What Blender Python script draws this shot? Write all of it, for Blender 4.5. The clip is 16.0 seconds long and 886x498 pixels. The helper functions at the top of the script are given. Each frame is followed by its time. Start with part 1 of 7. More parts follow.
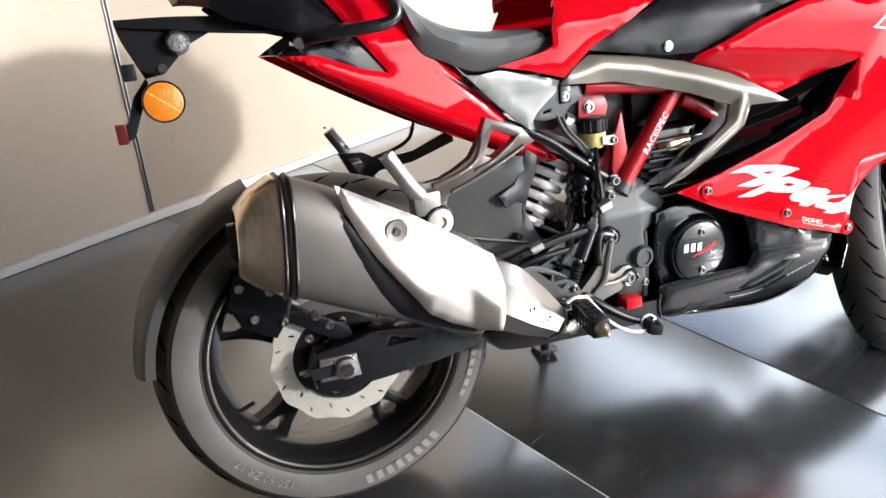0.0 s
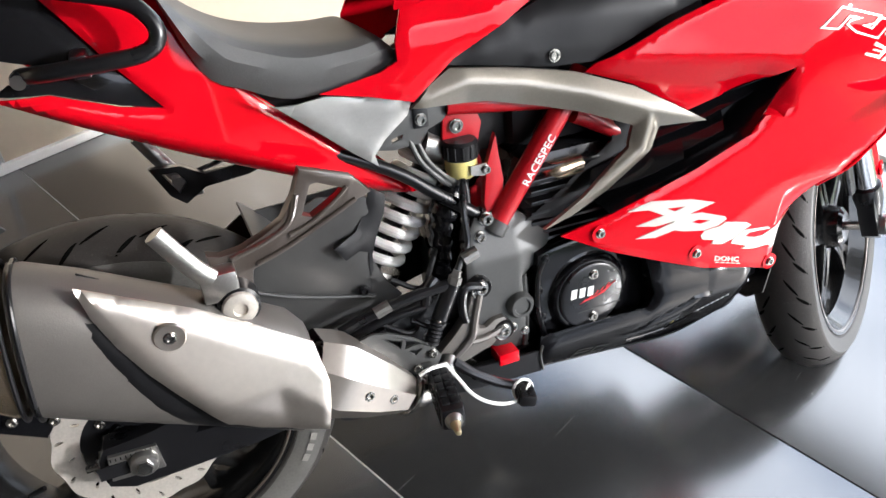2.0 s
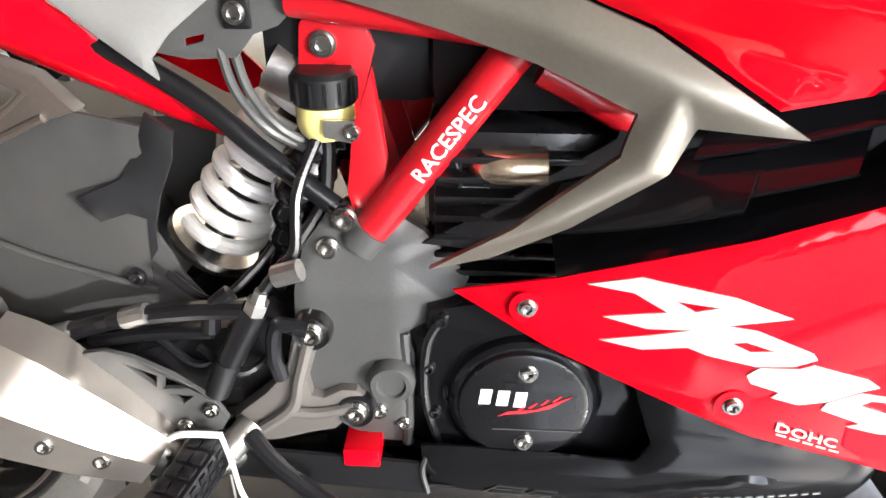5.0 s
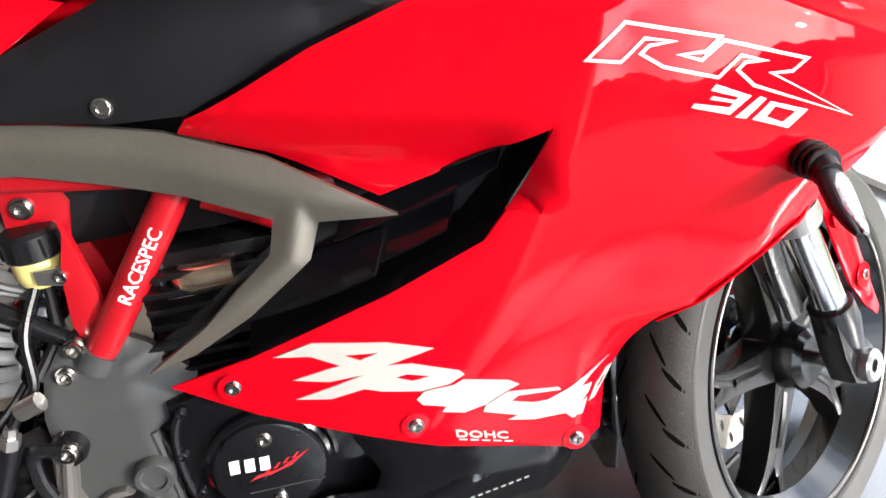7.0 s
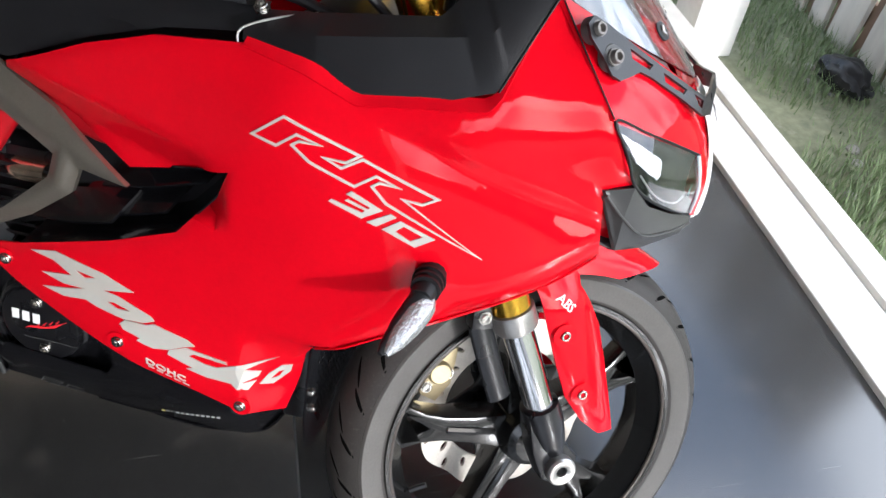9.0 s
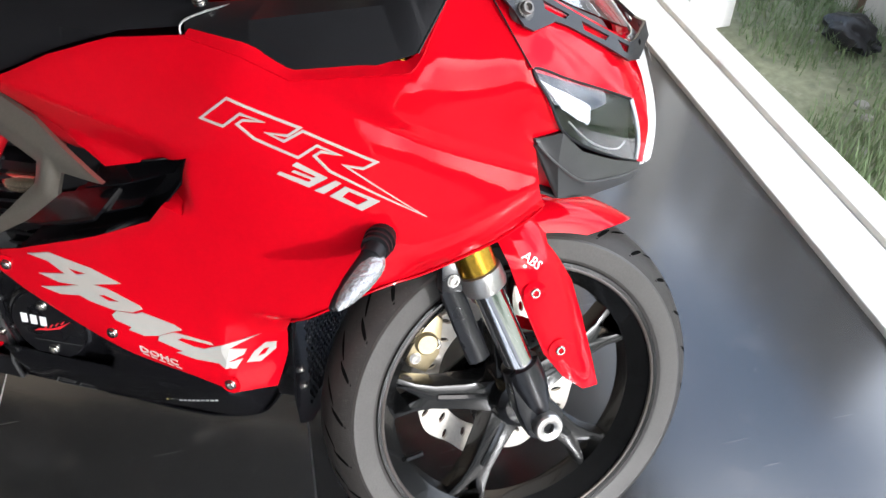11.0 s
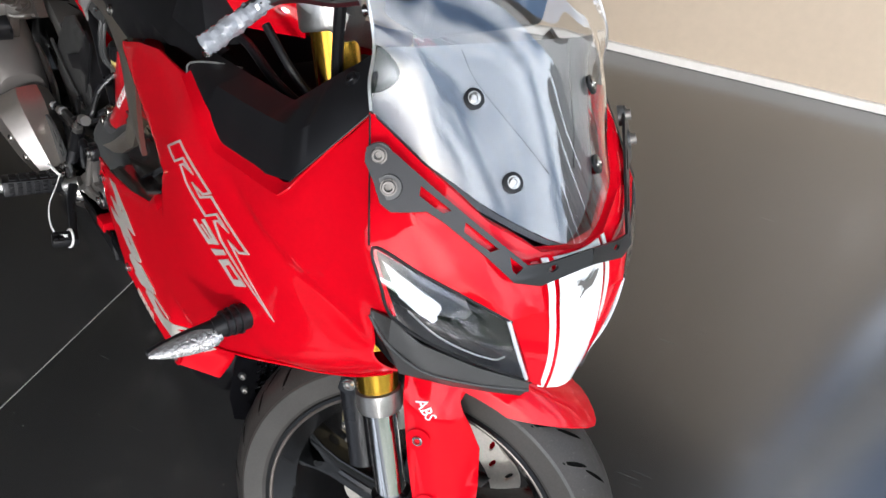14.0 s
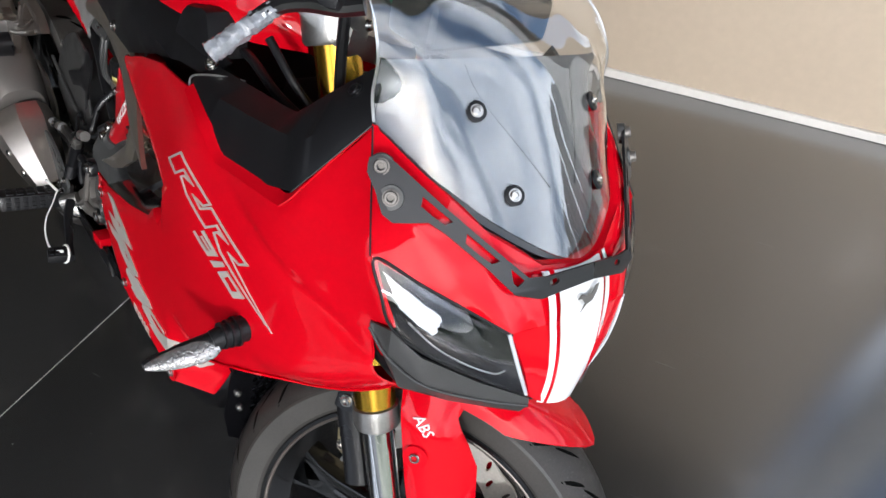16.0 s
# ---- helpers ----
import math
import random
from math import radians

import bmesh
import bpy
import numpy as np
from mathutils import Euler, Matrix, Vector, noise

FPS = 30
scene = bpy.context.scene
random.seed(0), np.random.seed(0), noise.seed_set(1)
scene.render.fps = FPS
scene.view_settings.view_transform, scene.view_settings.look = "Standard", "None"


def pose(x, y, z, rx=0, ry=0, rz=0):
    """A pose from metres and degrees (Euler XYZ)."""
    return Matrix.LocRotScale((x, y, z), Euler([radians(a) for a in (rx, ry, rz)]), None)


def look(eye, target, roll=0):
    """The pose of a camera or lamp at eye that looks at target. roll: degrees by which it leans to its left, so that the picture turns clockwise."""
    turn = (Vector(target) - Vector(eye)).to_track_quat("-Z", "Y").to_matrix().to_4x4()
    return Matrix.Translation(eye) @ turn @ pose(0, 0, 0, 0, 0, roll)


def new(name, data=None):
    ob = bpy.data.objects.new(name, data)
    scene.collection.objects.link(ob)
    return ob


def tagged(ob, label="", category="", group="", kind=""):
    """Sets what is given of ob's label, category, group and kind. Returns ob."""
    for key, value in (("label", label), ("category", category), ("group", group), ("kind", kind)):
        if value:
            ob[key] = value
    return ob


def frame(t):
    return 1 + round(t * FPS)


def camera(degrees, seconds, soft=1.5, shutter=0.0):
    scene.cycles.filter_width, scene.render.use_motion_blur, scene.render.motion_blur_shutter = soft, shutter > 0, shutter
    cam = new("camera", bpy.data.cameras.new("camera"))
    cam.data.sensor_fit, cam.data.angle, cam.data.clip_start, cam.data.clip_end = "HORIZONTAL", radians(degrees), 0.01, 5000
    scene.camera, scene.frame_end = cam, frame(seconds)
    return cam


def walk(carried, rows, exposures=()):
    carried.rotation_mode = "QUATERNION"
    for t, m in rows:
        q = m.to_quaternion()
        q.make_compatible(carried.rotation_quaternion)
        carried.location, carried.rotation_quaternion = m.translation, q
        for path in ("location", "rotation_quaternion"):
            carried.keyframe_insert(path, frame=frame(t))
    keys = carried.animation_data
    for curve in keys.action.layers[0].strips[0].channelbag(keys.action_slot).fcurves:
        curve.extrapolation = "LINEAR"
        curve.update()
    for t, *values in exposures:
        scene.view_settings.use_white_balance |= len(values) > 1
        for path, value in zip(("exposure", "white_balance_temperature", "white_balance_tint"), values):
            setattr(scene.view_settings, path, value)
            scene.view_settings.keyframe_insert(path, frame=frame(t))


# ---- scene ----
cam = camera(61.1, 16.0)
PATH = [
    (0, (-0.616, -0.865, 1.119), (0.621, 0.342, 0.112), -0.9),
    (0.5, (-0.578, -0.871, 1.127), (0.644, 0.345, 0.113), -0.2),
    (1, (-0.449, -0.806, 1.119), (0.738, 0.325, -0.026), -0.2),
    (1.5, (-0.328, -0.739, 1.241), (0.844, 0.245, -0.046), 0.7),
    (2, (-0.201, -0.748, 1.217), (0.938, 0.254, -0.087), 1.3),
    (2.5, (-0.024, -0.747, 1.094), (1.009, 0.396, -0.181), 4.1),
    (3, (0.079, -0.722, 0.987), (0.994, 0.491, -0.314), 2.1),
    (3.2, (0.109, -0.694, 0.962), (0.986, 0.539, -0.346), 1.1),
    (5.3, (0.409, -0.69, 0.935), (0.891, 0.664, -0.456), -1.0),
    (5.5, (0.412, -0.721, 0.914), (0.871, 0.622, -0.495), -1.4),
    (6, (0.433, -0.762, 0.918), (0.883, 0.558, -0.516), -2.2),
    (6.5, (0.451, -0.784, 0.986), (1.063, 0.544, -0.378), -1.6),
    (7, (0.517, -0.859, 1.039), (1.337, 0.451, -0.231), -6.2),
    (7.5, (0.681, -0.872, 1.072), (1.465, 0.407, -0.251), -5.2),
    (8, (0.822, -0.869, 1.148), (1.506, 0.489, -0.151), 0.6),
    (8.5, (0.907, -0.963, 1.204), (1.373, 0.437, -0.146), 5.4),
    (8.7, (0.922, -1.017, 1.219), (1.325, 0.33, -0.203), 7.1),
    (10.8, (1.013, -1.17, 1.225), (1.256, 0.228, -0.185), -1.8),
    (11, (1.025, -1.16, 1.212), (1.285, 0.239, -0.194), -2.7),
    (11.5, (1.154, -1.075, 1.2), (1.34, 0.245, -0.291), -3.3),
    (12, (1.231, -1.012, 1.233), (1.257, 0.178, -0.374), -2.6),
    (12.5, (1.311, -0.986, 1.219), (1.138, 0.062, -0.475), -2.8),
    (13, (1.454, -0.979, 1.253), (1.11, 0.055, -0.424), 0.0),
    (13.5, (1.472, -0.969, 1.301), (0.927, 0.161, -0.256), 0.0),
    (14, (1.5, -0.965, 1.313), (0.887, 0.298, -0.111), 0.0),
    (14.5, (1.503, -0.962, 1.31), (0.865, 0.372, -0.037), -0.5),
    (15, (1.495, -0.964, 1.31), (0.855, 0.401, -0.004), 0.2),
    (15.5, (1.494, -0.97, 1.307), (0.851, 0.404, 0.004), 0.8),
    (16, (1.498, -0.976, 1.302), (0.877, 0.339, -0.071), 1.0),
]
EXPOSURES = [(t, s, k, 10) for t, s, k in ((0.0, 0.42, 5950), (2.5, 0.38, 5950), (3.2, 0.55, 5950), (5.3, 1.45, 6300), (6.2, 2.1, 7400), (6.6, 1.95, 7400), (7.0, 0.68, 6100), (7.5, 0.32, 5950), (8.0, -0.02, 5950), (8.5, -0.15, 5900), (11.0, -0.10, 5900), (12.5, -0.20, 5950), (13.2, -0.05, 6000), (14.0, -0.55, 5900), (16.0, -0.68, 5900))]
LIFT = Vector((0, 0, 0.014))
walk(cam, [(t, look(LIFT + Vector(eye), LIFT + Vector(target), roll)) for t, eye, target, roll in PATH], EXPOSURES)
# ---- light ----
world = bpy.data.worlds.new("sky")
scene.world = world
world.use_nodes = True
wn = world.node_tree
sky = wn.nodes.new("ShaderNodeTexSky")
sky.sky_type, sky.sun_disc = "NISHITA", False
SUN_EL, SUN_AZ = 15.0, -64.0  # degrees; azimuth counted from +x towards +y
sky.sun_elevation, sky.sun_rotation = radians(SUN_EL + 14), radians(90 - SUN_AZ)
sky.dust_density, sky.air_density = 4.0, 1.0
wn.nodes["Background"].inputs["Strength"].default_value = 0.15
# bright broken cloud over the whole sky
haze = wn.nodes.new("ShaderNodeMix")
haze.data_type, haze.blend_type = "RGBA", "ADD"
haze.inputs["Factor"].default_value = 1.0
cloud, spread = wn.nodes.new("ShaderNodeTexNoise"), wn.nodes.new("ShaderNodeValToRGB")
cloud.noise_dimensions = "4D"
cloud.inputs["W"].default_value = 7.8
cloud.inputs["Scale"].default_value, cloud.inputs["Detail"].default_value = 3.0, 5
spread.color_ramp.elements[0].position, spread.color_ramp.elements[1].position = 0.43, 0.57
spread.color_ramp.elements[0].color, spread.color_ramp.elements[1].color = (0.10, 0.145, 0.22, 1), (1, 1, 1, 1)
bright = wn.nodes.new("ShaderNodeVectorMath")
bright.operation = "SCALE"
bright.inputs["Scale"].default_value = 34.0
wc = wn.nodes.new("ShaderNodeTexCoord")
wn.links.new(wc.outputs["Generated"], cloud.inputs["Vector"])
wn.links.new(cloud.outputs[0], spread.inputs[0])
wn.links.new(spread.outputs[0], bright.inputs[0])
wn.links.new(bright.outputs[0], haze.inputs["B"])
wn.links.new(sky.outputs[0], haze.inputs["A"])
wn.links.new(haze.outputs["Result"], wn.nodes["Background"].inputs["Color"])
sun = new("sun", bpy.data.lights.new("sun", "SUN"))
sun.data.energy, sun.data.angle, sun.data.color = 3.0, radians(1.8), (1.0, 0.96, 0.91)
sun_way = Vector((math.cos(radians(SUN_EL)) * math.cos(radians(SUN_AZ)), math.cos(radians(SUN_EL)) * math.sin(radians(SUN_AZ)), math.sin(radians(SUN_EL))))
sun.matrix_world = look(sun_way * 20, (0, 0, 0))

# ---- materials ----
def shader(name, color, rough=0.5, metal=0.0, coat=0.0, bump=0.0, scale=60.0, vary=0.12, spots=0.0, aniso=None, spec=0.5, coat_rough=0.03, rough_vary=0.1):
    """A principled material with colour and roughness varied at two scales, and fine relief."""
    m = bpy.data.materials.new(name)
    m.use_nodes = True
    n, l = m.node_tree.nodes, m.node_tree.links
    p = n["Principled BSDF"]
    p.inputs["Roughness"].default_value, p.inputs["Metallic"].default_value = rough, metal
    p.inputs["Coat Weight"].default_value, p.inputs["Coat Roughness"].default_value = coat, coat_rough
    p.inputs["Specular IOR Level"].default_value = spec
    tc = n.new("ShaderNodeTexCoord")
    mp = n.new("ShaderNodeMapping")
    mp.inputs["Scale"].default_value = aniso or (1, 1, 1)
    l.new(tc.outputs["Object"], mp.inputs[0])
    fine, wide = n.new("ShaderNodeTexNoise"), n.new("ShaderNodeTexNoise")
    fine.inputs["Scale"].default_value, wide.inputs["Scale"].default_value = scale, scale * 0.07
    fine.inputs["Detail"].default_value, wide.inputs["Detail"].default_value = 4, 3
    for t in (fine, wide):
        l.new(mp.outputs[0], t.inputs["Vector"])
    mix = n.new("ShaderNodeMix")
    mix.data_type = "FLOAT"
    mix.inputs["Factor"].default_value = 0.5
    l.new(fine.outputs[0], mix.inputs["A"])
    l.new(wide.outputs[0], mix.inputs["B"])
    ramp = n.new("ShaderNodeValToRGB")
    ramp.color_ramp.elements[0].position, ramp.color_ramp.elements[1].position = 0.3, 0.7
    ramp.color_ramp.elements[0].color = (*[c * (1 - vary) for c in color], 1)
    ramp.color_ramp.elements[1].color = (*[min(1, c * (1 + vary)) for c in color], 1)
    l.new(mix.outputs[0], ramp.inputs[0])
    out = ramp.outputs[0]
    if spots:
        sp = n.new("ShaderNodeTexNoise")
        sp.inputs["Scale"].default_value, sp.inputs["Detail"].default_value = scale * 0.5, 6
        l.new(tc.outputs["Object"], sp.inputs["Vector"])
        sr = n.new("ShaderNodeValToRGB")
        sr.color_ramp.elements[0].position, sr.color_ramp.elements[1].position = 0.62, 0.70
        l.new(sp.outputs[0], sr.inputs[0])
        mx = n.new("ShaderNodeMix")
        mx.data_type = "RGBA"
        k = n.new("ShaderNodeMath")
        k.operation = "MULTIPLY"
        k.inputs[1].default_value = spots
        l.new(sr.outputs[0], k.inputs[0])
        l.new(k.outputs[0], mx.inputs["Factor"])
        l.new(out, mx.inputs["A"])
        mx.inputs["B"].default_value = (0.35, 0.32, 0.28, 1)
        out = mx.outputs["Result"]
    l.new(out, p.inputs["Base Color"])
    rr = n.new("ShaderNodeMapRange")
    rr.inputs["To Min"].default_value, rr.inputs["To Max"].default_value = max(0.02, rough * (1 - rough_vary)), min(1, rough * (1 + rough_vary))
    l.new(wide.outputs[0], rr.inputs["Value"])
    l.new(rr.outputs[0], p.inputs["Roughness"])
    if bump:
        b = n.new("ShaderNodeBump")
        b.inputs["Strength"].default_value, b.inputs["Distance"].default_value = bump, 0.002
        l.new(fine.outputs[0], b.inputs["Height"])
        l.new(b.outputs[0], p.inputs["Normal"])
    return m


def glassy(name, color, rough=0.0, ior=1.45, coat=0.0):
    m = bpy.data.materials.new(name)
    m.use_nodes = True
    p = m.node_tree.nodes["Principled BSDF"]
    p.inputs["Base Color"].default_value = (*color, 1)
    p.inputs["Transmission Weight"].default_value, p.inputs["Roughness"].default_value, p.inputs["IOR"].default_value = 1.0, rough, ior
    p.inputs["Coat Weight"].default_value, p.inputs["Coat Roughness"].default_value, p.inputs["Coat IOR"].default_value = coat, 0.0, 1.6
    return m


RED = shader("red_gloss_paint", (0.56, 0.0010, 0.008), 0.38, coat=0.6, coat_rough=0.02, bump=0.005, scale=220, vary=0.05, spec=0.0)
RED_FRAME = shader("red_powder_coat", (0.40, 0.004, 0.010), 0.36, coat=0.35, bump=0.05, scale=300, vary=0.1)
BLACK_GLOSS = shader("black_gloss_plastic", (0.005, 0.005, 0.006), 0.16, coat=0.25, spec=0.35, vary=0.1, bump=0.003, scale=150)
BLACK_MATT = shader("black_textured_plastic", (0.008, 0.008, 0.009), 0.42, bump=0.10, scale=700, vary=0.15, spec=0.3)
BLACK_METAL = shader("black_satin_metal", (0.006, 0.006, 0.007), 0.28, coat=0.15, bump=0.08, scale=300, vary=0.2)
GREY_PLASTIC = shader("dark_grey_plastic", (0.046, 0.046, 0.045), 0.38, spec=0.4, bump=0.06, scale=600, vary=0.12)
GREY_METAL = shader("grey_painted_metal", (0.055, 0.056, 0.055), 0.45, metal=0.1, bump=0.08, scale=400, vary=0.1)
SEAT = shader("grey_vinyl", (0.075, 0.075, 0.075), 0.5, bump=0.12, scale=500, vary=0.1)
BRONZE = shader("champagne_metallic_paint", (0.27, 0.245, 0.205), 0.34, metal=0.75, coat=0.4, vary=0.08, scale=260)
SILVER_PAINT = shader("silver_grey_paint", (0.30, 0.30, 0.29), 0.40, metal=0.4, coat=0.3, vary=0.06, scale=260)
STEEL = shader("brushed_steel", (0.55, 0.53, 0.50), 0.26, metal=1.0, bump=0.06, scale=240, vary=0.1, aniso=(1, 1, 14))
DISC_STEEL = shader("disc_steel", (0.62, 0.58, 0.52), 0.36, metal=0.55, bump=0.08, scale=260, vary=0.14)
HEATED = shader("heat_tinted_steel", (0.74, 0.60, 0.44), 0.26, metal=0.95, vary=0.34, scale=60, bump=0.008, aniso=(3, 1, .5))
SHIELD_STEEL = shader("warm_brushed_steel", (0.67, 0.615, 0.555), 0.29, metal=0.92, bump=0.006, scale=120, vary=0.05)
CAST = shader("dark_cast_alloy", (0.085, 0.070, 0.060), 0.30, metal=0.45, coat=0.5, bump=0.06, scale=300, vary=0.1)
CHROME = shader("chrome", (0.75, 0.75, 0.76), 0.10, metal=1.0, vary=0.04, scale=100)
ALLOY = shader("cast_alloy", (0.40, 0.39, 0.37), 0.33, metal=0.92, bump=0.18, scale=300, vary=0.1)
MUFFLER = shader("muffler_satin_grey", (0.175, 0.163, 0.150), 0.46, metal=0.55, bump=0.1, scale=500, vary=0.07)
SCREW = shader("zinc_screw", (0.42, 0.41, 0.39), 0.26, metal=1.0, vary=0.12, scale=300)
GOLD = shader("gold_anodised", (0.72, 0.42, 0.05), 0.22, metal=1.0, vary=0.08, scale=200)
BRASS = shader("gold_bronze_caliper", (0.55, 0.46, 0.28), 0.36, metal=0.8, vary=0.1, scale=200)
RUBBER = shader("tyre_rubber", (0.034, 0.031, 0.028), 0.5, spec=0.25, bump=0.25, scale=420, vary=0.18, spots=0.05)
# side wall greys are lifted to carry their sheen, rear more than front
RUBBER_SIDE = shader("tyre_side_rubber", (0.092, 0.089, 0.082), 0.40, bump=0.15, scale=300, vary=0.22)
# near-black without gloss, paints the shade inside the tread grooves
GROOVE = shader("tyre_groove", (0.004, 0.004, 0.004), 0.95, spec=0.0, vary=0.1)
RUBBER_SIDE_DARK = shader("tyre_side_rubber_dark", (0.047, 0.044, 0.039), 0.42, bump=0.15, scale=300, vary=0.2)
RUBBER_MARK = shader("tyre_raised_mark", (0.20, 0.19, 0.175), 0.5, vary=0.2, scale=300)
WHEEL = shader("black_wheel_paint", (0.006, 0.006, 0.006), 0.24, coat=0.3, spec=0.3, vary=0.12, scale=200)
SPRING = shader("white_spring_paint", (0.82, 0.81, 0.79), 0.35, coat=0.3, vary=0.08, scale=200, bump=0.05)
AMBER = shader("amber_reflector", (0.75, 0.22, 0.01), 0.22, coat=0.8, bump=0.6, scale=420, vary=0.2)
RED_LENS = shader("red_lens", (0.10, 0.012, 0.010), 0.15, coat=0.8, vary=0.1)
WHITE_PAINT = shader("white_decal", (0.80, 0.80, 0.79), 0.3, coat=0.6, vary=0.03)
SILVER_DECAL = shader("silver_decal", (0.62, 0.60, 0.54), 0.36, metal=0.35, coat=0.5, vary=0.05)
RED_DECAL = shader("red_decal", (0.70, 0.02, 0.03), 0.35, vary=0.05)
YELLOW = shader("brake_fluid_yellow", (0.72, 0.62, 0.22), 0.3, coat=0.5, vary=0.15, scale=60)
DASH_GREY = shader("grey_dash_plastic", (0.075, 0.078, 0.082), 0.3, bump=0.05, scale=600, vary=0.1)
BLACK_SATIN = shader("black_satin_coat", (0.012, 0.012, 0.013), 0.36, bump=0.05, scale=500, vary=0.12)
CLEAR = glassy("clear_lens", (0.96, 0.97, 0.97), 0.02)
SCREEN = glassy("windscreen_acrylic", (0.90, 0.92, 0.93), 0.0, 1.59, 0.45)
LAMP_GLASS = shader("smoked_headlight_lens", (0.008, 0.008, 0.009), 0.05, coat=0.35, spec=0.25, vary=0.1, coat_rough=0.01)
LENS_WHITE = shader("white_reflector_film", (0.55, 0.57, 0.60), 0.12, coat=1.0, vary=0.04)
LENS_CHROME = shader("lamp_mirror", (0.10, 0.10, 0.11), 0.16, metal=1.0, vary=0.1)
INDICATOR = shader("clear_indicator_lens", (0.32, 0.32, 0.32), 0.08, metal=0.7, coat=1.0, bump=0.9, scale=260, vary=0.35)
WRAP = shader("bubble_wrap", (0.22, 0.23, 0.25), 0.14, coat=0.8, bump=1.0, scale=160, vary=0.25)
TIE = shader("white_plastic_tie", (0.78, 0.77, 0.74), 0.45, vary=0.08)
GREEN = shader("green_film", (0.02, 0.30, 0.14), 0.35, coat=0.4, vary=0.1)
WALL = shader("beige_wall_laminate", (0.56, 0.47, 0.36), 0.42, bump=0.05, scale=35, vary=0.05, coat=0.15)
ALUMINIUM = shader("aluminium_trim", (0.62, 0.62, 0.61), 0.30, metal=0.9, vary=0.08, scale=120)
WHITE_STRIP = shader("white_skirting", (0.74, 0.72, 0.68), 0.4, vary=0.06, scale=40)
FLOOR = shader("dark_slate_tile", (0.021, 0.021, 0.021), 0.22, spec=1.0, bump=0.04, scale=24, vary=0.22, spots=0.06, coat=0.8, coat_rough=0.2, rough_vary=0.35)
PALE_GROUT = shader("pale_grout", (0.42, 0.41, 0.38), 0.7, bump=0.3, scale=120)
GROUT = shader("grout", (0.12, 0.12, 0.12), 0.8, bump=0.3, scale=120)
PLASTER = shader("white_plaster", (0.72, 0.71, 0.68), 0.8, bump=0.25, scale=40, vary=0.07)
CEILING = shader("grey_ceiling_board", (0.30, 0.29, 0.28), 0.8, bump=0.2, scale=40, vary=0.07)
ASPHALT = shader("worn_asphalt", (0.09, 0.09, 0.09), 0.85, bump=0.6, scale=60, vary=0.25)
KERB = shader("white_marble_sill", (0.78, 0.76, 0.71), 0.35, bump=0.12, scale=14, vary=0.14, spots=0.3)
GRASS_SOIL = shader("grass_soil", (0.16, 0.17, 0.11), 0.9, bump=1.0, scale=30, vary=0.5, spots=0.25)
GRASS = shader("grass_blades", (0.16, 0.22, 0.10), 0.7, vary=0.45, scale=3)
FENCE = shader("weathered_timber_slab", (0.45, 0.42, 0.37), 0.85, bump=0.4, scale=16, vary=0.25, spots=0.15, aniso=(1, 1, 0.25))
FENCE_DARK = shader("dark_brown_post", (0.14, 0.09, 0.06), 0.85, bump=0.4, scale=20, vary=0.35, aniso=(1, 1, 0.25))

FOLIAGE = shader("dark_foliage", (0.055, 0.085, 0.035), 0.8, bump=1.0, scale=4, vary=0.6)
STONE = shader("grey_stone", (0.26, 0.25, 0.23), 0.85, bump=0.5, scale=90, vary=0.25)


def scuffed(m, color):
    """Hair-thin scratches in two directions and small pale specks over a floor."""
    n, l = m.node_tree.nodes, m.node_tree.links
    p = n["Principled BSDF"]
    base = p.inputs["Base Color"].links[0].from_socket
    tc = n.new("ShaderNodeTexCoord")
    for turn, size, lo, hi, k in ((0.5, (5, 300, 1), 0.775, 0.80, 0.22), (-0.9, (7, 330, 1), 0.78, 0.80, 0.25), (2.2, (150, 150, 1), 0.79, 0.81, 0.6)):
        mp, t, r, f, mx = n.new("ShaderNodeMapping"), n.new("ShaderNodeTexNoise"), n.new("ShaderNodeMapRange"), n.new("ShaderNodeMath"), n.new("ShaderNodeMix")
        mp.inputs["Rotation"].default_value[2], mp.inputs["Scale"].default_value = turn, size
        t.inputs["Scale"].default_value, t.inputs["Detail"].default_value = 1.0, 1
        r.inputs["From Min"].default_value, r.inputs["From Max"].default_value = lo, hi
        f.operation, f.inputs[1].default_value = "MULTIPLY", k
        mx.data_type, mx.inputs["B"].default_value = "RGBA", (*color, 1)
        l.new(tc.outputs["Object"], mp.inputs[0])
        l.new(mp.outputs[0], t.inputs["Vector"])
        l.new(t.outputs[0], r.inputs["Value"])
        l.new(r.outputs[0], f.inputs[0])
        l.new(f.outputs[0], mx.inputs["Factor"])
        l.new(base, mx.inputs["A"])
        base = mx.outputs["Result"]
    l.new(base, p.inputs["Base Color"])


scuffed(FLOOR, (0.36, 0.35, 0.33))
# ---- mesh tools ----
from mathutils.geometry import delaunay_2d_cdt


def part(name, bm, material, parent=None, label="", m=None, smooth=35):
    """Links a bmesh as one mesh object under a thing or a part."""
    if m is not None:
        bm.transform(m)
    bmesh.ops.recalc_face_normals(bm, faces=bm.faces)
    me = bpy.data.meshes.new(name)
    bm.to_mesh(me)
    bm.free()
    me.materials.append(material)
    if smooth:
        for p in me.polygons:
            p.use_smooth = True
        me.set_sharp_from_angle(angle=radians(smooth))
    ob = new(name, me)
    if parent is not None:
        ob.parent = parent
    return tagged(ob, label)


def thing(name, label, category, group="", kind="", m=None):
    ob = new(name)
    ob.empty_display_size = 0.1
    if m is not None:
        ob.matrix_world = m
    return tagged(ob, label, category, group, kind)


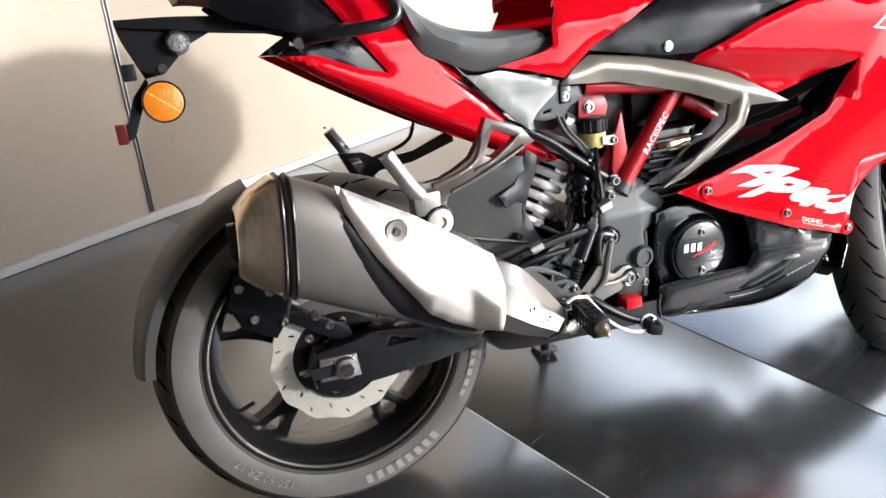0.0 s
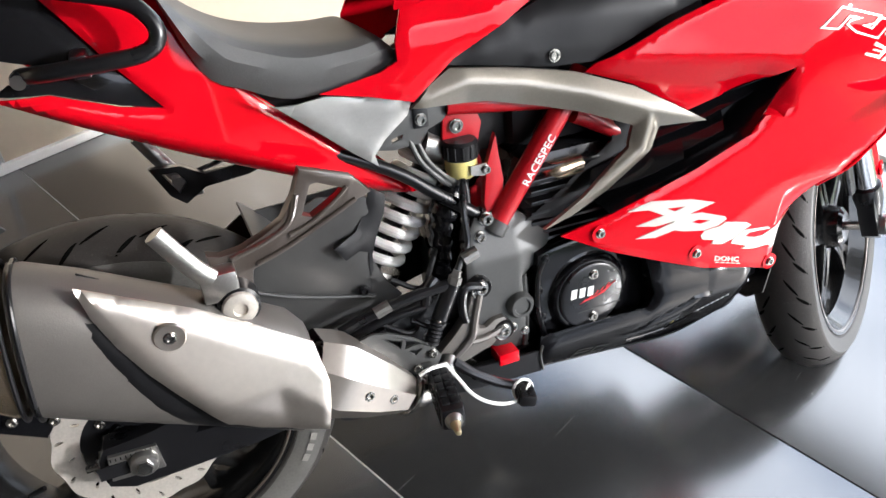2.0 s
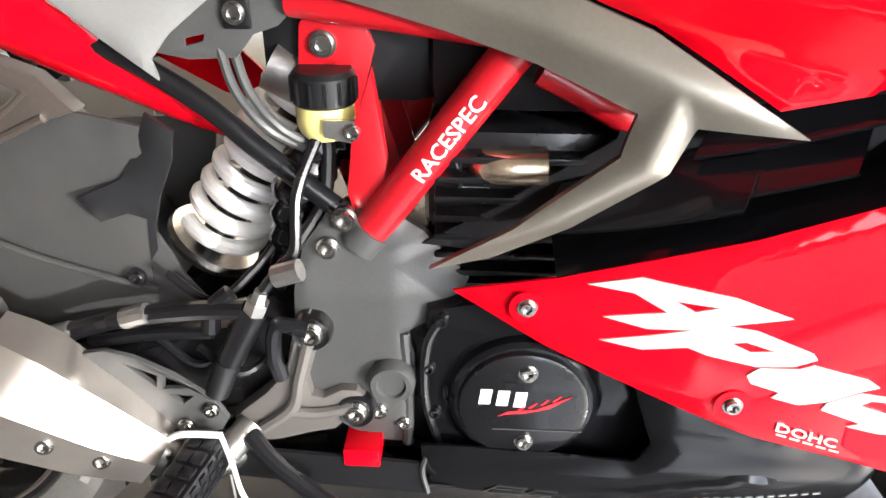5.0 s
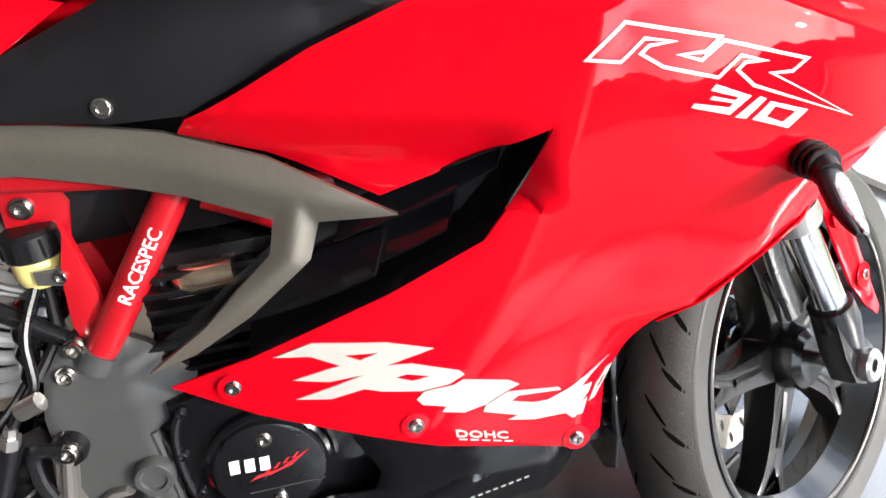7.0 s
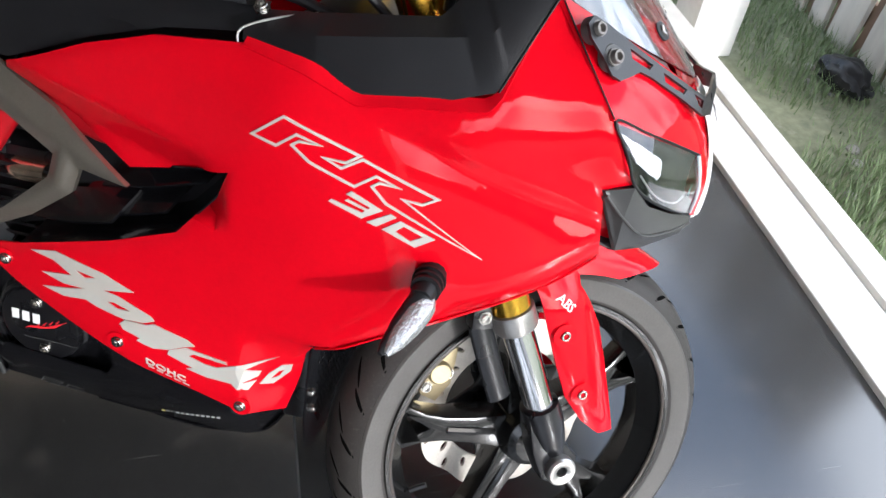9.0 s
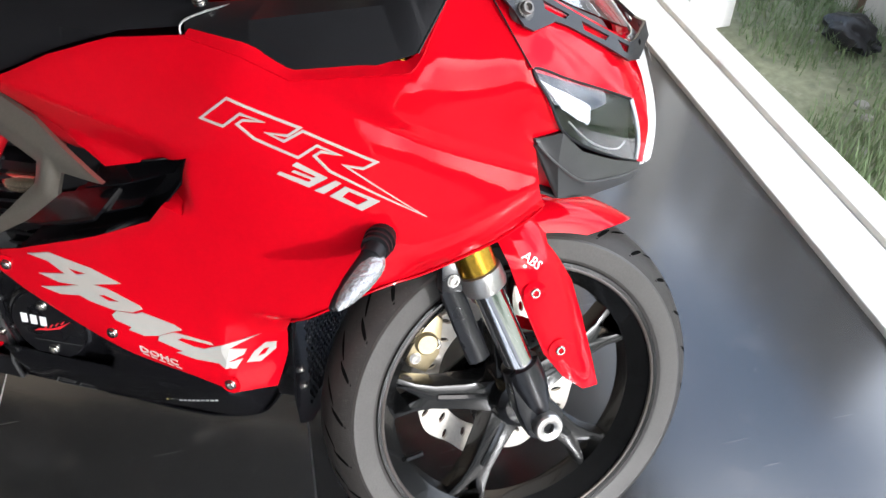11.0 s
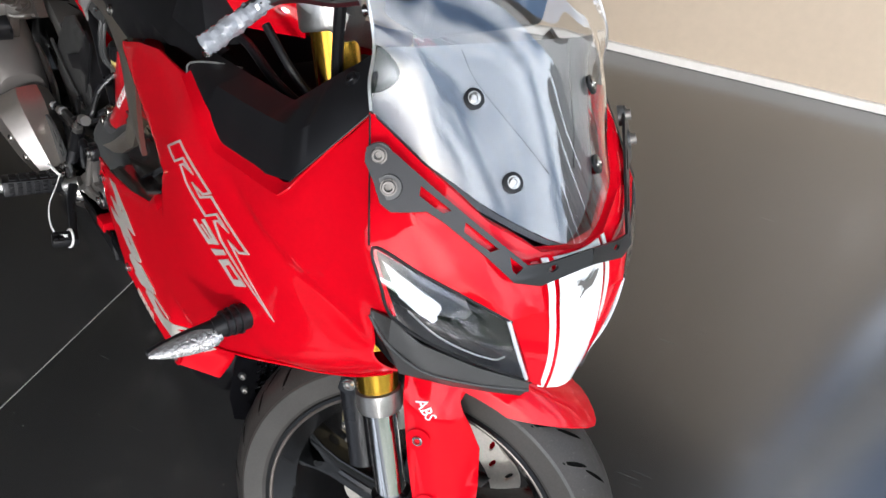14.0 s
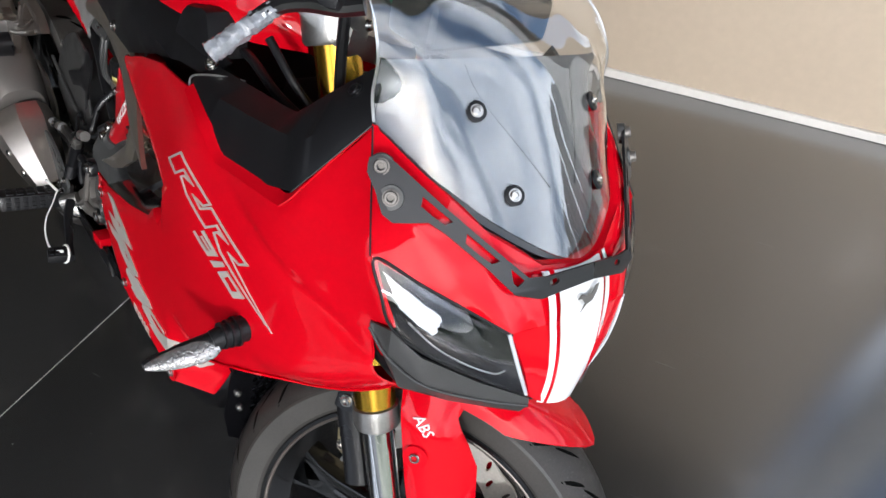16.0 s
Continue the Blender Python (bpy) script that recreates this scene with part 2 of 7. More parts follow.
def curve(pts, n, closed=False):
    """n points along a smooth line through pts."""
    p = [Vector(q) for q in pts]
    if len(p) == 2 and not closed:
        return [p[0].lerp(p[1], i / (n - 1)) for i in range(n)]
    if closed:
        ext = [p[-1]] + p + [p[0], p[1]]
    else:
        ext = [p[0] * 2 - p[1]] + p + [p[-1] * 2 - p[-2]]
    segs = len(ext) - 3
    lens = [max((ext[i + 2] - ext[i + 1]).length, 1e-6) for i in range(segs)]
    total, out = sum(lens), []
    for i in range(n):
        s = total * i / (n if closed else n - 1)
        k = 0
        while k < segs - 1 and s > lens[k]:
            s -= lens[k]
            k += 1
        u = min(1.0, s / lens[k])
        a, b, c, d = ext[k:k + 4]
        out.append(0.5 * (2 * b + (c - a) * u + (2 * a - 5 * b + 4 * c - d) * u * u + (3 * b - a - 3 * c + d) * u ** 3))
    return out


def polyline(pts, n):
    """n points along straight segments, corners kept as nearly as the count lets."""
    p = [Vector(q) for q in pts]
    lens = [(p[i + 1] - p[i]).length for i in range(len(p) - 1)]
    total, out = sum(lens), []
    for i in range(n):
        s, k = total * i / (n - 1), 0
        while k < len(lens) - 1 and s > lens[k]:
            s -= lens[k]
            k += 1
        out.append(p[k].lerp(p[k + 1], min(1.0, s / max(lens[k], 1e-9))))
    return out


def solid(bm, thick, way=None):
    """Gives an open sheet a thickness, inwards along -way or along its normals, and closes its rim."""
    bm.normal_update()
    top = list(bm.verts)
    edges = [e for e in bm.edges if e.is_boundary]
    under = {v: bm.verts.new(v.co - (Vector(way) if way else v.normal) * thick) for v in top}
    for f in list(bm.faces):
        bm.faces.new([under[v] for v in reversed(f.verts)])
    for e in edges:
        a, b = e.verts
        lf = e.link_faces[0]
        order = [v for v in lf.verts]
        if order[(order.index(a) + 1) % len(order)] is b:
            a, b = b, a
        bm.faces.new([a, b, under[b], under[a]])
    return bm


def skin(rows, n=24, m=None, thick=0.003, way=None, sharp=False, closed=False):
    """A sheet through polylines laid side by side."""
    lines = [polyline(r, n) if sharp else curve(r, n, closed) for r in rows]
    if m and m > len(lines):
        lines = list(zip(*[curve(col, m) for col in zip(*lines)]))
    bm = bmesh.new()
    vs = [[bm.verts.new(q) for q in line] for line in lines]
    for i in range(len(vs) - 1):
        for j in range(n if closed else n - 1):
            k = (j + 1) % n
            bm.faces.new([vs[i][j], vs[i][k], vs[i + 1][k], vs[i + 1][j]])
    return solid(bm, thick, way) if thick else bm


def tube(pts, r, seg=12, n=None, closed=False, caps=True, flat=1.0):
    """A round bar swept along a smooth line; r may change along it."""
    line = curve(pts, n or max(2, 6 * len(pts)), closed) if len(pts) > 2 else [Vector(q) for q in pts]
    bm, rings = bmesh.new(), []
    up = None
    for i, q in enumerate(line):
        a = line[i - 1] if i or closed else q
        b = line[(i + 1) % len(line)] if i + 1 < len(line) or closed else q
        t = (b - a).normalized()
        if up is None:
            up = t.orthogonal().normalized() if abs(t.y) > 0.9 else (Vector((0, 1, 0)) - t * t.y).normalized()
        up = (up - t * up.dot(t)).normalized()
        side = t.cross(up)
        rad = r if isinstance(r, (int, float)) else r[0] + (r[1] - r[0]) * i / (len(line) - 1) if len(r) == 2 else r[i]
        rings.append([bm.verts.new(q + (up * math.cos(w) * flat + side * math.sin(w)) * rad) for w in (2 * math.pi * k / seg for k in range(seg))])
    for i in range(len(rings) if closed else len(rings) - 1):
        p, q = rings[i], rings[(i + 1) % len(rings)]
        for k in range(seg):
            bm.faces.new([p[k], p[(k + 1) % seg], q[(k + 1) % seg], q[k]])
    if caps and not closed:
        bm.faces.new(rings[0])
        bm.faces.new(list(reversed(rings[-1])))
    return bm


def lathe(profile, seg=64, axis="y", centre=(0, 0, 0), close=False, caps=True):
    """Turns (radius, along) pairs about an axis."""
    bm, rings = bmesh.new(), []
    for r, h in profile:
        ring = []
        for k in range(seg):
            a = 2 * math.pi * k / seg
            c, s = r * math.cos(a), r * math.sin(a)
            co = {"y": (c, h, s), "z": (c, s, h), "x": (h, c, s)}[axis]
            ring.append(bm.verts.new(Vector(co) + Vector(centre)))
        rings.append(ring)
    pairs = list(zip(rings, rings[1:])) + ([(rings[-1], rings[0])] if close else [])
    for p, q in pairs:
        for k in range(seg):
            bm.faces.new([p[k], p[(k + 1) % seg], q[(k + 1) % seg], q[k]])
    if not close and caps:
        for ring in (rings[0], rings[-1]):
            if (ring[0].co - ring[seg // 2].co).length > 1e-5:
                bm.faces.new(ring)
    bmesh.ops.remove_doubles(bm, verts=bm.verts, dist=1e-5)
    return bm


def inside(p, poly):
    x, y, hit = p[0], p[1], False
    for (x0, y0), (x1, y1) in zip(poly, poly[1:] + poly[:1]):
        if (y0 > y) != (y1 > y) and x < (x1 - x0) * (y - y0) / (y1 - y0) + x0:
            hit = not hit
    return hit


def fill(outline, holes=(), spacing=0.0, lines=()):
    """Triangles that fill an outline in two dimensions, less its holes, with inner points at a spacing."""
    loops = [[(p[0], p[1]) for p in loop] for loop in (outline, *holes)]
    if spacing:
        dense = []
        for loop in loops:
            d = []
            for a, b in zip(loop, loop[1:] + loop[:1]):
                k = max(1, round(math.dist(a, b) / spacing))
                d += [(a[0] + (b[0] - a[0]) * i / k, a[1] + (b[1] - a[1]) * i / k) for i in range(k)]
            dense.append(d)
        loops = dense
    pts, edges = [], []
    for loop in loops:
        s = len(pts)
        pts += loop
        edges += [(s + i, s + (i + 1) % len(loop)) for i in range(len(loop))]
    for a, b in lines:
        s, k = len(pts), max(1, round(math.dist(a, b) / spacing))
        pts += [(a[0] + (b[0] - a[0]) * i / k, a[1] + (b[1] - a[1]) * i / k) for i in range(k + 1)]
        edges += [(s + i, s + i + 1) for i in range(k)]
    if spacing:
        xs, ys = [p[0] for p in loops[0]], [p[1] for p in loops[0]]
        rim = np.array(pts)
        slope = (lines[-1][1][1] - lines[-1][0][1]) / (lines[-1][1][0] - lines[-1][0][0]) if lines else 0.0
        first = (lines[-1][0][1] if lines else min(ys)) - slope * ((lines[-1][0][0] if lines else 0.0) - min(xs))
        low = int((min(ys) - first) / spacing) - 1
        high = int((max(ys) - first - min(0.0, slope) * (max(xs) - min(xs))) / spacing) + 1
        for i in range(int((max(xs) - min(xs)) / spacing) + 1):
            for j in range(low, high + 1):
                x = min(xs) + (i + 0.5 * (j % 2)) * spacing
                q = (x, first + j * spacing + slope * (x - min(xs)))
                if inside(q, loops[0]) and not any(inside(q, h) for h in loops[1:]) and np.hypot(*(rim - q).T).min() > spacing * 0.55:
                    pts.append(q)
    vs, _, fs, *_ = delaunay_2d_cdt([Vector(p) for p in pts], edges, [], 0, 1e-6)
    keep = []
    for f in fs:
        c = (sum(vs[i].x for i in f) / len(f), sum(vs[i].y for i in f) / len(f))
        if inside(c, loops[0]) and not any(inside(c, h) for h in loops[1:]):
            keep.append(f)
    return [tuple(v) for v in vs], keep, loops


def drape(outline, width, holes=(), spacing=0.012, thick=0.003, curl=0.003, band=0.008, lines=()):
    """A panel of the bike's right side: an outline in (x, z) laid on the half width that width(x, z) gives, its rim rolled in."""
    vs, fs, loops = fill(outline, holes, spacing, lines)
    rim = []
    for loop in loops:
        for a, b in zip(loop, loop[1:] + loop[:1]):
            rim.append((*a, *b))
    rim = np.array(rim)
    ab = rim[:, 2:] - rim[:, :2]
    bm = bmesh.new()
    made = []
    for x, z in vs:
        u = np.clip(((x - rim[:, 0]) * ab[:, 0] + (z - rim[:, 1]) * ab[:, 1]) / np.maximum((ab ** 2).sum(1), 1e-12), 0, 1)
        d = np.hypot(rim[:, 0] + u * ab[:, 0] - x, rim[:, 1] + u * ab[:, 1] - z).min()
        made.append(bm.verts.new((x, -width(x, z) + curl * max(0.0, 1 - d / band) ** 2, z)))
    for f in fs:
        a, b, c = (made[i] for i in f[:3])
        bm.faces.new([a, b, c])
    loose = [v for v in bm.verts if not v.link_faces]
    bmesh.ops.delete(bm, geom=loose, context="VERTS")
    bmesh.ops.recalc_face_normals(bm, faces=bm.faces)
    if thick:
        bm.normal_update()
        if sum(f.normal.y for f in bm.faces) > 0:
            bmesh.ops.reverse_faces(bm, faces=bm.faces)
        solid(bm, thick, (0, -1, 0))
    return bm


def flat(outline, thick, holes=(), at=lambda u, v, h: (u, h, v), bevel=0.0):
    """An outline cut from a plate; at() maps its two directions and its depth into space."""
    vs, fs, _ = fill(outline, holes)
    bm = bmesh.new()
    top = [bm.verts.new((x, y, 0)) for x, y in vs]
    for f in fs:
        bm.faces.new([top[i] for i in f])
    bmesh.ops.delete(bm, geom=[v for v in bm.verts if not v.link_faces], context="VERTS")
    bmesh.ops.recalc_face_normals(bm, faces=bm.faces)
    bmesh.ops.dissolve_limit(bm, angle_limit=0.01, verts=bm.verts, edges=bm.edges)
    bm.normal_update()
    if bm.faces[:] and bm.faces[:][0].normal.z < 0:
        bmesh.ops.reverse_faces(bm, faces=bm.faces)
    solid(bm, thick, (0, 0, 1))
    if bevel:
        rim = [e for e in bm.edges if len(e.link_faces) == 2 and e.calc_face_angle(0) > 0.8 and abs(e.verts[0].co.z - e.verts[1].co.z) < 1e-6]
        bmesh.ops.bevel(bm, geom=rim, offset=bevel, segments=2, profile=0.6, affect="EDGES", clamp_overlap=True)
    for v in bm.verts:
        v.co = Vector(at(v.co.x, v.co.y, -v.co.z))
    return bm


def box(x0, x1, y0, y1, z0, z1, bevel=0.0, seg=2):
    bm = bmesh.new()
    bmesh.ops.create_cube(bm, size=1)
    for v in bm.verts:
        v.co = Vector(((x0 + x1) / 2 + v.co.x * (x1 - x0), (y0 + y1) / 2 + v.co.y * (y1 - y0), (z0 + z1) / 2 + v.co.z * (z1 - z0)))
    if bevel:
        bmesh.ops.bevel(bm, geom=list(bm.edges), offset=bevel, segments=seg, profile=0.6, affect="EDGES", clamp_overlap=True)
    return bm


def join(*bms):
    out = bms[0]
    for b in bms[1:]:
        me = bpy.data.meshes.new("join")
        b.to_mesh(me)
        b.free()
        out.from_mesh(me)
        bpy.data.meshes.remove(me)
    return out


def mirror(bm):
    """The same shape on the bike's other side."""
    b = bm.copy()
    for v in b.verts:
        v.co.y = -v.co.y
    bmesh.ops.reverse_faces(b, faces=b.faces)
    return b


def aim(p, way):
    """A pose at p whose z axis points along way."""
    return Matrix.Translation(p) @ Vector(way).to_track_quat("Z", "Y").to_matrix().to_4x4()


def bolt(p, r, parent, way=(0, -1, 0), material=None, h=0.6, m=None, name="bolt"):
    """A socket-head screw with its washer and hexagon recess."""
    b = lathe([(0, 0.15 * r), (0.42 * r, 0.15 * r), (0.48 * r, h * r), (0.72 * r, h * r), (0.8 * r, 0.85 * h * r), (0.8 * r, 0.12 * r), (r, 0.12 * r), (r, -0.3 * r)], 16, "z")
    b.transform(aim(p, way))
    return part(name, b, material or SCREW, parent, m=m)


def letters(text, size, at, shear=0.0, depth=0.0006, offset=0.0):
    """Raised writing as a mesh; at() maps (along, up, out) into space."""
    cu = bpy.data.curves.new("writing", "FONT")
    cu.body, cu.size, cu.shear, cu.extrude, cu.offset, cu.resolution_u = text, size, shear, depth, offset, 2
    ob = bpy.data.objects.new("writing", cu)
    scene.collection.objects.link(ob)
    bpy.context.view_layer.update()
    me = bpy.data.meshes.new_from_object(ob.evaluated_get(bpy.context.evaluated_depsgraph_get()))
    bpy.data.objects.remove(ob)
    bpy.data.curves.remove(cu)
    bm = bmesh.new()
    bm.from_mesh(me)
    bpy.data.meshes.remove(me)
    for _ in range(2):
        long = [e for e in bm.edges if e.calc_length() > size * 0.45]
        if long:
            bmesh.ops.subdivide_edges(bm, edges=long, cuts=1)
    bmesh.ops.triangulate(bm, faces=bm.faces)
    for v in bm.verts:
        v.co = Vector(at(*v.co))
    return bm


def stroke(pts, wide, at, thick=0.0006, closed=False):
    """A flat line of one width, as a drawn outline has; at() maps (along, up, out) into space."""
    line = [Vector(p) for p in pts]
    bm = bmesh.new()
    left, right = [], []
    count = len(line)
    for i, q in enumerate(line):
        a = line[i - 1] if i or closed else q
        b = line[(i + 1) % count] if i + 1 < count or closed else q
        t0, t1 = (q - a), (b - q)
        t0 = t0.normalized() if t0.length else t1.normalized()
        t1 = t1.normalized() if t1.length else t0
        n0 = Vector((-t0.y, t0.x))
        n = (n0 + Vector((-t1.y, t1.x)))
        n = n.normalized() if n.length > 0.05 else n0
        k = min(2.5, 1 / max(0.3, n.dot(n0)))
        left.append(q + n * wide / 2 * k)
        right.append(q - n * wide / 2 * k)
    cuts = []
    for i in range(count if closed else count - 1):
        j = (i + 1) % count
        k = max(1, int((line[j] - line[i]).length / 0.012))
        for s in range(k):
            cuts.append((left[i].lerp(left[j], s / k), left[i].lerp(left[j], (s + 1) / k), right[i].lerp(right[j], (s + 1) / k), right[i].lerp(right[j], s / k)))
    for quad in cuts:
        top = [bm.verts.new(at(p.x, p.y, thick)) for p in quad]
        low = [bm.verts.new(at(p.x, p.y, -0.001)) for p in quad]
        bm.faces.new(top)
        for a, b in ((0, 1), (2, 3)):
            bm.faces.new([top[a], low[a], low[b], top[b]])
    bmesh.ops.remove_doubles(bm, verts=bm.verts, dist=2e-5)
    return bm

# ---- the showroom ----
WALL_Y, SILL_X, WEST_X, SOUTH_Y, CEIL = 1.322, 2.067, -3.4, -2.6, 3.0


def structure(name, bm, material, label, smooth=0):
    return tagged(part(name, bm, material, None, label, smooth=smooth), category=name.split("_")[0], kind="structure")


floor = structure("floor", box(WEST_X, SILL_X, SOUTH_Y, WALL_Y, -0.12, -0.004), GROUT, "dark polished slate floor of large slabs with thin joints")
wall_north = structure("wall_north", box(WEST_X, SILL_X + 0.2, WALL_Y, WALL_Y + 0.15, -0.1, CEIL), PLASTER, "beige laminate panelled wall with a bright skirting")
for x0, x1 in ((WEST_X, -1.38), (-1.372, 0.269), (0.285, SILL_X + 0.2)):
    part("panel", box(x0, x1, WALL_Y - 0.012, WALL_Y - 0.001, 0.03, CEIL - 0.02, 0.002), WALL, wall_north)
for x in (-1.376, 0.277):
    part("joint_strip", join(box(x - 0.0075, x - 0.003, WALL_Y - 0.016, WALL_Y - 0.002, 0.03, CEIL - 0.02, 0.001), box(x + 0.003, x + 0.0075, WALL_Y - 0.016, WALL_Y - 0.002, 0.03, CEIL - 0.02, 0.001), box(x - 0.003, x + 0.003, WALL_Y - 0.006, WALL_Y - 0.002, 0.03, CEIL - 0.02)), ALUMINIUM, wall_north, "thin double aluminium joint strip")
structure("baseboard", box(WEST_X, SILL_X, WALL_Y - 0.022, WALL_Y - 0.0005, 0.0, 0.028, 0.003), WHITE_STRIP, "narrow off-white skirting strip along the wall")
# unseen closing walls and ceiling, grey so that less light bounces indoors
structure("wall_west", box(WEST_X - 0.15, WEST_X, SOUTH_Y, WALL_Y, -0.1, CEIL), CEILING, "plain unseen wall, greyed to cut bounced light")
# the opening's west edge is placed to bound the sun on the north wall
structure("wall_south", join(box(WEST_X, -0.09, SOUTH_Y - 0.15, SOUTH_Y, -0.1, CEIL), box(-0.09, SILL_X, SOUTH_Y - 0.15, SOUTH_Y, 2.75, CEIL)), CEILING, "unseen grey wall with a wide shop front opening set to bound the sunlight")
structure("ceiling", box(WEST_X - 0.15, SILL_X + 0.3, SOUTH_Y - 0.15, WALL_Y + 0.15, CEIL, CEIL + 0.15), CEILING, "plain unseen ceiling, greyed to cut bounced light")
structure("lintel", box(SILL_X, SILL_X + 0.2, SOUTH_Y, WALL_Y, 2.15, CEIL - 0.002, 0.004), PLASTER, "white lintel over the wide door opening")
# sill along the open side: inner strip, sliding door track, outer step
sill = structure("sill", box(SILL_X, SILL_X + 0.138, SOUTH_Y, WALL_Y, -0.14, 0.016, 0.004), KERB, "white marble door sill with a track groove")
part("outer_step", box(SILL_X + 0.153, SILL_X + 0.235, SOUTH_Y, WALL_Y, -0.14, 0.022, 0.006), KERB, sill)
part("track", box(SILL_X + 0.136, SILL_X + 0.155, SOUTH_Y, WALL_Y, -0.12, 0.004), ALUMINIUM, sill, "grey aluminium sliding door track")
# outside
ground = structure("ground", box(SILL_X + 0.235, 400, -400, 400, -0.4, -0.15), GRASS_SOIL, "earth with patchy grass outside the door")
structure("pavement", box(-400, SILL_X + 0.28, -400, SOUTH_Y - 0.15, -0.4, -0.05), ASPHALT, "worn asphalt forecourt outside the shop front")

# trees across the forecourt
hedge = bmesh.new()
hedge_rows = []
for k in range(160):
    x = -45 + k * .6
    top = 2.6 + 1.1 * noise.noise((x * .22, 0, 1)) + .5 * noise.noise((x * 1.1, 0, 4)) + .25 * noise.noise((x * 3.1, 0, 9))
    hedge_rows.append([hedge.verts.new((x, -17 + .8 * noise.noise((x * .7, h * 3, 2)) + .5 * (h > .5), -.06 + top * h)) for h in (0, .35, .7, 1)])
for p, q in zip(hedge_rows, hedge_rows[1:]):
    for k in range(3):
        hedge.faces.new([p[k], q[k], q[k + 1], p[k + 1]])
structure("backdrop", solid(hedge, .8, (0, 1, 0)), FOLIAGE, "dark green trees far across the forecourt")

# ---- the motorcycle ----
# bike axes: x ahead from the rear axle, y to its left, z up from the ground line; it leans on its side stand
LEAN_ANGLE, HEADING = 14.4, -24.5
BIKE = Matrix.Translation((-0.009, -0.020, 0.014)) @ pose(0, 0, 0, 0, 0, HEADING) @ pose(0, 0, 0, -LEAN_ANGLE, 0, 0)
bike = thing("motorcycle", "glossy red faired sports motorcycle leaning on its side stand", "motorcycle", m=BIKE)

# half widths of the fairing: x, half width, z
STATIONS = np.array([(.631, .172, .495), (.685, .19, .491), (.842, .22, .426), (.997, .20, .365), (.77, .193, .644), (1.021, .232, .745), (1.054, .24, .771), (1.105, .238, .693),
                     (1.205, .229, .661), (1.257, .221, .656), (1.257, .213, .834), (1.314, .160, .878), (1.353, .184, .807), (1.385, .176, .747), (.639, .133, .747), (1.007, .177, .84)])
_n = len(STATIONS)
_d = np.hypot(STATIONS[:, None, 0] - STATIONS[None, :, 0], STATIONS[:, None, 2] - STATIONS[None, :, 2])
_a = np.zeros((_n + 3, _n + 3))
_a[:_n, :_n], _a[:_n, _n], _a[:_n, _n + 1:] = _d - np.eye(_n) * 0.08, 1, STATIONS[:, [0, 2]]
_a[_n:, :_n] = _a[:_n, _n:].T
_c = np.linalg.solve(_a, np.r_[STATIONS[:, 1], 0, 0, 0])


def fold_line(x):
    """Height of the crease that runs from the cockpit down to the nose."""
    return .798 - .372 * (x - 1.09)


# edge over the front wheel, where the panel turns under: x, z, how far
ARCH = np.array([(1.18, .545, 0.0), (1.219, .562, .010), (1.25, .563, .038), (1.29, .582, .044), (1.33, .602, .050), (1.36, .627, .046), (1.375, .6415, .046)])


def plain_width(x, z):
    d = np.sqrt((STATIONS[:, 0] - x) ** 2 + (STATIONS[:, 2] - z) ** 2 + 0.0004)
    w = float(d @ _c[:_n] + _c[_n] + _c[_n + 1] * x + _c[_n + 2] * z)
    grow = min(1.0, max(0.0, (x - 1.10) / .10))
    over = z - fold_line(x)
    if x > 1.18:
        above = z - float(np.interp(x, ARCH[:, 0], ARCH[:, 1]))
        w -= float(np.interp(x, ARCH[:, 0], ARCH[:, 2])) * max(0.0, 1 - max(0.0, above) / .055) ** 1.8
    if x > 1.0 and z < .50:
        w -= 1.3 * (x - 1.0) * min(1.0, (.50 - z) / .12)
    up = .004 * max(0.0, 1 - max(0.0, over) / .05) ** 2 - .004
    low = -.004 * max(0.0, 1 + min(0.0, over) / .03)
    part_up = 1 / (1 + math.exp(max(-40.0, min(40.0, -over / .003))))
    return w + grow * (up * part_up + low * (1 - part_up) - .0035 * math.exp(-(over / .008) ** 2))


# corners at the nose that the panel must meet: x, half width, z
CORNERS = np.array([(1.375, .141, .6415), (1.361, .178, .735), (1.352, .185, .8086), (1.318, .167, .853), (1.281, .1485, .901), (1.248, .2115, .811)])
_g = np.exp(-((CORNERS[:, None, 0] - CORNERS[None, :, 0]) ** 2 + (CORNERS[:, None, 2] - CORNERS[None, :, 2]) ** 2) / .0055)
_k = np.linalg.solve(_g, np.array([c[1] - plain_width(c[0], c[2]) for c in CORNERS]))


def half_width(x, z):
    """The fairing's smooth half width, with the fold that runs from the cockpit down to the nose."""
    return plain_width(x, z) + float(np.exp(-((CORNERS[:, 0] - x) ** 2 + (CORNERS[:, 2] - z) ** 2) / .0055) @ _k)


def on_side(x, z, out=0.0):
    return (x, -half_width(x, z) - out, z)


# fairing outline
FAIR = [(.628, .495), (.70, .458), (.782, .425), (.863, .393), (.94, .371), (1.0, .351), (1.038, .333), (1.047, .365), (1.056, .405), (1.066, .442), (1.085, .478), (1.12, .506), (1.142, .520), (1.19, .550), (1.22, .563), (1.25, .563),
        (1.29, .582), (1.33, .602), (1.36, .627), (1.375, .6415), (1.367, .690), (1.360, .734), (1.386, .744), (1.3515, .8085), (1.318, .853), (1.281, .900), (1.264, .858), (1.2495, .814), (1.240, .803), (1.119, .787), (1.065, .806), (.999, .816),
        (.90, .803), (.812, .775), (.746, .747), (.70, .730), (.690, .718), (.76, .692), (.815, .660), (.848, .640), (.90, .654), (.993, .690), (.975, .655), (.927, .600), (.839, .562), (.705, .516)]
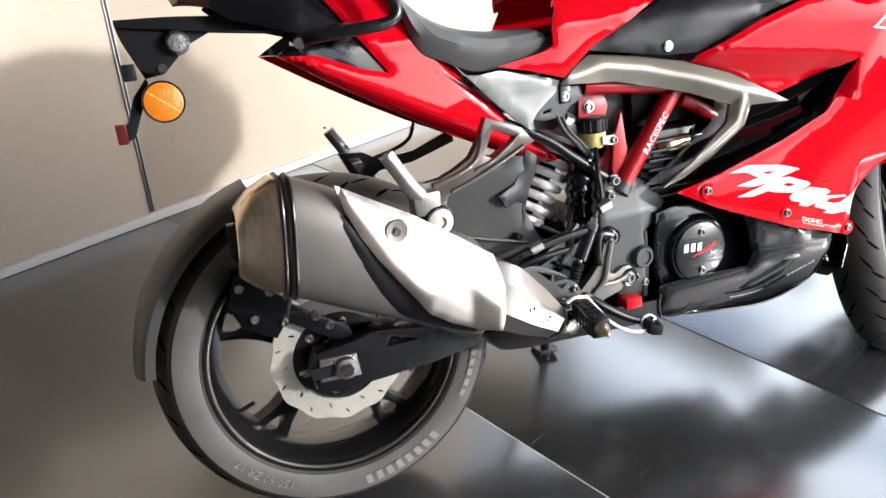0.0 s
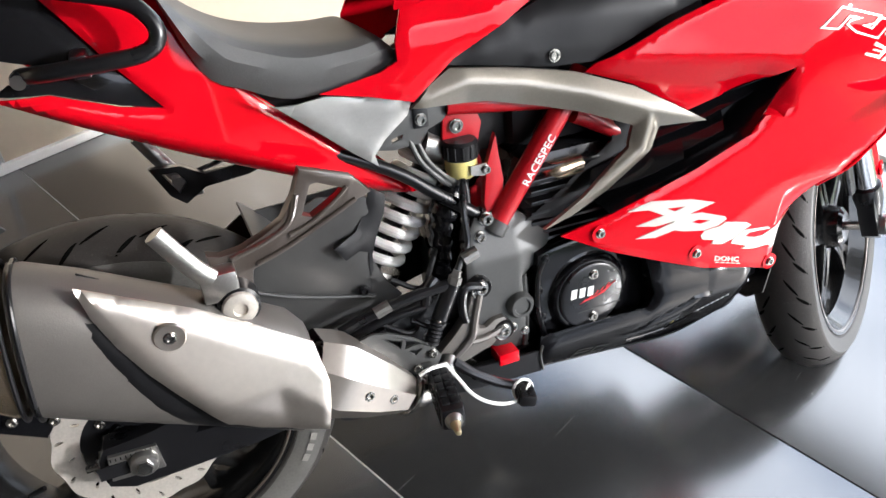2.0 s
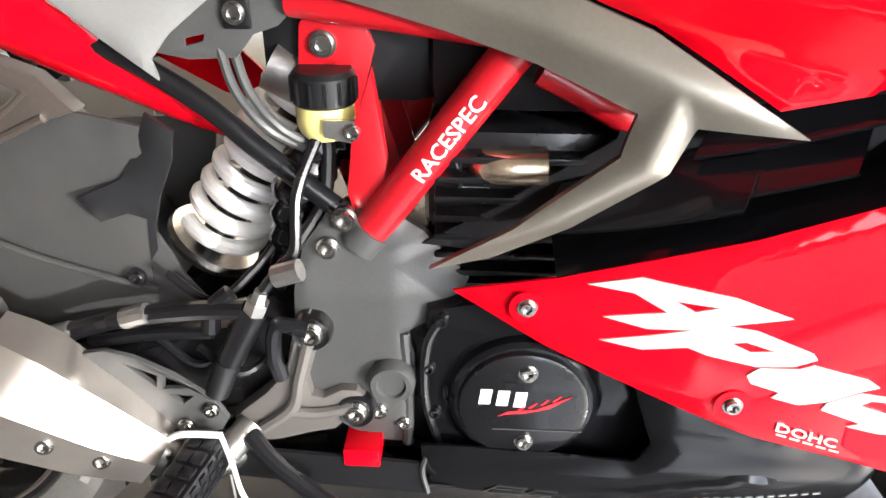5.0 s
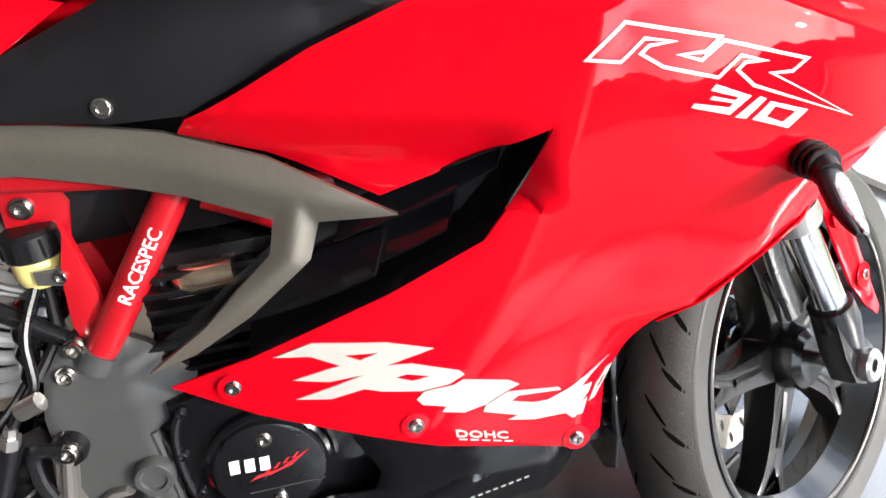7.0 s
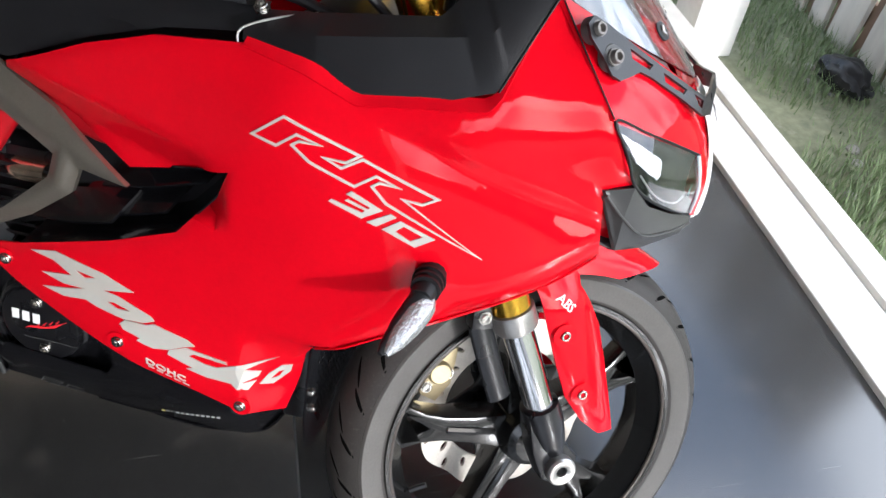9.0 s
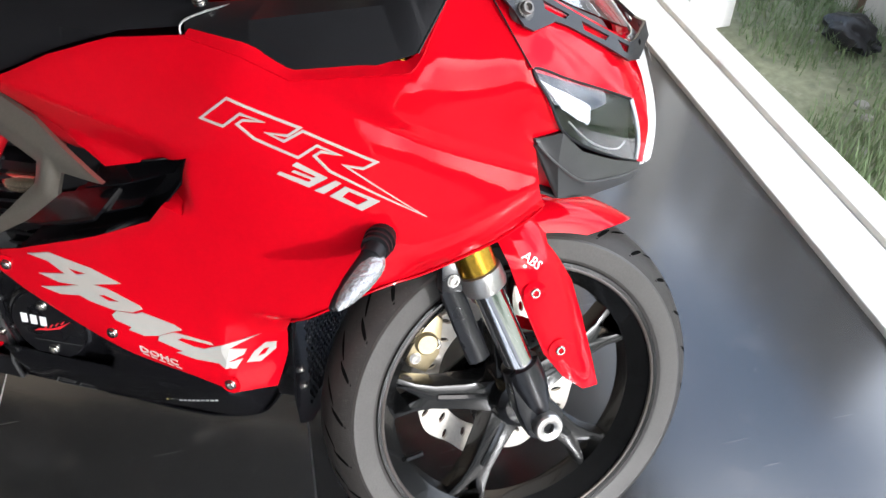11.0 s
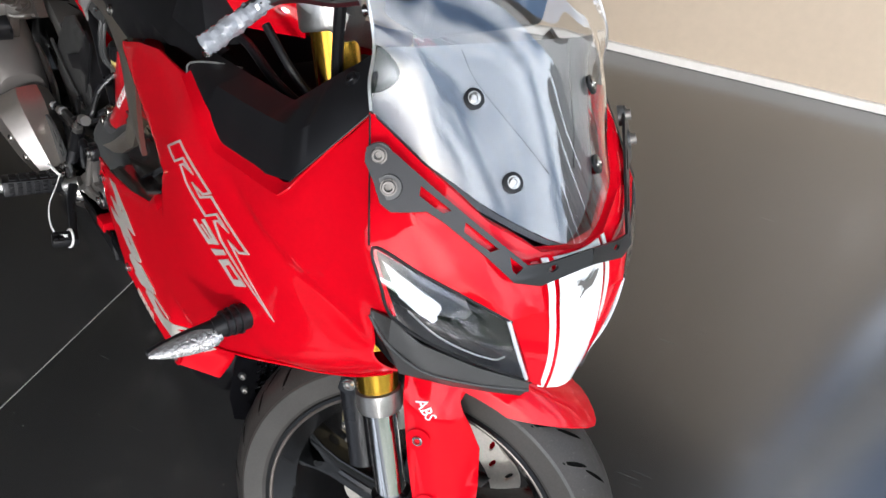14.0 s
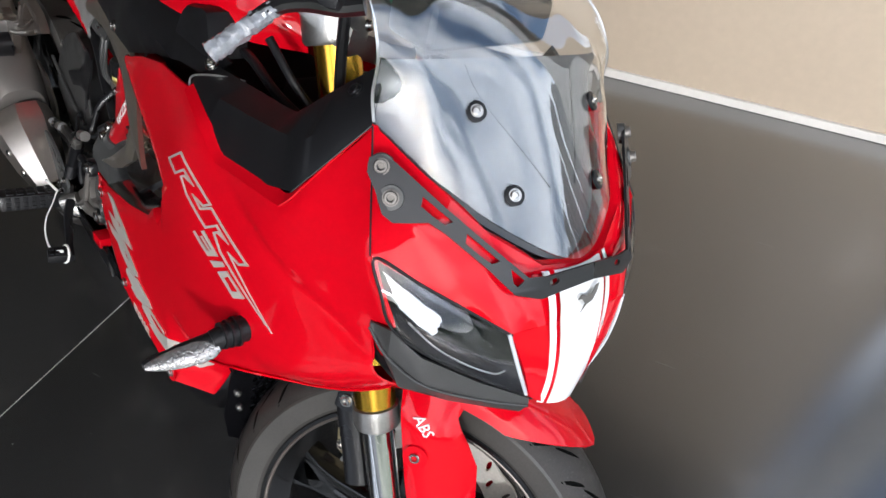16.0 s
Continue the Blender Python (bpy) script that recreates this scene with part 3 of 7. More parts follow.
def fairing_width(x, z):
    """Above the trim the panel sinks in towards the opening."""
    top = float(np.interp(x, (.69, .993), (.742, .700)))
    if .68 < x < .993 and z > .627:
        return half_width(x, z) - .034 * min(1.0, max(0.0, top - z) / .05) * min(1.0, (.993 - x) / .05)
    return half_width(x, z)


CREASE = [[(.70, .738), (.985, .699)]] + [[(x, fold_line(x) + up) for x in (1.105, 1.358)] for up in (-.016, -.008, 0.0, .008, .016)]
right = part("side_fairing", drape(FAIR, fairing_width, spacing=0.0085, lines=CREASE), RED, bike, "glossy red side fairing panel with a raised fold", smooth=40)
part("side_fairing", mirror(drape(FAIR, fairing_width, spacing=0.016)), RED, bike, "glossy red side fairing panel")

# wheels
def tyre_mesh(r, w, rim):
    prof = [(rim - .004, .40 * w), (rim + .003, .425 * w), (rim + .006, .445 * w), (rim + .012, .447 * w), (rim + .016, .462 * w), (rim + .036, .49 * w), (r - .034, .475 * w), (r - .024, .425 * w), (r - .012, .31 * w), (r - .004, .16 * w), (r, 0)]
    return lathe(prof + [(a, -b) for a, b in reversed(prof[:-1])], 120, caps=False)


def crown(r, w, y):
    """The tyre's radius at a distance from its middle."""
    ys = [0, .16 * w, .31 * w, .425 * w, .475 * w, .49 * w]
    rs = [r, r - .004, r - .012, r - .024, r - .034, r - .06]
    return float(np.interp(abs(y), ys, rs))


def sipes(r, w, count):
    """Slanting tread grooves, as flat strips on the crown, black for the shade inside."""
    bm = bmesh.new()
    for k in range(count):
        for side in (-1, 1):
            for j, (y0, y1, lag, sweep) in enumerate(((.12, .30, 0.0, .12), (.27, .44, .55, .09))):
                a0 = 2 * math.pi * (k + lag + (0.5 if side > 0 else 0)) / count
                pts = []
                for i in range(6):
                    t = i / 5
                    y = (y0 + (y1 - y0) * t) * w * side
                    a = a0 + sweep * t
                    wd = .0045 * math.sin(math.pi * (0.12 + 0.76 * t))
                    rr = crown(r, w, y) + .0005
                    pts.append([(rr * math.cos(a + s * wd / r), y, rr * math.sin(a + s * wd / r)) for s in (-1, 1)])
                vs = [[bm.verts.new(p) for p in q] for q in pts]
                for p, q in zip(vs, vs[1:]):
                    bm.faces.new([p[0], p[1], q[1], q[0]])
    return bm


def ring_plate(outer, inner, lobes, depth, holes, thick, y, hole_r=.0055):
    """A brake disc with a waved rim and slots."""
    rim = [((outer + depth * math.cos(lobes * a)) * math.cos(a), (outer + depth * math.cos(lobes * a)) * math.sin(a)) for a in (2 * math.pi * k / (lobes * 12) for k in range(lobes * 12))]
    cuts = [[(inner * math.cos(2 * math.pi * k / 48), inner * math.sin(2 * math.pi * k / 48)) for k in range(48)]]
    mid = (outer + inner) / 2
    for k in range(holes):
        a = 2 * math.pi * k / holes
        rad = mid + (outer - inner) * (.22 if k % 2 else -.16)
        cx, cz = rad * math.cos(a), rad * math.sin(a)
        cuts.append([(cx + hole_r * (1.7 * math.cos(b) * math.cos(a + .5) - .7 * math.sin(b) * math.sin(a + .5)), cz + hole_r * (1.7 * math.cos(b) * math.sin(a + .5) + .7 * math.sin(b) * math.cos(a + .5))) for b in (2 * math.pi * i / 10 for i in range(10))])
    return flat(rim, thick, cuts, lambda u, v, h: (u, y + h, v))


def arc_text(text, size, radius, start, y, material, top, base, name="mark"):
    """Raised letters round a side wall, read from the right side of the bike."""
    bm = letters(text, size, lambda u, v, o: ((radius - size / 2 + v) * math.cos(start - u / radius), y - .0006 - o, (radius - size / 2 + v) * math.sin(start - u / radius)))
    return part(name, bm, material, top, m=base)


def wheel(name, centre, r, w, rim, turn, m, side_rubber):
    base = Matrix.Translation(centre)
    base = m @ base if m else base
    hw = .40 * w
    rimring = lathe([(rim + .002, hw + .006), (rim + .006, hw), (rim - .004, hw - .004), (rim - .010, hw - .014), (rim - .016, hw - .022), (rim - .022, .014), (rim - .022, -.014), (rim - .016, -hw + .022), (rim - .010, -hw + .014), (rim - .004, -hw + .004), (rim + .006, -hw), (rim + .002, -hw - .006), (rim - .003, -hw - .005), (rim - .009, -hw + .002), (rim - .024, -hw + .022), (rim - .030, -.016), (rim - .030, .016), (rim - .024, hw - .022), (rim - .009, hw - .002), (rim - .003, hw + .005)], 120, close=True)
    top = part(name, rimring, WHEEL, bike, "black cast alloy wheel", m=base)
    part("tyre", tyre_mesh(r, w, rim), RUBBER, top, "black road tyre with slanting tread grooves", m=base)
    tagged(part("tread_pattern", sipes(r, w, 26), GROOVE, top, m=base, smooth=0), kind="stuff")
    wall_y = -.478 * w
    side = lathe([(rim + .008, -.452 * w), (rim + .015, -.468 * w), (rim + .036, -.4945 * w), (r - .034, -.4795 * w), (r - .0335, -.474 * w)], 120, caps=False)
    part("side_wall", side, side_rubber, top, "tyre side wall in a grey that carries its sheen", m=base)
    part("hub", lathe([(.0, -.050), (.03, -.052), (.040, -.045), (.046, -.02), (.048, 0), (.046, .02), (.040, .045), (.03, .052), (0, .05)], 40), WHEEL, top, m=base)
    for k in range(5):
        spoke = flat([(.035, -.027), (.085, -.021), (.130, -.019), (.160, -.023), (rim - .026, -.036), (rim - .024, -.020), (rim - .024, .020), (rim - .026, .036), (.160, .023), (.130, .019), (.085, .021), (.035, .027)], .040, [[(.152, 0), (.168, -.009), (rim - .032, -.018), (rim - .030, 0), (rim - .032, .018), (.168, .009)]], lambda u, v, h: (u, (h - .018) * (1.25 - u * 2.0), v), 0.007)
        part("spoke", spoke, WHEEL, top, m=base @ pose(0, 0, 0, 0, 72 * k + turn, 0))
        rib = tube([(.05, -.016, 0), (.09, -.017, 0), (.125, -.015, 0)], .007, 8, 8)
        part("spoke_rib", rib, WHEEL, top, m=base @ pose(0, 0, 0, 0, 72 * k + turn, 0))
    # grey ring stands in for bright reflections along the black rim
    part("rim_edge", tube([((rim - .005) * math.cos(2 * math.pi * k / 60), -hw - .002, (rim - .005) * math.sin(2 * math.pi * k / 60)) for k in range(60)], .0032, 8, 120, True), CAST, top, "grey ring painting the highlight on the rim edge", m=base)
    a = radians(205)
    part("valve", tube([((rim - .03) * math.cos(a), -.02, (rim - .03) * math.sin(a)), ((rim - .055) * math.cos(a), -.026, (rim - .055) * math.sin(a))], .004, 8), BLACK_MATT, top, m=base)
    return top, base


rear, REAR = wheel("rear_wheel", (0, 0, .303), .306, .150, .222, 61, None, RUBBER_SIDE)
RAKE, STEER_DEG = radians(24), 32
PIVOT = Vector((1.332, 0, .287))
AX = Vector((-math.sin(RAKE), 0, math.cos(RAKE)))
STEER = Matrix.Translation(PIVOT) @ Matrix.Rotation(radians(STEER_DEG), 4, AX) @ Matrix.Translation(-PIVOT)
INV = STEER.inverted()
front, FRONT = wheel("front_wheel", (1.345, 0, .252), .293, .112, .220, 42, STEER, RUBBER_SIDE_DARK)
SIDE_R = .306 - .052
arc_text("150/60 ZR 17", .021, SIDE_R, radians(243), -.0735, RUBBER_MARK, rear, REAR)
# maker's lettering on the side wall, drawn as plain blocks
for k in range(8):
    a0 = radians(273 + k * 4.6)
    blk = bmesh.new()
    q = [(SIDE_R + dr, a0 + da) for dr, da in ((-.009, 0), (-.009, .046), (.009, .054), (.009, .008))]
    blk.faces.new([blk.verts.new((rr * math.cos(a), -.0744, rr * math.sin(a))) for rr, a in q])
    part("mark", solid(blk, .0006), RUBBER_MARK, rear, m=REAR, smooth=0)
for k in range(7):
    a0 = radians(327 + k * 4.6)
    blk = bmesh.new()
    q = [(SIDE_R + dr, a0 + da) for dr, da in ((-.005, 0), (-.005, .05), (.005, .05), (.005, 0))]
    blk.faces.new([blk.verts.new((rr * math.cos(a), -.0744, rr * math.sin(a))) for rr, a in q])
    part("mark", solid(blk, .0006), RUBBER_MARK, rear, m=REAR, smooth=0)
# rear disc on the right
part("brake_disc", ring_plate(.116, .080, 12, .0022, 20, .005, -.078, .0036), DISC_STEEL, rear, "waved steel brake disc with slots", m=REAR)
carrier = flat([(.086 * math.cos(a) * (1 if k % 2 else .92), .086 * math.sin(a) * (1 if k % 2 else .92)) for k, a in ((k, 2 * math.pi * k / 20) for k in range(20))], .008, [[(.045 * math.cos(2 * math.pi * k / 24), .045 * math.sin(2 * math.pi * k / 24)) for k in range(24)]], lambda u, v, h: (u, -.074 + h, v), .002)
part("disc_carrier", carrier, BLACK_METAL, rear, m=REAR)
for k in range(6):
    a = 2 * math.pi * k / 6 + .3
    bolt((.062 * math.cos(a), -.074, .062 * math.sin(a)), .008, rear, material=STEEL, m=REAR)
part("hub_cap", lathe([(0, -.088), (.03, -.088), (.042, -.084), (.046, -.06), (.046, -.03)], 32), BLACK_METAL, rear, m=REAR)
# front disc on the left
for y in (.062,):
    part("brake_disc", ring_plate(.145, .100, 10, .004, 30, .005, y - .0025), DISC_STEEL, front, "waved steel brake disc with slots", m=FRONT)
    part("disc_carrier", flat([(.104 * math.cos(a) * (1 if k % 2 else .62), .104 * math.sin(a) * (1 if k % 2 else .62)) for k, a in ((k, 2 * math.pi * k / 10) for k in range(10))], .006, [[(.028 * math.cos(2 * math.pi * k / 20), .028 * math.sin(2 * math.pi * k / 20)) for k in range(20)]], lambda u, v, h, y=y: (u, y - .003 + h, v), .0015), BLACK_METAL, front, m=FRONT)
# thin red line round the front rim
red_line = bmesh.new()
ring = []
for k in range(25):
    a = radians(185 + 55 * k / 24)
    ring.append([red_line.verts.new((rr * math.cos(a), -.0452, rr * math.sin(a))) for rr in (.214, .219)])
for p, q in zip(ring, ring[1:]):
    red_line.faces.new([p[0], p[1], q[1], q[0]])
part("rim_stripe", solid(red_line, .0006, (0, -1, 0)), RED_DECAL, front, "thin red rim tape", m=FRONT)

# swingarm, axle block, rear caliper
arm = part("swingarm", flat([(-.055, .318), (-.045, .335), (.02, .342), (.06, .352), (.14, .338), (.30, .372), (.46, .430), (.50, .42), (.50, .345), (.42, .325), (.25, .280), (.15, .266), (.04, .262), (-.02, .258), (-.052, .272), (-.058, .295)], .034, [[(.075, .318), (.13, .318), (.085, .334)]], lambda u, v, h: (u, -.122 + h, v), .006), BLACK_METAL, bike, "black steel swingarm")
part("swingarm", flat([(-.055, .318), (.06, .345), (.30, .372), (.50, .42), (.50, .345), (.25, .280), (-.02, .262), (-.058, .295)], .034, (), lambda u, v, h: (u, .085 + h, v), .006), BLACK_METAL, bike, "black steel swingarm")
part("axle_plate", flat([(-.045, .285), (-.042, .325), (.020, .322), (.024, .282)], .006, (), lambda u, v, h: (u, -.128 + h, v), .0015), ALLOY, arm, "bright alloy axle adjuster plate")
for k in range(9):
    part("tick_mark", box(-.040 + k * .0065, -.0385 + k * .0065, -.1292, -.128, .3175, .3215), BLACK_MATT, arm, smooth=0)
part("axle_nut", lathe([(0, -.147), (.010, -.147), (.0115, -.145), (.0125, -.128)], 6, centre=(0, 0, .303)), CHROME, arm, smooth=20)
part("axle_washer", lathe([(.011, -.140), (.017, -.139), (.019, -.136), (.019, -.126)], 32, centre=(0, 0, .303)), ALLOY, arm)
part("adjuster_screw", tube([(-.075, -.105, .300), (-.04, -.105, .300)], .005, 8), STEEL, arm)
part("axle_slot", box(-.058, -.020, -.1295, -.128, .292, .313, .0), BLACK_MATT, arm, smooth=0)
cal = part("rear_caliper", flat([(-.165, .44), (-.15, .492), (-.09, .475), (-.06, .45), (-.075, .405), (-.10, .372), (-.15, .40)], .05, (), lambda u, v, h: (u, -.115 + h, v), .008), BLACK_GLOSS, bike, "black rear brake caliper")
for p in ((-.145, -.118, .47), (-.10, -.118, .455), (-.13, -.118, .415), (-.085, -.118, .40)):
    bolt(p, .007, cal, material=STEEL)
part("caliper_pin", tube([(-.16, -.10, .43), (-.06, -.10, .405)], .006, 10), BLACK_METAL, cal)
part("caliper_bracket", flat([(-.10, .40), (-.07, .385), (-.01, .345), (.03, .33), (.02, .36), (-.04, .40), (-.08, .43)], .012, (), lambda u, v, h: (u, -.098 + h, v), .003), BLACK_METAL, bike)
for p in ((-.012, -.1, .372), (-.032, -.1, .392)):
    bolt(p, .008, cal, material=ALLOY)

# hugger behind the wheel
def hugger_row(off, r):
    return [(r * math.cos(a), off, .303 + r * math.sin(a)) for a in (radians(108 + 66 * k / 10) for k in range(11))]
hug = part("rear_mudguard", skin([hugger_row(-.066, .296), hugger_row(-.068, .310), hugger_row(-.055, .320), hugger_row(-.02, .327), hugger_row(.02, .327), hugger_row(.055, .320), hugger_row(.068, .308)], 28, None, .003), GREY_PLASTIC, bike, "dark grey plastic tyre hugger")
for a in (128, 150, 165):
    c, s = math.cos(radians(a)), math.sin(radians(a))
    part("rib", tube([(.297 * c, -.0675, .303 + .297 * s), (.314 * c, -.063, .303 + .314 * s), (.3225 * c, -.050, .303 + .3225 * s)], .003, 8, 8), GREY_PLASTIC, hug)
sticker = skin([[(r * math.cos(radians(a)), y, .303 + r * math.sin(radians(a))) for a in (138, 142, 146)] for r, y in ((.300, -.0685), (.314, -.0625))], 6, None, .001)
part("reflective_sticker", sticker, SILVER_DECAL, hug, "pale reflective sticker")

# inner mudguard: two cheeks and the sheet between them
CHEEK = [(.145, .430), (.165, .490), (.200, .540), (.245, .580), (.30, .606), (.385, .590), (.362, .500), (.385, .450), (.402, .428), (.33, .395), (.243, .372)]
inner = part("inner_mudguard", drape(CHEEK, lambda x, z: .088 + .012 * (x - .2) / .2, spacing=.02, thick=.004, curl=.004, band=.012), GREY_PLASTIC, bike, "dark grey plastic inner mudguard")
part("cheek", mirror(drape([(.145, .430), (.160, .500), (.21, .535), (.37, .545), (.362, .500), (.385, .450), (.402, .428), (.33, .395), (.243, .372)], lambda x, z: .088, spacing=.03, thick=.004)), GREY_PLASTIC, inner)
def inner_row(y):
    return [(.330 * math.cos(radians(a)), y, .303 + .330 * math.sin(radians(a))) for a in (50, 44, 38, 31, 25, 18, 12)]
part("guard_sheet", skin([inner_row(-.088), inner_row(-.04), inner_row(.04), inner_row(.088)], 20, None, .003), GREY_PLASTIC, inner)
part("flap", drape([(.374, .605), (.395, .590), (.390, .564), (.374, .530), (.365, .503), (.362, .450), (.355, .450), (.360, .510), (.346, .517), (.324, .511), (.309, .534), (.345, .548), (.362, .575)], lambda x, z: .098 + .014 * max(0, min(1, (.365 - x) / .05)), spacing=.010, thick=.004), BLACK_MATT, inner, "black rubber flap")
part("fold", tube([(.17, -.094, .505), (.25, -.097, .470), (.36, -.101, .440)], .0035, 8), GREY_PLASTIC, inner)
bolt((.344, -.104, .455), .008, inner, material=BLACK_METAL)

# shock absorber
TOP, LOW = Vector((.512, -.012, .625)), Vector((.368, -.012, .425))
shock = part("shock_absorber", tube([TOP, LOW], .016, 16), BLACK_METAL, bike, "shock absorber with a white coil spring")
axis = (LOW - TOP).normalized()
s1 = axis.cross(Vector((0, 1, 0))).normalized()
s2 = axis.cross(s1)
coil = [TOP + axis * (.030 + .172 * k / 180) + (s1 * math.cos(k / 180 * 2 * math.pi * 7.4) + s2 * math.sin(k / 180 * 2 * math.pi * 7.4)) * .037 for k in range(181)]
part("spring", tube(coil, .0080, 10, 360), SPRING, shock, "white painted coil spring")
for t, rr in ((.016, .046), (.222, .046)):
    c = lathe([(0, -.006), (rr, -.006), (rr + .002, 0), (rr, .006), (0, .006)], 32, "z")
    part("spring_seat", c, STEEL, shock, m=aim(TOP + axis * t, axis))
part("adjuster_ring", lathe([(0, -.012), (.03, -.012), (.034, 0), (.03, .012), (0, .012)], 24, "z"), ALLOY, shock, m=aim(TOP - axis * .012, axis))
part("gas_canister", tube([(.47, -.05, .635), (.535, -.05, .60)], .022, 18), ALLOY, shock)

# silencer: sections across the bike, rear to front
def section(x, z0, z1, yc, hw, n=28, power=2.8):
    zc, hz = (z0 + z1) / 2, (z1 - z0) / 2
    out = []
    for k in range(n):
        a = 2 * math.pi * k / n
        c, s = math.cos(a), math.sin(a)
        out.append((x + .10 * (-(z0 + z1) / 2 + zc + hz * abs(s) ** (2 / power) * math.copysign(1, s)) , yc - hw * abs(c) ** (2 / power) * math.copysign(1, c), zc + hz * abs(s) ** (2 / power) * math.copysign(1, s)))
    return out


def loft(sections, material, parent, name, label="", caps=(True, True)):
    bm = bmesh.new()
    rings = [[bm.verts.new(p) for p in s] for s in sections]
    n = len(rings[0])
    for p, q in zip(rings, rings[1:]):
        for k in range(n):
            bm.faces.new([p[k], p[(k + 1) % n], q[(k + 1) % n], q[k]])
    if caps[0]:
        bm.faces.new(rings[0])
    if caps[1]:
        bm.faces.new(list(reversed(rings[-1])))
    return part(name, bm, material, parent, label, smooth=40)


YM = -.178
can = loft([section(-.070, .466, .644, YM, .060), section(-.055, .460, .640, YM, .062), section(.0, .433, .615, YM, .063), section(.09, .390, .566, YM, .062), (section(.17, .350, .522, YM, .059)), section(.215, .326, .495, YM, .055), section(.235, .340, .470, YM, .046)], MUFFLER, bike, "silencer", "satin grey silencer with steel end cap and heat shield")
loft([section(-.140, .512, .606, YM, .036), section(-.138, .508, .612, YM, .040), section(-.118, .490, .632, YM, .050), section(-.088, .472, .647, YM, .060), section(-.079, .470, .646, YM, .060)], HEATED, can, "end_cap", "heat-tinted brushed steel end cap", (False, True))
part("outlet", lathe([(.030, -.01), (.030, .05), (.026, .05), (.026, -.01)], 32, "x", centre=(-.138, YM, .558), close=True), BLACK_METAL, can, "dark tail pipe opening")
part("outlet_floor", lathe([(0, -.095), (.045, -.095)], 24, "x", centre=(0, YM, .558)), BLACK_MATT, can)
for x, z0, z1, hw in ((-.078, .4665, .6475, .0625), (-.064, .461, .6445, .0635)):
    part("band", tube(section(x, z0, z1, YM, hw), .0028, 8, 60, True), BLACK_METAL, can, "thin dark clamp band")


def can_width(x, z):
    zc = .553 - (x + .06) * .51
    hz = .090 - max(0, x) * .03
    t = min(1.0, abs(z - zc) / hz)
    return -YM + .061 * max(0.0, 1 - t ** 2.8) ** (1 / 2.8)


def shield_width(x, z):
    """The heat shield: a flat main face, a flange folded over its top and a lower facet folded in."""
    top = max(0.0, z - (.612 - .72 * (x - .018)))
    low = max(0.0, .436 - 1.0 * max(0.0, x - .190) - z) * min(1.0, max(0.0, (x - .10) / .03))
    left = max(0.0, .020 - (x - (.010 + .62 * (.575 - z))) * .85)
    rise = max(0.0, z - (.612 - .72 * (x - .018)) + .095)
    return max(.257 - .20 * rise - .40 * top - .30 * low - .15 * left, can_width(x, z) + .005)


SHIELD = [(.004, .627), (.06, .594), (.117, .561), (.18, .517), (.241, .473), (.250, .42), (.238, .349), (.20, .358), (.155, .382), (.119, .408), (.085, .458), (.050, .510), (.028, .550), (.012, .590)]
shield = part("heat_shield", drape(SHIELD, shield_width, spacing=.008, thick=.0025, curl=.003, band=.005), SHIELD_STEEL, can, "bright brushed steel heat shield")
# black sheet on the can stands in for shade along the shield's edge
part("shadow_gap", drape([(.004, .620), (-.004, .590), (.010, .548), (.026, .505), (.050, .452), (.080, .402), (.112, .368), (.150, .352), (.200, .350), (.210, .400), (.12, .500), (.05, .590)], lambda x, z: can_width(x, z) + .004, spacing=.007, thick=.002), BLACK_MATT, can, "black strip painting the shaded gap behind the shield")
part("dimple", lathe([(.0185, -.2440), (.0165, -.2475), (.0120, -.2470), (0, -.2465)], 28, centre=(.083, 0, .547)), SHIELD_STEEL, can)
bolt((.083, -.2468, .547), .0075, can, h=.4)
# link pipe with its faceted guard
pipe = part("exhaust_pipe", tube([(.24, YM + .02, .405), (.30, YM + .01, .365), (.36, -.165, .312), (.40, -.155, .292), (.44, -.10, .28), (.55, -.05, .25), (.75, 0, .24), (.92, .0, .30), (.98, 0, .42)], .024, 18, 50), STEEL, bike, "bare steel exhaust pipe")
def facet(c, r, way, n=8):
    m = aim(c, way)
    return [tuple(m @ Vector((r * math.cos(2 * math.pi * (k + .5) / n), r * math.sin(2 * math.pi * (k + .5) / n), 0))) for k in range(n)]
w1 = Vector((.105, .012, -.085))
loft([facet((.226, YM - .002, .414), .052, w1), facet((.246, YM - .004, .400), .058, w1), facet((.262, YM - .004, .388), .060, w1), facet((.318, -.176, .345), .047, w1), facet((.362, -.170, .312), .032, w1)], SHIELD_STEEL, pipe, "pipe_guard", "bright faceted steel pipe guard", (False, False))
bolt((.300, -.226, .368), .008, pipe, way=(.2, -1, .2))
bolt((.335, -.212, .340), .008, pipe, way=(.2, -1, .2))
part("pipe_clamp", tube([tuple(aim((.372, -.162, .302), w1) @ Vector((.030 * math.cos(2 * math.pi * k / 20), .030 * math.sin(2 * math.pi * k / 20), 0))) for k in range(20)], .005, 8, 40, True), STEEL, pipe)
# riser pipe behind the master cylinder
part("header_pipe", tube([(.540, -.055, .585), (.510, -.062, .568), (.490, -.070, .525), (.482, -.075, .45), (.47, -.07, .36)], [.023 + .003 * (k % 4 > 1) for k in range(60)], 18, 46), BLACK_GLOSS, bike, "black ribbed rubber intake boot")

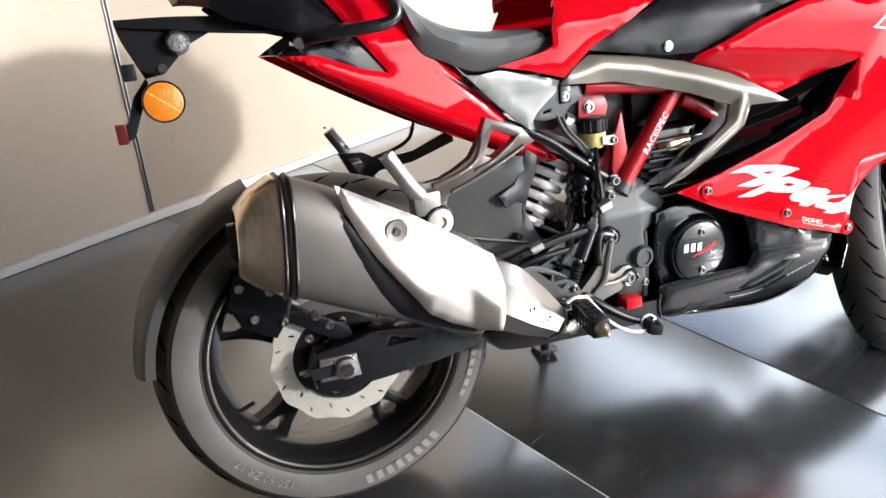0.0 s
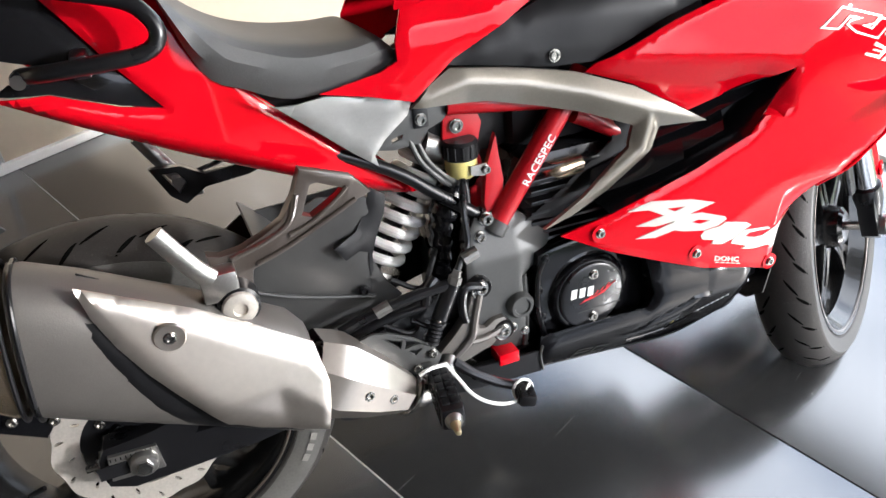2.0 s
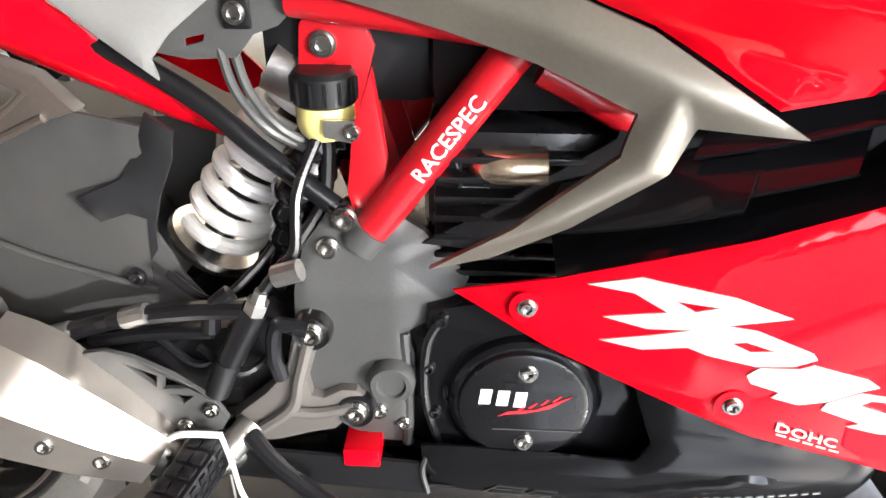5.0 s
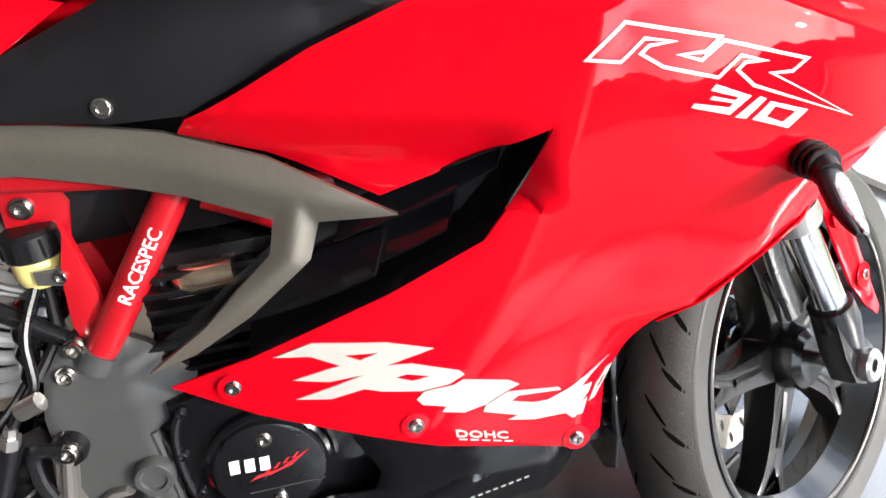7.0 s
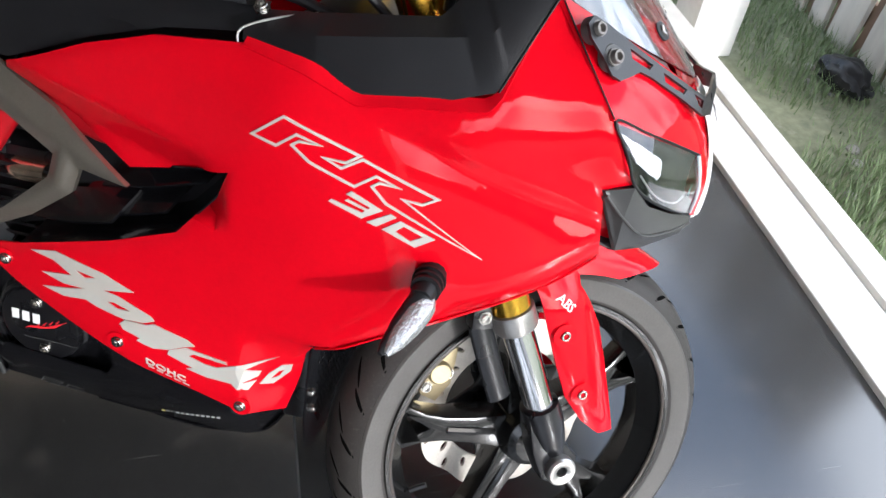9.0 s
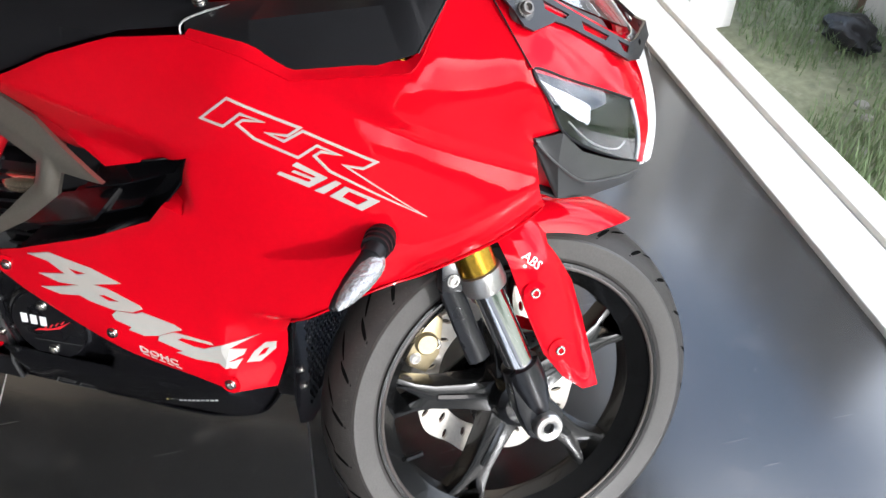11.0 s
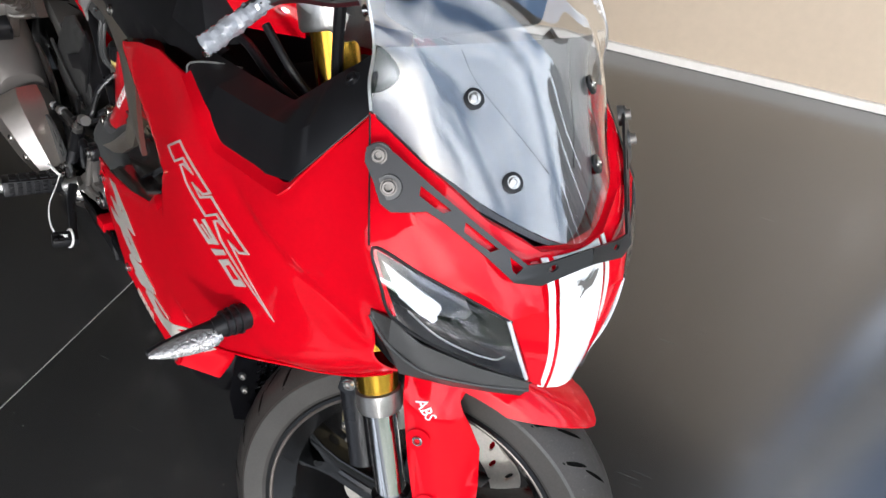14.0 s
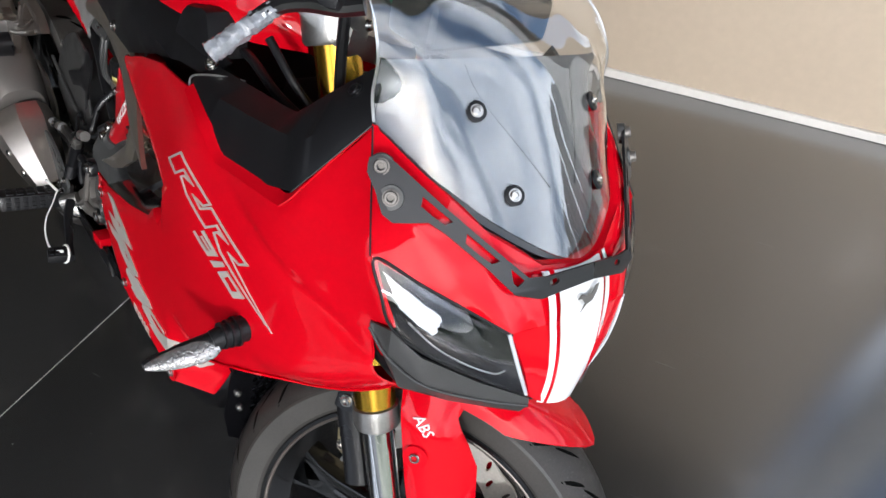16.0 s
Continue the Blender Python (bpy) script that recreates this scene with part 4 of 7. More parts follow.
# pillion brackets and pegs on both sides
BR = [(.271, .680), (.335, .655), (.358, .629), (.325, .618), (.297, .604), (.250, .583), (.216, .573), (.194, .565), (.190, .542), (.182, .522), (.170, .509), (.155, .504), (.143, .513), (.139, .531), (.145, .548), (.154, .562), (.144, .580), (.143, .600), (.158, .594), (.184, .596), (.213, .607), (.239, .621), (.257, .648)]
FAR_BR = [(.330, .625), (.335, .600), (.246, .572), (.177, .565), (.142, .543), (.121, .561), (.099, .609), (.145, .606), (.180, .586), (.249, .594)]
for side in (1, -1):
    fix = (lambda b: b) if side == 1 else mirror
    mat = CAST if side == 1 else BLACK_METAL
    b = part("pillion_bracket", fix(flat(BR if side == 1 else FAR_BR, .016, [[(.281, .656), (.289, .657), (.321, .642), (.314, .634), (.277, .615), (.266, .620), (.271, .632)]] if side == 1 else [[(.116, .598), (.138, .597), (.150, .578), (.136, .562)]], lambda u, v, h: (u, -.165 + h + (.36 - u) * -.04, v), .004)), mat, bike, "cast alloy pillion footrest bracket")
    part("rib", fix(tube([(.262, -.169, .650), (.247, -.170, .616), (.214, -.172, .599), (.170, -.174, .588)], .004, 8)), mat, b)
    if side == 1:
        part("rib", tube([(.335, -.167, .625), (.285, -.169, .603), (.235, -.171, .583), (.20, -.173, .573)], .0035, 8), mat, b)
        part("rib", tube([(.326, -.167, .644), (.311, -.168, .632), (.276, -.170, .610), (.245, -.171, .600)], .003, 8), mat, b)
    peg = part("pillion_peg", fix(loft_bm := tube([(.142, -.192, .578), (.125, -.195, .600), (.094, -.198, .652)], [.013, .012], 10, 10, flat=.7)), ALLOY, b, "bright alloy folding footpeg")
    part("peg_hinge", fix(box(.128, .172, -.200, -.168, .548, .585, .005)), ALLOY, b)
    if side < 0:
        for k in range(5):
            part("groove", fix(box(.088 + .006 * k, .092 + .006 * k, -.2115, -.208, .655 - .01 * k, .659 - .01 * k)), BLACK_MATT, peg, smooth=0)
        continue
    part("peg_bolt", fix(lathe([(0, -.204), (.008, -.204), (.009, -.208), (.013, -.208), (.020, -.206), (.022, -.203), (.022, -.186)], 28, centre=(.166, 0, .536))), DISC_STEEL, b, "round bright bolt head")
    part("peg_collar", fix(lathe([(.022, -.202), (.026, -.199), (.027, -.17), (.022, -.168)], 28, centre=(.166, 0, .536))), BLACK_METAL, b)
# engine block behind the covers
eng = part("engine", box(.50, .84, -.118, .118, .27, .47, .02), BLACK_METAL, bike, "black engine block")
part("cylinder", box(.60, .80, -.10, .10, .45, .60, .02), BLACK_METAL, eng)
part("cylinder_head", box(.72, .95, -.09, .09, .36, .58, .03), BLACK_METAL, eng)
for k in range(7):
    part("cooling_fin", box(.61, .79, -.118, .118, .475 + k * .017, .481 + k * .017, .002), BLACK_METAL, eng)
# clutch cover
COV = (.690, -.0, .369)
cover = part("clutch_cover", lathe([(.0, -.155), (.060, -.155), (.064, -.152), (.066, -.144), (.070, -.142), (.084, -.138), (.090, -.128), (.094, -.10)], 64, centre=COV), BLACK_GLOSS, eng, "gloss black clutch cover with a round badge plate")
part("cover_plate", lathe([(0, -.1605), (.052, -.1605), (.0555, -.159), (.057, -.154)], 64, centre=COV), BLACK_METAL, cover)
for z in (.331, .407):
    bolt((.692, -.160, z), .0085, cover)
part("groove", box(.664, .742, -.1612, -.160, .3445, .3455), GREY_METAL, cover, smooth=0)
# maker's badge as plain shapes: three white blocks and a red sweep
for i, (x, zz) in enumerate(((.650, .373), (.665, .372), (.680, .371))):
    pts = [(.003, .016), (.0135, .016), (.0115, 0), (.001, 0)]
    part("badge", flat([(x + u * .95, zz + v) for u, v in pts], .001, (), lambda u, v, h: (u, -.1613 + h, v)), WHITE_PAINT, cover, smooth=0)
part("badge", flat([(.668, .360), (.676, .3655), (.700, .3685), (.732, .385), (.712, .370), (.690, .364), (.676, .3625)], .001, (), lambda u, v, h: (u, -.1613 + h, v)), RED_DECAL, cover, "red script badge", smooth=0)
for k in range(4):
    part("badge", flat([(.684 + k * .010, .366 + k * .004), (.690 + k * .010, .372 + k * .004), (.692 + k * .010, .372 + k * .004), (.687 + k * .010, .366 + k * .004)], .001, (), lambda u, v, h: (u, -.1613 + h, v)), RED_DECAL, cover, smooth=0)
part("case_cover", flat([(.605, .455), (.64, .462), (.70, .468), (.77, .440), (.80, .39), (.805, .33), (.79, .295), (.62, .288), (.600, .34)], .03, (), lambda u, v, h: (u, -.142 + h, v), .01), BLACK_GLOSS, eng, "gloss black engine case")
for p in ((.618, .445), (.607, .395), (.612, .345), (.625, .303), (.775, .43), (.80, .36)):
    bolt((p[0], -.143, p[1]), .006, eng, material=BLACK_METAL)
part("case_edge", tube([(.622, -.140, .452), (.606, -.142, .42), (.604, -.142, .36), (.618, -.140, .30)], .004, 8), BLACK_METAL, eng)
# frame cover plate
PL = [(.493, .467), (.500, .500), (.520, .527), (.545, .530), (.562, .538), (.600, .514), (.640, .473), (.625, .446), (.586, .424), (.594, .401), (.588, .288), (.556, .292), (.530, .310), (.511, .339), (.495, .372), (.488, .40)]
def plate_w(x, z):
    return .136 - .38 * max(0, z - .465) - .22 * max(0, x - .578) - .30 * max(0, .330 - z)
plate = part("frame_cover", drape(PL, plate_w, spacing=.007, thick=.010, curl=.0025, band=.004), GREY_METAL, bike, "dark grey cast frame cover plate")
part("pivot_boss", lathe([(0, -.146), (.012, -.146), (.0135, -.149), (.018, -.149), (.021, -.145), (.022, -.12)], 32, centre=(.574, 0, .378)), GREY_METAL, plate)
part("cover_ridge", tube([(.585, -.132, .425), (.588, -.131, .36), (.586, -.128, .295)], .005, 8), GREY_METAL, plate)
part("neck", tube([(.546, -.114, .500), (.558, -.112, .515)], .0185, 20), GREY_METAL, plate)
bolt((.522, -.122, .501), .010, plate, h=.7)
bolt((.561, -.1375, .340), .008, plate)
bolt((.583, -.135, .325), .007, plate)
part("red_tab", box(.528, .562, -.154, -.12, .286, .306, .002), RED, bike, "bright red plastic tab")
# footrest hanger in cast alloy
HANG = [(.494, .443), (.506, .450), (.521, .437), (.520, .422), (.508, .408), (.500, .380), (.502, .362), (.512, .360), (.529, .370), (.543, .370), (.554, .356), (.549, .341), (.533, .335), (.521, .323), (.500, .318), (.467, .307), (.442, .304), (.428, .318), (.428, .334), (.461, .364), (.481, .388), (.488, .417)]
hanger = part("footrest_hanger", flat(HANG, .018, (), lambda u, v, h: (u, -.146 + h, v), .005), MUFFLER, bike, "cast alloy footrest hanger")
part("hanger_rib", tube([(.505, -.146, .425), (.494, -.148, .385), (.485, -.149, .352), (.455, -.149, .325)], .0060, 8), MUFFLER, hanger)
part("hanger_rib", tube([(.485, -.149, .345), (.510, -.149, .345), (.540, -.147, .352)], .0055, 8), MUFFLER, hanger)
for p in ((.507, -.147, .431), (.541, -.147, .346)):
    bolt(p, .0115, hanger)
    part("bolt_ring", lathe([(.012, 0), (.016, -.002), (.018, .002), (.018, .012)], 24, centre=(p[0], p[1], p[2])), BLACK_METAL, hanger)
# heel guard with three cut-outs
heel = part("heel_guard", flat([(.311, .413), (.331, .417), (.355, .411), (.388, .393), (.421, .366), (.430, .347), (.422, .333), (.380, .331), (.349, .346), (.326, .378)], .005, [[(.346, .404), (.373, .392), (.370, .380)], [(.379, .391), (.400, .380), (.376, .378)], [(.380, .372), (.402, .371), (.391, .362)]], lambda u, v, h: (u, -.163 + h, v), .0015), GREY_METAL, hanger, "dark grey heel guard with triangular cut-outs")
for p in ((.416, -.165, .358), (.391, -.165, .339)):
    bolt(p, .0075, heel)
# footpeg
P0, P1 = Vector((.4165, -.175, .324)), Vector((.4005, -.262, .325))
peg = part("footpeg", box(-.017, .017, -.016, .016, -.045, .060, .006), BLACK_METAL, hanger, "black rider footpeg with knurled top", m=Matrix.Translation((P0 + P1) / 2) @ (P1 - P0).to_track_quat("Z", "X").to_matrix().to_4x4())
pm = Matrix.Translation((P0 + P1) / 2) @ (P1 - P0).to_track_quat("Z", "X").to_matrix().to_4x4()
for i in range(6):
    for j in range(3):
        for face in (-1, 1):
            part("stud", box(-.013 + j * .0095, -.006 + j * .0095, face * .0155 - .002, face * .0155 + .002, -.032 + i * .0145, -.023 + i * .0145, .001), BLACK_MATT, peg, m=pm)
for i in range(5):
    for j in range(2):
        part("stud", box(.0145, .0195, -.0115 + j * .0125, -.001 + j * .0125, -.036 + i * .0175, -.023 + i * .0175, .0012), BLACK_MATT, peg, m=pm)
part("peg_collar", lathe([(.013, .058), (.0125, .064), (.009, .070), (0, .070)], 14, "z"), ALLOY, peg, m=pm)
part("peg_feeler", lathe([(0, .090), (.004, .088), (.006, .075), (.009, .068), (.010, .058)], 14, "z"), BRASS, peg, "brass-coloured peg tip", m=pm)
part("peg_mount", tube([(.445, -.15, .330), (.428, -.175, .318)], .013, 12), ALLOY, hanger)
# brake pedal
pedal = part("brake_pedal", tube([(.448, -.165, .330), (.470, -.178, .312), (.505, -.190, .290), (.535, -.200, .278)], [.009, .007], 10, 16), BLACK_METAL, bike, "black brake pedal arm")
pt = Matrix.Translation((.538, -.215, .275)) @ pose(0, 0, 0, 0, 10, -15)
tip = part("pedal_pad", box(-.013, .013, -.024, .022, -.010, .010, .005), BLACK_MATT, pedal, "black rubber pedal pad", m=pt)
for i in range(4):
    for j in range(2):
        part("stud", box(-.010 + j * .011, -.002 + j * .011, -.020 + i * .010, -.013 + i * .010, .009, .0125, .001), BLACK_MATT, tip, m=pt)
        part("stud", box(-.0145, -.012, -.020 + i * .010, -.013 + i * .010, -.007 + j * .008, -.001 + j * .008, .001), BLACK_MATT, tip, m=pt)
part("tie_strap", tube([(.428, -.182, .345), (.440, -.196, .325), (.452, -.212, .305), (.472, -.222, .288), (.500, -.226, .276), (.525, -.224, .274), (.537, -.222, .284), (.547, -.214, .288)], .0028, 8, 40, flat=.45), TIE, pedal, "white plastic tie wrapped round the pedal")
part("tie_loop", tube([(.538 + .016 * math.cos(a), -.208 + .004 * math.sin(a), .275 + .016 * math.sin(a)) for a in (2 * math.pi * k / 14 for k in range(14))], .0024, 8, 40, True), TIE, pedal)
part("tie_knot", tube([(.430, -.182, .345), (.400, -.190, .352), (.385, -.188, .345)], .003, 6), TIE, pedal)
# master cylinder and linkage
mc = part("master_cylinder", tube([(.462, -.150, .455), (.436, -.152, .405)], .012, 14), BLACK_METAL, bike, "black rear brake master cylinder")
part("push_rod", tube([(.436, -.152, .405), (.404, -.155, .335)], .005, 10), STEEL, mc)
for k in range(6):
    part("bellows", lathe([(.008, -.003), (.0115, 0), (.008, .003)], 14, "z"), BLACK_MATT, mc, m=aim(Vector((.432, -.152, .398)).lerp((.420, -.154, .370), k / 5), (-.4, 0, -1)))
part("banjo", lathe([(0, .010), (.006, .010), (.007, 0), (.010, 0), (.010, -.012)], 6, "z"), ALLOY, mc, m=aim((.467, -.152, .466), (.4, 0, 1)))
part("clevis", box(.396, .412, -.162, -.146, .318, .340, .003), ALLOY, mc)
part("yoke", tube([(.505, -.150, .436), (.480, -.150, .440), (.474, -.150, .41), (.478, -.150, .385)], .007, 10), BLACK_METAL, mc)
for pts, r, mat in (([(.470, -.150, .472), (.485, -.142, .492), (.497, -.135, .505), (.500, -.12, .55), (.515, -.09, .59)], .005, BLACK_METAL), ([(.221, -.13, .397), (.279, -.135, .413), (.337, -.14, .434), (.406, -.145, .449), (.455, -.150, .455)], .0085, BLACK_METAL), ([(.20, -.12, .385), (.29, -.13, .400), (.36, -.138, .418), (.42, -.142, .425)], .006, BLACK_METAL), ([(.44, -.14, .465), (.425, -.145, .452), (.42, -.145, .43)], .008, BLACK_METAL)):
    part("hose", tube(pts, r, 10), mat, bike, "black brake hose")
for t in ((.27, -.137, .411), (.345, -.143, .437), (.482, -.148, .487)):
    part("hose_clip", tube([t, (t[0] + .022, t[1] - .001, t[2] + .008)], .0095, 10), ALLOY, bike)
for p in ((.38, -.12, .47), (.40, -.13, .40), (.36, -.12, .40)):
    part("cable", tube([p, (p[0] + .04, p[1] - .01, p[2] - .02), (p[0] + .07, p[1] + .02, p[2] - .005), (p[0] + .10, p[1] + .05, p[2] + .03)], .004, 8), BLACK_MATT, bike)
# trellis frame in red tube, both sides
def both(name, make, material, label=""):
    a = part(name, make(), material, bike, label)
    part(name, mirror(make()), material, bike, label)
    return a
T1 = both("frame_tube", lambda: tube([(.553, -.110, .508), (.672, -.108, .668), (.706, -.106, .715)], .0165, 16, 12), RED_FRAME, "red steel frame tube with white lettering")
both("frame_strut", lambda: flat([(.562, .648), (.545, .60), (.538, .545), (.543, .525), (.566, .525), (.572, .575)], .010, (), lambda u, v, h: (u, -.108 + h, v), .003), RED_FRAME, "red tapered frame strut")
both("frame_tube", lambda: tube([(.500, -.085, .695), (.56, -.095, .690), (.70, -.105, .672), (.84, -.105, .645), (1.0, -.075, .74), (1.09, -.04, .80)], .0145, 14, 40), RED_FRAME, "red steel frame tube")
both("frame_tube", lambda: tube([(.69, -.105, .650), (.86, -.105, .573), (.98, -.09, .66)], .013, 14), RED_FRAME, "red steel frame tube")
both("frame_tube", lambda: tube([(.80, -.105, .655), (.855, -.105, .58)], .012, 12), RED_FRAME, "red steel frame tube")
gusset = both("frame_gusset", lambda: flat([(.505, .63), (.545, .655), (.585, .52), (.56, .505), (.53, .515), (.52, .545)], .004, (), lambda u, v, h: (u, -.050 + h, v), .001), RED_FRAME, "dark red pressed frame gusset")
part("frame_lug", flat([(.518, .505), (.524, .528), (.545, .540), (.580, .530), (.570, .508), (.545, .498)], .012, (), lambda u, v, h: (u, -.102 + h, v), .003), RED_FRAME, bike, "red frame lug")
bolt((.536, -.115, .525), .011, bike, h=.8, name="frame_bolt")
bolt((.519, -.070, .657), .011, bike, h=.5, name="frame_bolt")
part("plate_upper", flat([(.497, .640), (.500, .672), (.513, .686), (.545, .692), (.56, .655), (.545, .60), (.512, .60)], .006, (), lambda u, v, h: (u, -.068 + h, v), .002), RED_FRAME, bike)
# writing along the tube
_d1 = (Vector((.672, -.108, .668)) - Vector((.553, -.110, .508))).normalized()
_n1 = Vector((-_d1.z, 0, _d1.x))
def on_tube(u, v, o):
    a = (v - .006) / .0165
    c = Vector((.5965, -.1092, .566)) + _d1 * u
    return c + _n1 * (math.sin(a) * .0168) + Vector((0, -1, 0)) * (math.cos(a) * .0168 + o)
part("writing", letters("RACESPEC", .0178, on_tube, offset=.0002), WHITE_PAINT, T1, "white lettering on the tube")
# subframe rail
part("subframe_rail", tube([(.541, -.104, .519), (.470, -.096, .573), (.395, -.084, .628), (.20, -.060, .72)], .0092, 14), BLACK_METAL, bike, "black steel subframe rail")
part("rail_end", tube([(.546, -.105, .515), (.528, -.103, .529)], .0125, 14), BLACK_METAL, bike)
# fluid reservoir
res = part("fluid_reservoir", lathe([(0, -.012), (.018, -.012), (.022, -.007), (.024, 0), (.024, .016), (0, .016)], 28, "z", centre=(.519, -.078, .596)), YELLOW, bike, "brake fluid reservoir with a black cap")
part("cap", lathe([(.024, .016), (.0262, .018), (.0262, .040), (.023, .044), (0, .044)], 28, "z", centre=(.519, -.078, .596)), BLACK_MATT, res, "black screw cap")
for k in range(14):
    a = 2 * math.pi * k / 14
    part("cap_rib", box(-.001, .001, -.0012, .0012, .020, .038), BLACK_MATT, res, m=Matrix.Translation((.519 + .0268 * math.cos(a), -.078 + .0268 * math.sin(a), .596)), smooth=0)
part("bracket", flat([(.522, .592), (.522, .606), (.551, .606), (.551, .586)], .003, (), lambda u, v, h: (u, -.106 + h, v)), ALLOY, res)
bolt((.545, -.107, .597), .0075, res)
part("hose", tube([(.519, -.078, .586), (.520, -.085, .565), (.515, -.095, .53), (.495, -.12, .50)], .006, 10), BLACK_MATT, res)
for y, off in ((-.085, 0), (-.083, .010)):
    part("cable", tube([(.440 + off, y, .660), (.452 + off, y - .01, .625), (.475 + off, y - .015, .597), (.50 + off, y, .575)], .0042, 8), GREY_METAL, bike)
# wiring and dark fill behind the frame
part("airbox", join(box(.60, .95, -.080, .080, .60, .78, .03), box(.46, .62, -.06, .06, .60, .76, .03)), BLACK_MATT, bike, "black plastic airbox")
for k in range(5):
    z = .50 + .02 * k
    part("wire", tube([(.60 + .01 * k, -.09, z), (.63, -.098, z + .05), (.62 + .012 * k, -.095, z + .10), (.66, -.085, z + .13)], .0035, 8), BLACK_MATT, bike)
part("label_tag", box(.632, .655, -.100, -.098, .535, .550), WHITE_PAINT, bike, "small white label tag")
part("throttle_pipe", tube([(.655, -.07, .565), (.655, -.105, .570), (.70, -.108, .572)], .015, 14), HEATED, bike)

# champagne side trim
RIDGE = [Vector((a, c)) for a, c in ((.455, .716), (.52, .730), (.60, .716), (.69, .690), (.77, .660), (.86, .630))], [Vector((a, c)) for a, c in ((.775, .645), (.760, .602), (.70, .560), (.60, .504))]
def off_line(p, line):
    best = 9.0
    for a, c in zip(line, line[1:]):
        t = max(0.0, min(1.0, (p - a).dot(c - a) / (c - a).length_squared))
        best = min(best, (p - a.lerp(c, t)).length)
    return best
def trim_w(x, z):
    """A ridge runs along both arms of the trim; the faces fall away to either side."""
    p = Vector((x, z))
    d = min(off_line(p, RIDGE[0]), off_line(p, RIDGE[1]) * 1.5)
    return half_width(x, z) - .012 - .42 * (math.hypot(min(d, .026), .005) - .005)
BOOM = [(.440, .708), (.470, .735), (.500, .751), (.581, .740), (.677, .720), (.759, .690), (.815, .657), (.860, .630), (.792, .630), (.778, .596), (.714, .548), (.655, .516), (.609, .505), (.672, .546), (.744, .606), (.753, .636), (.683, .664), (.619, .682), (.547, .700)]
boom = part("side_trim", drape(BOOM, trim_w, spacing=.0055, thick=.007, curl=0), BRONZE, bike, "champagne metallic side trim")
part("side_trim", mirror(drape(BOOM, trim_w, spacing=.016, thick=.006)), BRONZE, bike, "champagne metallic side trim")
# black duct inside the fairing's opening
DUCT = [(.60, .505), (.66, .500), (.80, .545), (.93, .590), (1.0, .68), (.99, .70), (.90, .715), (.80, .725), (.76, .64), (.75, .60), (.66, .54)]
duct = both("air_duct", lambda: drape(DUCT, lambda x, z: half_width(x, z) - .045 - .03 * (1 - min(1, abs(x - .8) / .25)), spacing=.02, thick=.004), BLACK_MATT, "black louvred air duct inside the fairing")
for k, (a, c) in enumerate((((.69, .535), (.83, .575)), ((.75, .555), (.90, .605)), ((.80, .60), (.95, .655)))):
    part("louvre", skin([[(a[0], -.150, a[1]), ((a[0] + c[0]) / 2, -.168, (a[1] + c[1]) / 2 - .004), (c[0], -.185, c[1])], [(a[0] + .02, -.122, a[1] + .03), ((a[0] + c[0]) / 2 + .02, -.135, (a[1] + c[1]) / 2 + .03), (c[0] + .02, -.15, c[1] + .03)]], 10, None, .004), BLACK_GLOSS, duct)
# inner return of the opening, black to stand for its shaded red
part("opening_lip", skin([[(x, -fairing_width(x, z) + .004, z) for x, z in ((.705, .516), (.839, .562), (.927, .600), (.975, .655), (.992, .690), (.90, .654), (.850, .641))], [(x, -half_width(x, z) + .060, z) for x, z in ((.705, .522), (.836, .570), (.920, .610), (.962, .657), (.974, .680), (.90, .648), (.850, .636))]], 40, None, .002, sharp=True), BLACK_GLOSS, right, "inner edge of the side opening, its shade given as gloss black")

# belly pan
def belly_w(x, z):
    t = (z - .22) / .16
    return .118 + .062 * max(0, min(1, t)) ** .6 + .035 * max(0, min(1, (x - .6) / .3)) * max(0, t) - 1.0 * max(0, x - .98) - .014 * max(0, min(1, (z - .325) / .035))
BELLY = [(.600, .318), (.640, .322), (.789, .322), (.800, .345), (.770, .43), (.790, .437), (.863, .397), (.94, .373), (1.03, .362), (1.05, .352), (1.03, .30), (.995, .245), (.93, .212), (.86, .206), (.74, .222), (.640, .236), (.602, .250)]
belly = part("belly_pan", drape(BELLY, belly_w, spacing=.014, thick=.003, curl=.008, band=.015), BLACK_GLOSS, bike, "gloss black plastic belly pan")
part("belly_side", mirror(drape(BELLY, belly_w, spacing=.025, thick=.003)), BLACK_GLOSS, belly)
part("belly_floor", skin([[(x, -belly_w(x, z) + .002, z + .002) for x, z in ((.602, .250), (.74, .222), (.86, .206), (.93, .212), (.995, .245), (1.03, .30))], [(x, 0, z - .012) for x, z in ((.602, .240), (.74, .212), (.86, .196), (.93, .202), (.995, .235), (1.03, .29))], [(x, belly_w(x, z) - .002, z + .002) for x, z in ((.602, .250), (.74, .222), (.86, .206), (.93, .212), (.995, .245), (1.03, .30))]], 24, 9, .003), BLACK_GLOSS, belly)
part("rear_pan", skin([[(.250, -.128, .300), (.290, -.130, .262), (.45, -.140, .255), (.604, -.146, .250)], [(.30, -.150, .308), (.36, -.150, .305), (.46, -.150, .297), (.604, -.150, .288)]], 16, None, .004), BLACK_MATT, belly, "matt black rear belly section")
part("rear_pan_floor", skin([[(.250, -.128, .300), (.290, -.130, .262), (.45, -.140, .255), (.604, -.146, .250)], [(.250, .128, .300), (.290, .130, .262), (.45, .140, .255), (.604, .146, .250)]], 16, None, .004), BLACK_MATT, belly)
part("seam", tube([(.605, -.152, .300), (.601, -.150, .280), (.606, -.148, .250)], .0025, 6), GREY_PLASTIC, belly)
